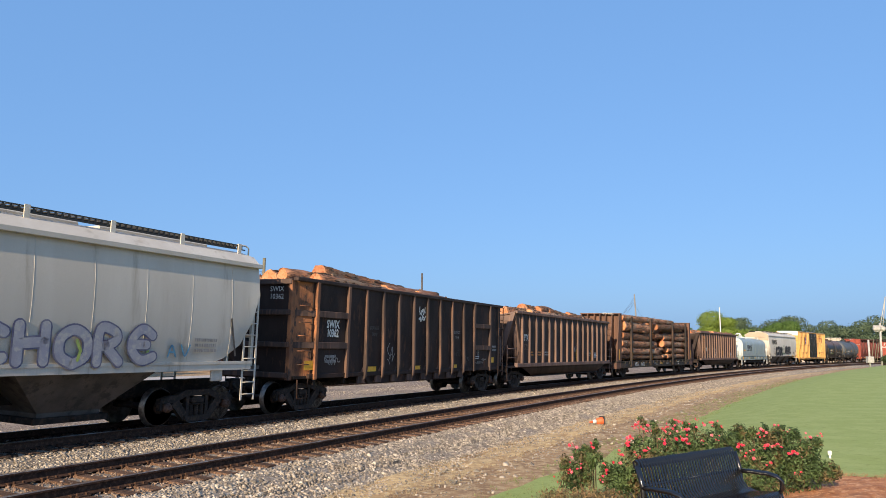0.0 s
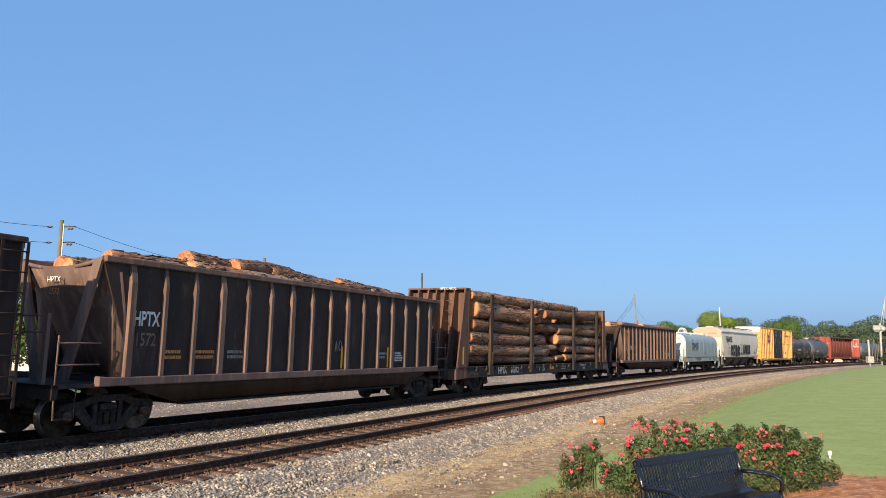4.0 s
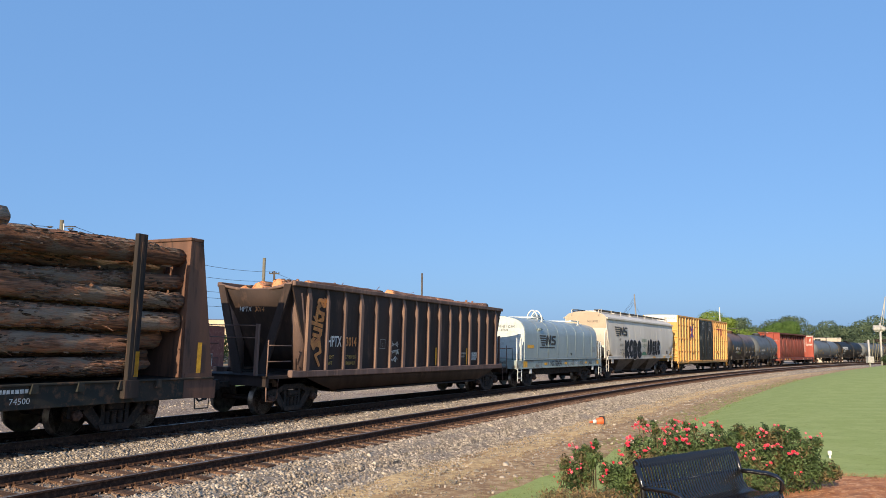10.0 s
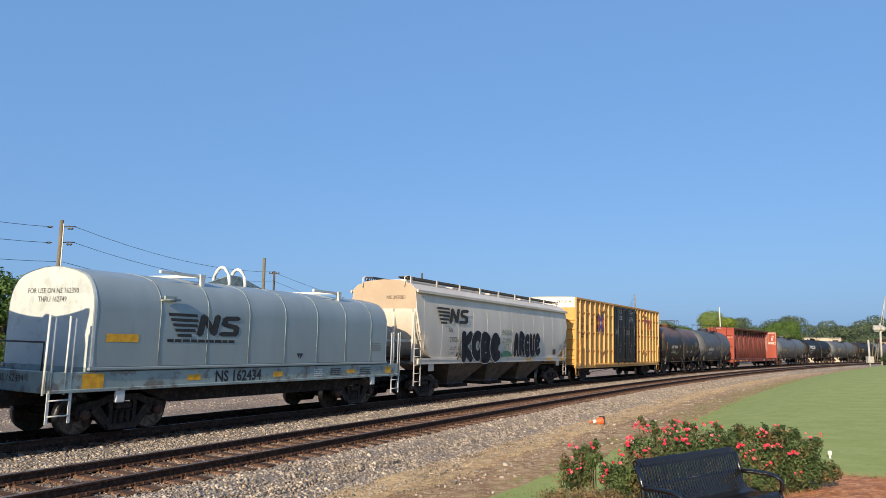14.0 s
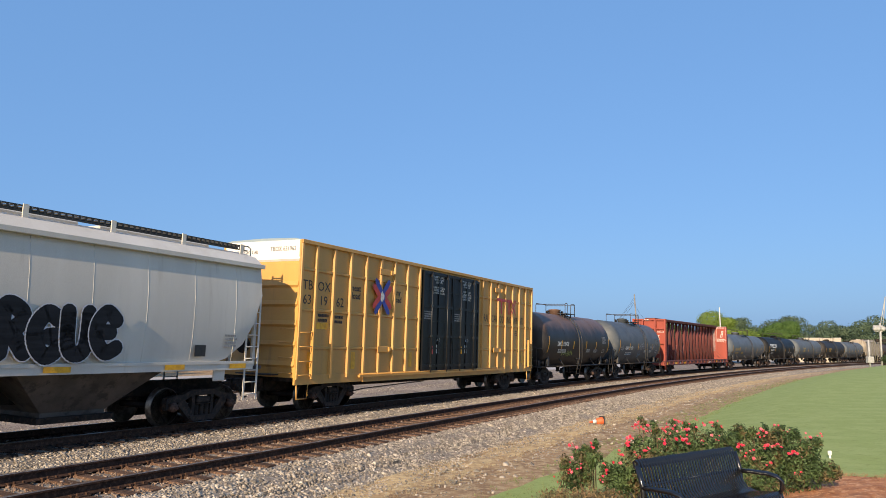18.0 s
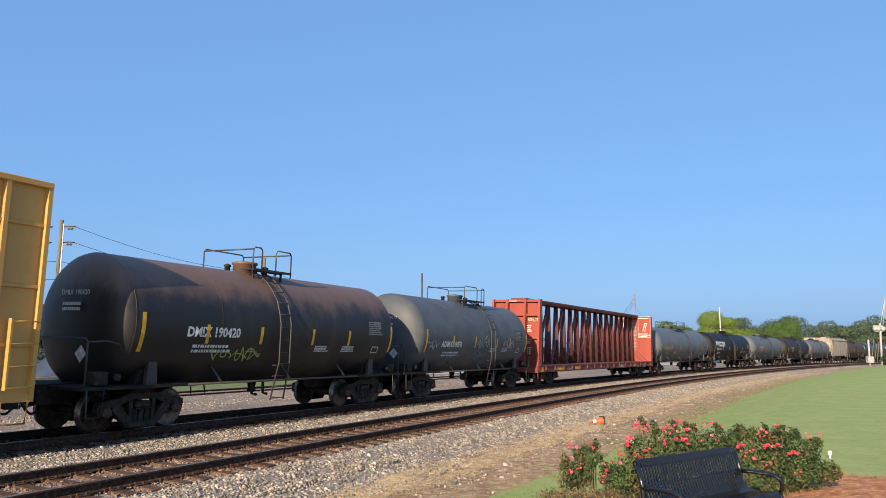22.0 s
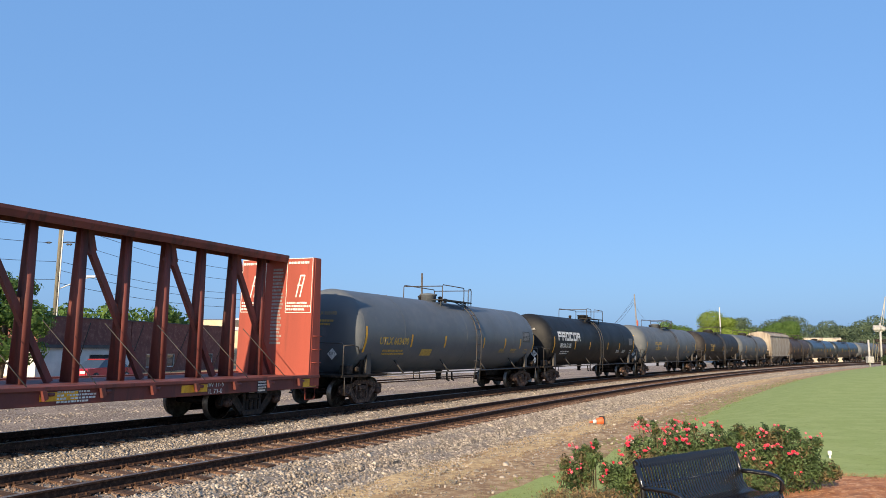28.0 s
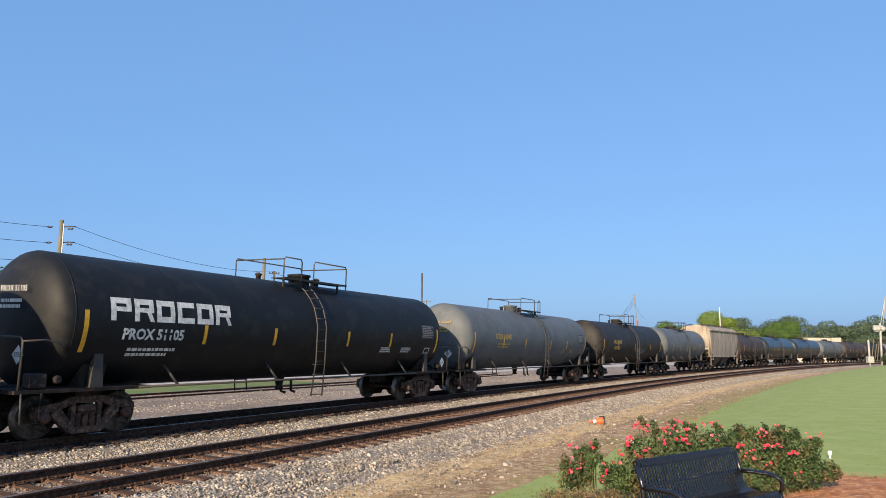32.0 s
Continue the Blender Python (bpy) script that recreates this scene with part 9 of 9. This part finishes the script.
def surroundings():
    bench()
    cone()
    marker()
    gz = 0.10
    rose_bush("small rose bush with a few red blooms", [((1.70, 9.3, 0.35), (0.20, 0.16, 0.20)), ((1.83, 9.3, 0.51), (0.15, 0.12, 0.15)), ((1.63, 9.2, 0.24), (0.20, 0.16, 0.14))], 2600,
              [(1.61, 9.2, 0.69, 3), (1.86, 9.2, 0.69, 2), (1.56, 9.0, 0.42, 3), (1.67, 9.0, 0.44, 2), (1.35, 9.1, 0.31, 1), (1.59, 9.1, 0.5, 1)], 41, gz)
    rose_bush("large rose bush covered in red and pink blooms behind the bench", [((2.86, 9.2, 0.58), (0.61, 0.40, 0.30)), ((2.37, 9.0, 0.40), (0.30, 0.25, 0.28)), ((3.32, 9.2, 0.62), (0.43, 0.30, 0.29)), ((2.81, 9.1, 0.22), (0.72, 0.45, 0.34)), ((2.12, 9.0, 0.26), (0.17, 0.15, 0.22))], 15000,
              [(2.35, 9.15, 0.92, 3), (2.42, 9.15, 0.94, 4), (2.52, 9.05, 0.89, 4), (2.63, 9.15, 0.88, 4), (2.78, 9.25, 0.92, 4), (2.8, 9.15, 0.89, 4), (2.95, 9.25, 0.95, 5), (2.98, 9.05, 0.90, 5), (3.08, 9.15, 0.93, 4), (2.3, 8.95, 0.79, 5), (2.24, 8.95, 0.72, 4),
               (2.42, 8.85, 0.67, 6), (2.62, 8.85, 0.79, 5), (2.86, 8.85, 0.8, 5), (2.93, 8.85, 0.78, 4), (2.17, 8.95, 0.6, 4), (2.1, 8.95, 0.51, 2), (2.02, 9.05, 0.5, 1), (1.92, 8.95, 0.42, 2), (1.95, 8.95, 0.31, 2), (2.31, 8.85, 0.61, 4), (3.23, 9.35, 0.99, 2)], 42, gz)
    rose_bush("spreading rose bush with scattered red blooms", [((3.99, 9.3, 0.52), (0.46, 0.32, 0.30)), ((4.36, 9.3, 0.53), (0.36, 0.28, 0.28)), ((3.85, 9.1, 0.24), (0.55, 0.36, 0.32)), ((4.47, 9.2, 0.33), (0.24, 0.2, 0.28)), ((4.70, 9.1, 0.35), (0.12, 0.1, 0.12)), ((3.76, 9.3, 0.80), (0.14, 0.1, 0.09)), ((4.24, 9.3, 0.77), (0.2, 0.13, 0.11)), ((4.6, 9.3, 0.66), (0.15, 0.1, 0.11))], 12500,
              [(3.34, 9.4, 0.95, 2), (3.47, 9.4, 0.94, 4), (3.52, 9.3, 0.90, 3), (3.31, 9.0, 0.82, 3), (3.18, 9.0, 0.76, 2), (3.63, 9.0, 0.73, 4), (3.65, 9.0, 0.65, 2), (3.74, 9.0, 0.61, 3), (4.03, 9.2, 0.85, 5), (4.33, 9.3, 0.85, 3), (4.41, 9.3, 0.86, 2), (4.06, 9.0, 0.71, 6),
               (3.94, 9.0, 0.71, 4), (4.59, 9.3, 0.8, 3), (4.8, 9.4, 0.79, 2), (4.28, 9.0, 0.63, 4), (4.34, 9.0, 0.58, 3), (4.29, 9.0, 0.4, 2), (3.97, 9.0, 0.51, 1), (4.23, 9.4, 0.91, 2), (4.80, 9.15, 0.46, 2), (3.92, 9.2, 0.79, 2)], 43, gz)
    h = thing("low_hedge", "low clipped hedge with dry brown leaves", "hedge")
    part("stem", tube(B(), [(1.3, 7.0, 0.0), (1.33, 7.05, 0.4)], 0.02, 5), M_ROSESTEM, h)
    leaf_cloud("foliage", [((1.15, 7.0, 0.38), (0.34, 0.28, 0.18)), ((1.50, 7.1, 0.36), (0.32, 0.28, 0.19)), ((0.88, 6.9, 0.33), (0.24, 0.24, 0.13)), ((1.3, 7.0, 0.20), (0.6, 0.3, 0.2))], 15000, 0.013, M_BOX, 44, h, inner=0.6)
    sheet("mulch_bed", span((-26, -17.6, 0.3)), [lambda s, k=k: 12.75 + edge_noise(s, 21, 0.25) + k * (4.6 + 0.0 * s) for k in np.linspace(0, 1, 16)], bumpy(lambda s, a: lawn_z(s, a) + 0.035 - 0.10 * max(0, (abs(s + 21.5) - 3.5)) ** 2, 0.02, 3), M_MULCH, "red-brown pine straw mulch under the roses", category="mulch")
    shrub = thing("shrub", "dark green clipped shrub on the crest of the lawn", "shrub", at=pose(45.5, 74.2, 1.0))
    part("stem", tube(B(), [(0, 0, -0.3), (0, 0, 0.3)], 0.05, 6), M_BARKT, shrub)
    leaf_cloud("foliage", [((0, 0, 0.25), (0.75, 0.7, 0.45)), ((0.5, 0.2, 0.3), (0.5, 0.5, 0.5))], 2500, 0.06, M_LEAF_DARK, 81, shrub, inner=0.5)
    poles()
    buildings()
    crossing()
    tree(-27.3, 45, -0.2, 6.4, 5.2, M_LEAF_MID, 61, "leafy green street tree beside the brick shop", 7000, 0.16)
    tree(53.0, 135, -0.4, 8.7, 9.4, M_LEAF_LIME, 62, "broad lime-green tree behind the tracks", 52000, 0.14)
    tree(65.0, 140, -0.4, 8.0, 8.0, M_LEAF_MID, 63, "round green tree beside the lime-green one", 44000, 0.14)
    tree(58.5, 150, -0.4, 7.2, 8, M_LEAF_MID, 64, "smaller green tree further back", 12000, 0.17)
    tree(44.5, 140, -0.4, 7.4, 7, M_LEAF_MID, 65, "low green tree by the mast", 12000, 0.17)
    tree(-31.5, 101, -0.3, 4.0, 5.0, M_LEAF_DARK, 66, "small dark tree in front of the cream warehouse", 2500, 0.18)
    tree(-26.5, 103, -0.3, 4.0, 5.0, M_LEAF_DARK, 67, "small dark tree in front of the cream warehouse", 2500, 0.18)
    tree(-13.5, 147, -0.3, 5.0, 5.0, M_LEAF_DARK, 68, "small street tree before the low cream building", 2200, 0.2)
    rng = random.Random(70)
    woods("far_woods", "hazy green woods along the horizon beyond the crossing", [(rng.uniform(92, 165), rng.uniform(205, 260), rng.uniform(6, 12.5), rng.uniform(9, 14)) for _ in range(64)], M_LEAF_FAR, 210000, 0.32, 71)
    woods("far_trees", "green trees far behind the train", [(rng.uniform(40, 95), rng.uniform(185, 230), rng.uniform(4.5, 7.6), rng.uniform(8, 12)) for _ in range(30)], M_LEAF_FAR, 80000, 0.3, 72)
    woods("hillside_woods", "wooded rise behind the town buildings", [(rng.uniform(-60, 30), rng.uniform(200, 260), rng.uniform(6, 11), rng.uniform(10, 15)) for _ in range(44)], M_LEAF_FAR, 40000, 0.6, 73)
    woods("town_trees", "trees behind the brick shops", [(rng.uniform(-56, -34), rng.uniform(84, 100), rng.uniform(6, 8.5), rng.uniform(5, 7)) for _ in range(9)], M_LEAF_MID, 9000, 0.3, 74)
    rng2 = np.random.default_rng(12)
    dirt = bumpy(ground_z, 0.045, 0.8)
    tufts("dry_grass", "dry straw-coloured grass scattered over the dirt", M_STRAW, scatter(rng2, 5000, -26, 40, 7.7, 9.3, dirt, 1.4), 0.06, 0.008, 3, 5, lean=1.6)
    tufts("verge_grass", "ragged green grass at the lawn's edge", M_GRASS2, scatter(rng2, 2600, -26, 40, 10.2, 11.9, lambda s, a: max(dirt(s, a), lawn_z(s, a)), 1.4), 0.05, 0.008, 4, 5)
    tufts("pine_straw", "loose orange-brown pine needles on the mulch", M_MULCH, scatter(rng2, 7000, -25, -17.4, 13.0, 17.2, lambda s, a: lawn_z(s, a) + 0.03, 1.0), 0.03, 0.006, 6, 4, "mulch", lean=3.5)
    # the red car drives along the street behind the train, the silver one is parked
    d = Vector((5.65, 24.0, 0)).normalized()
    at0 = Vector((-21.6, 46.0, -0.25))
    head = math.degrees(math.atan2(-d.y, -d.x))
    red = road_car("red car driving along the street", M_REDCAR, pose(at0.x, at0.y, at0.z, 0, 0, head))
    MOVERS.append((red, [(t, pose(at0.x - d.x * 12.5 * (t - 28.0), at0.y - d.y * 12.5 * (t - 28.0), at0.z, 0, 0, head)) for t in (0.0, 8.0, 16.0, 24.0, 32.0)]))
    road_car("silver car parked by the low cream building", M_SILVER, pose(-21.0, 128, -0.25, 0, 0, 80))
    road_car("silver car parked in front of the shops", M_SILVER, pose(-14.5, 140, -0.25, 0, 0, 10))


tracks_and_stones()
train()
surroundings()
motions()
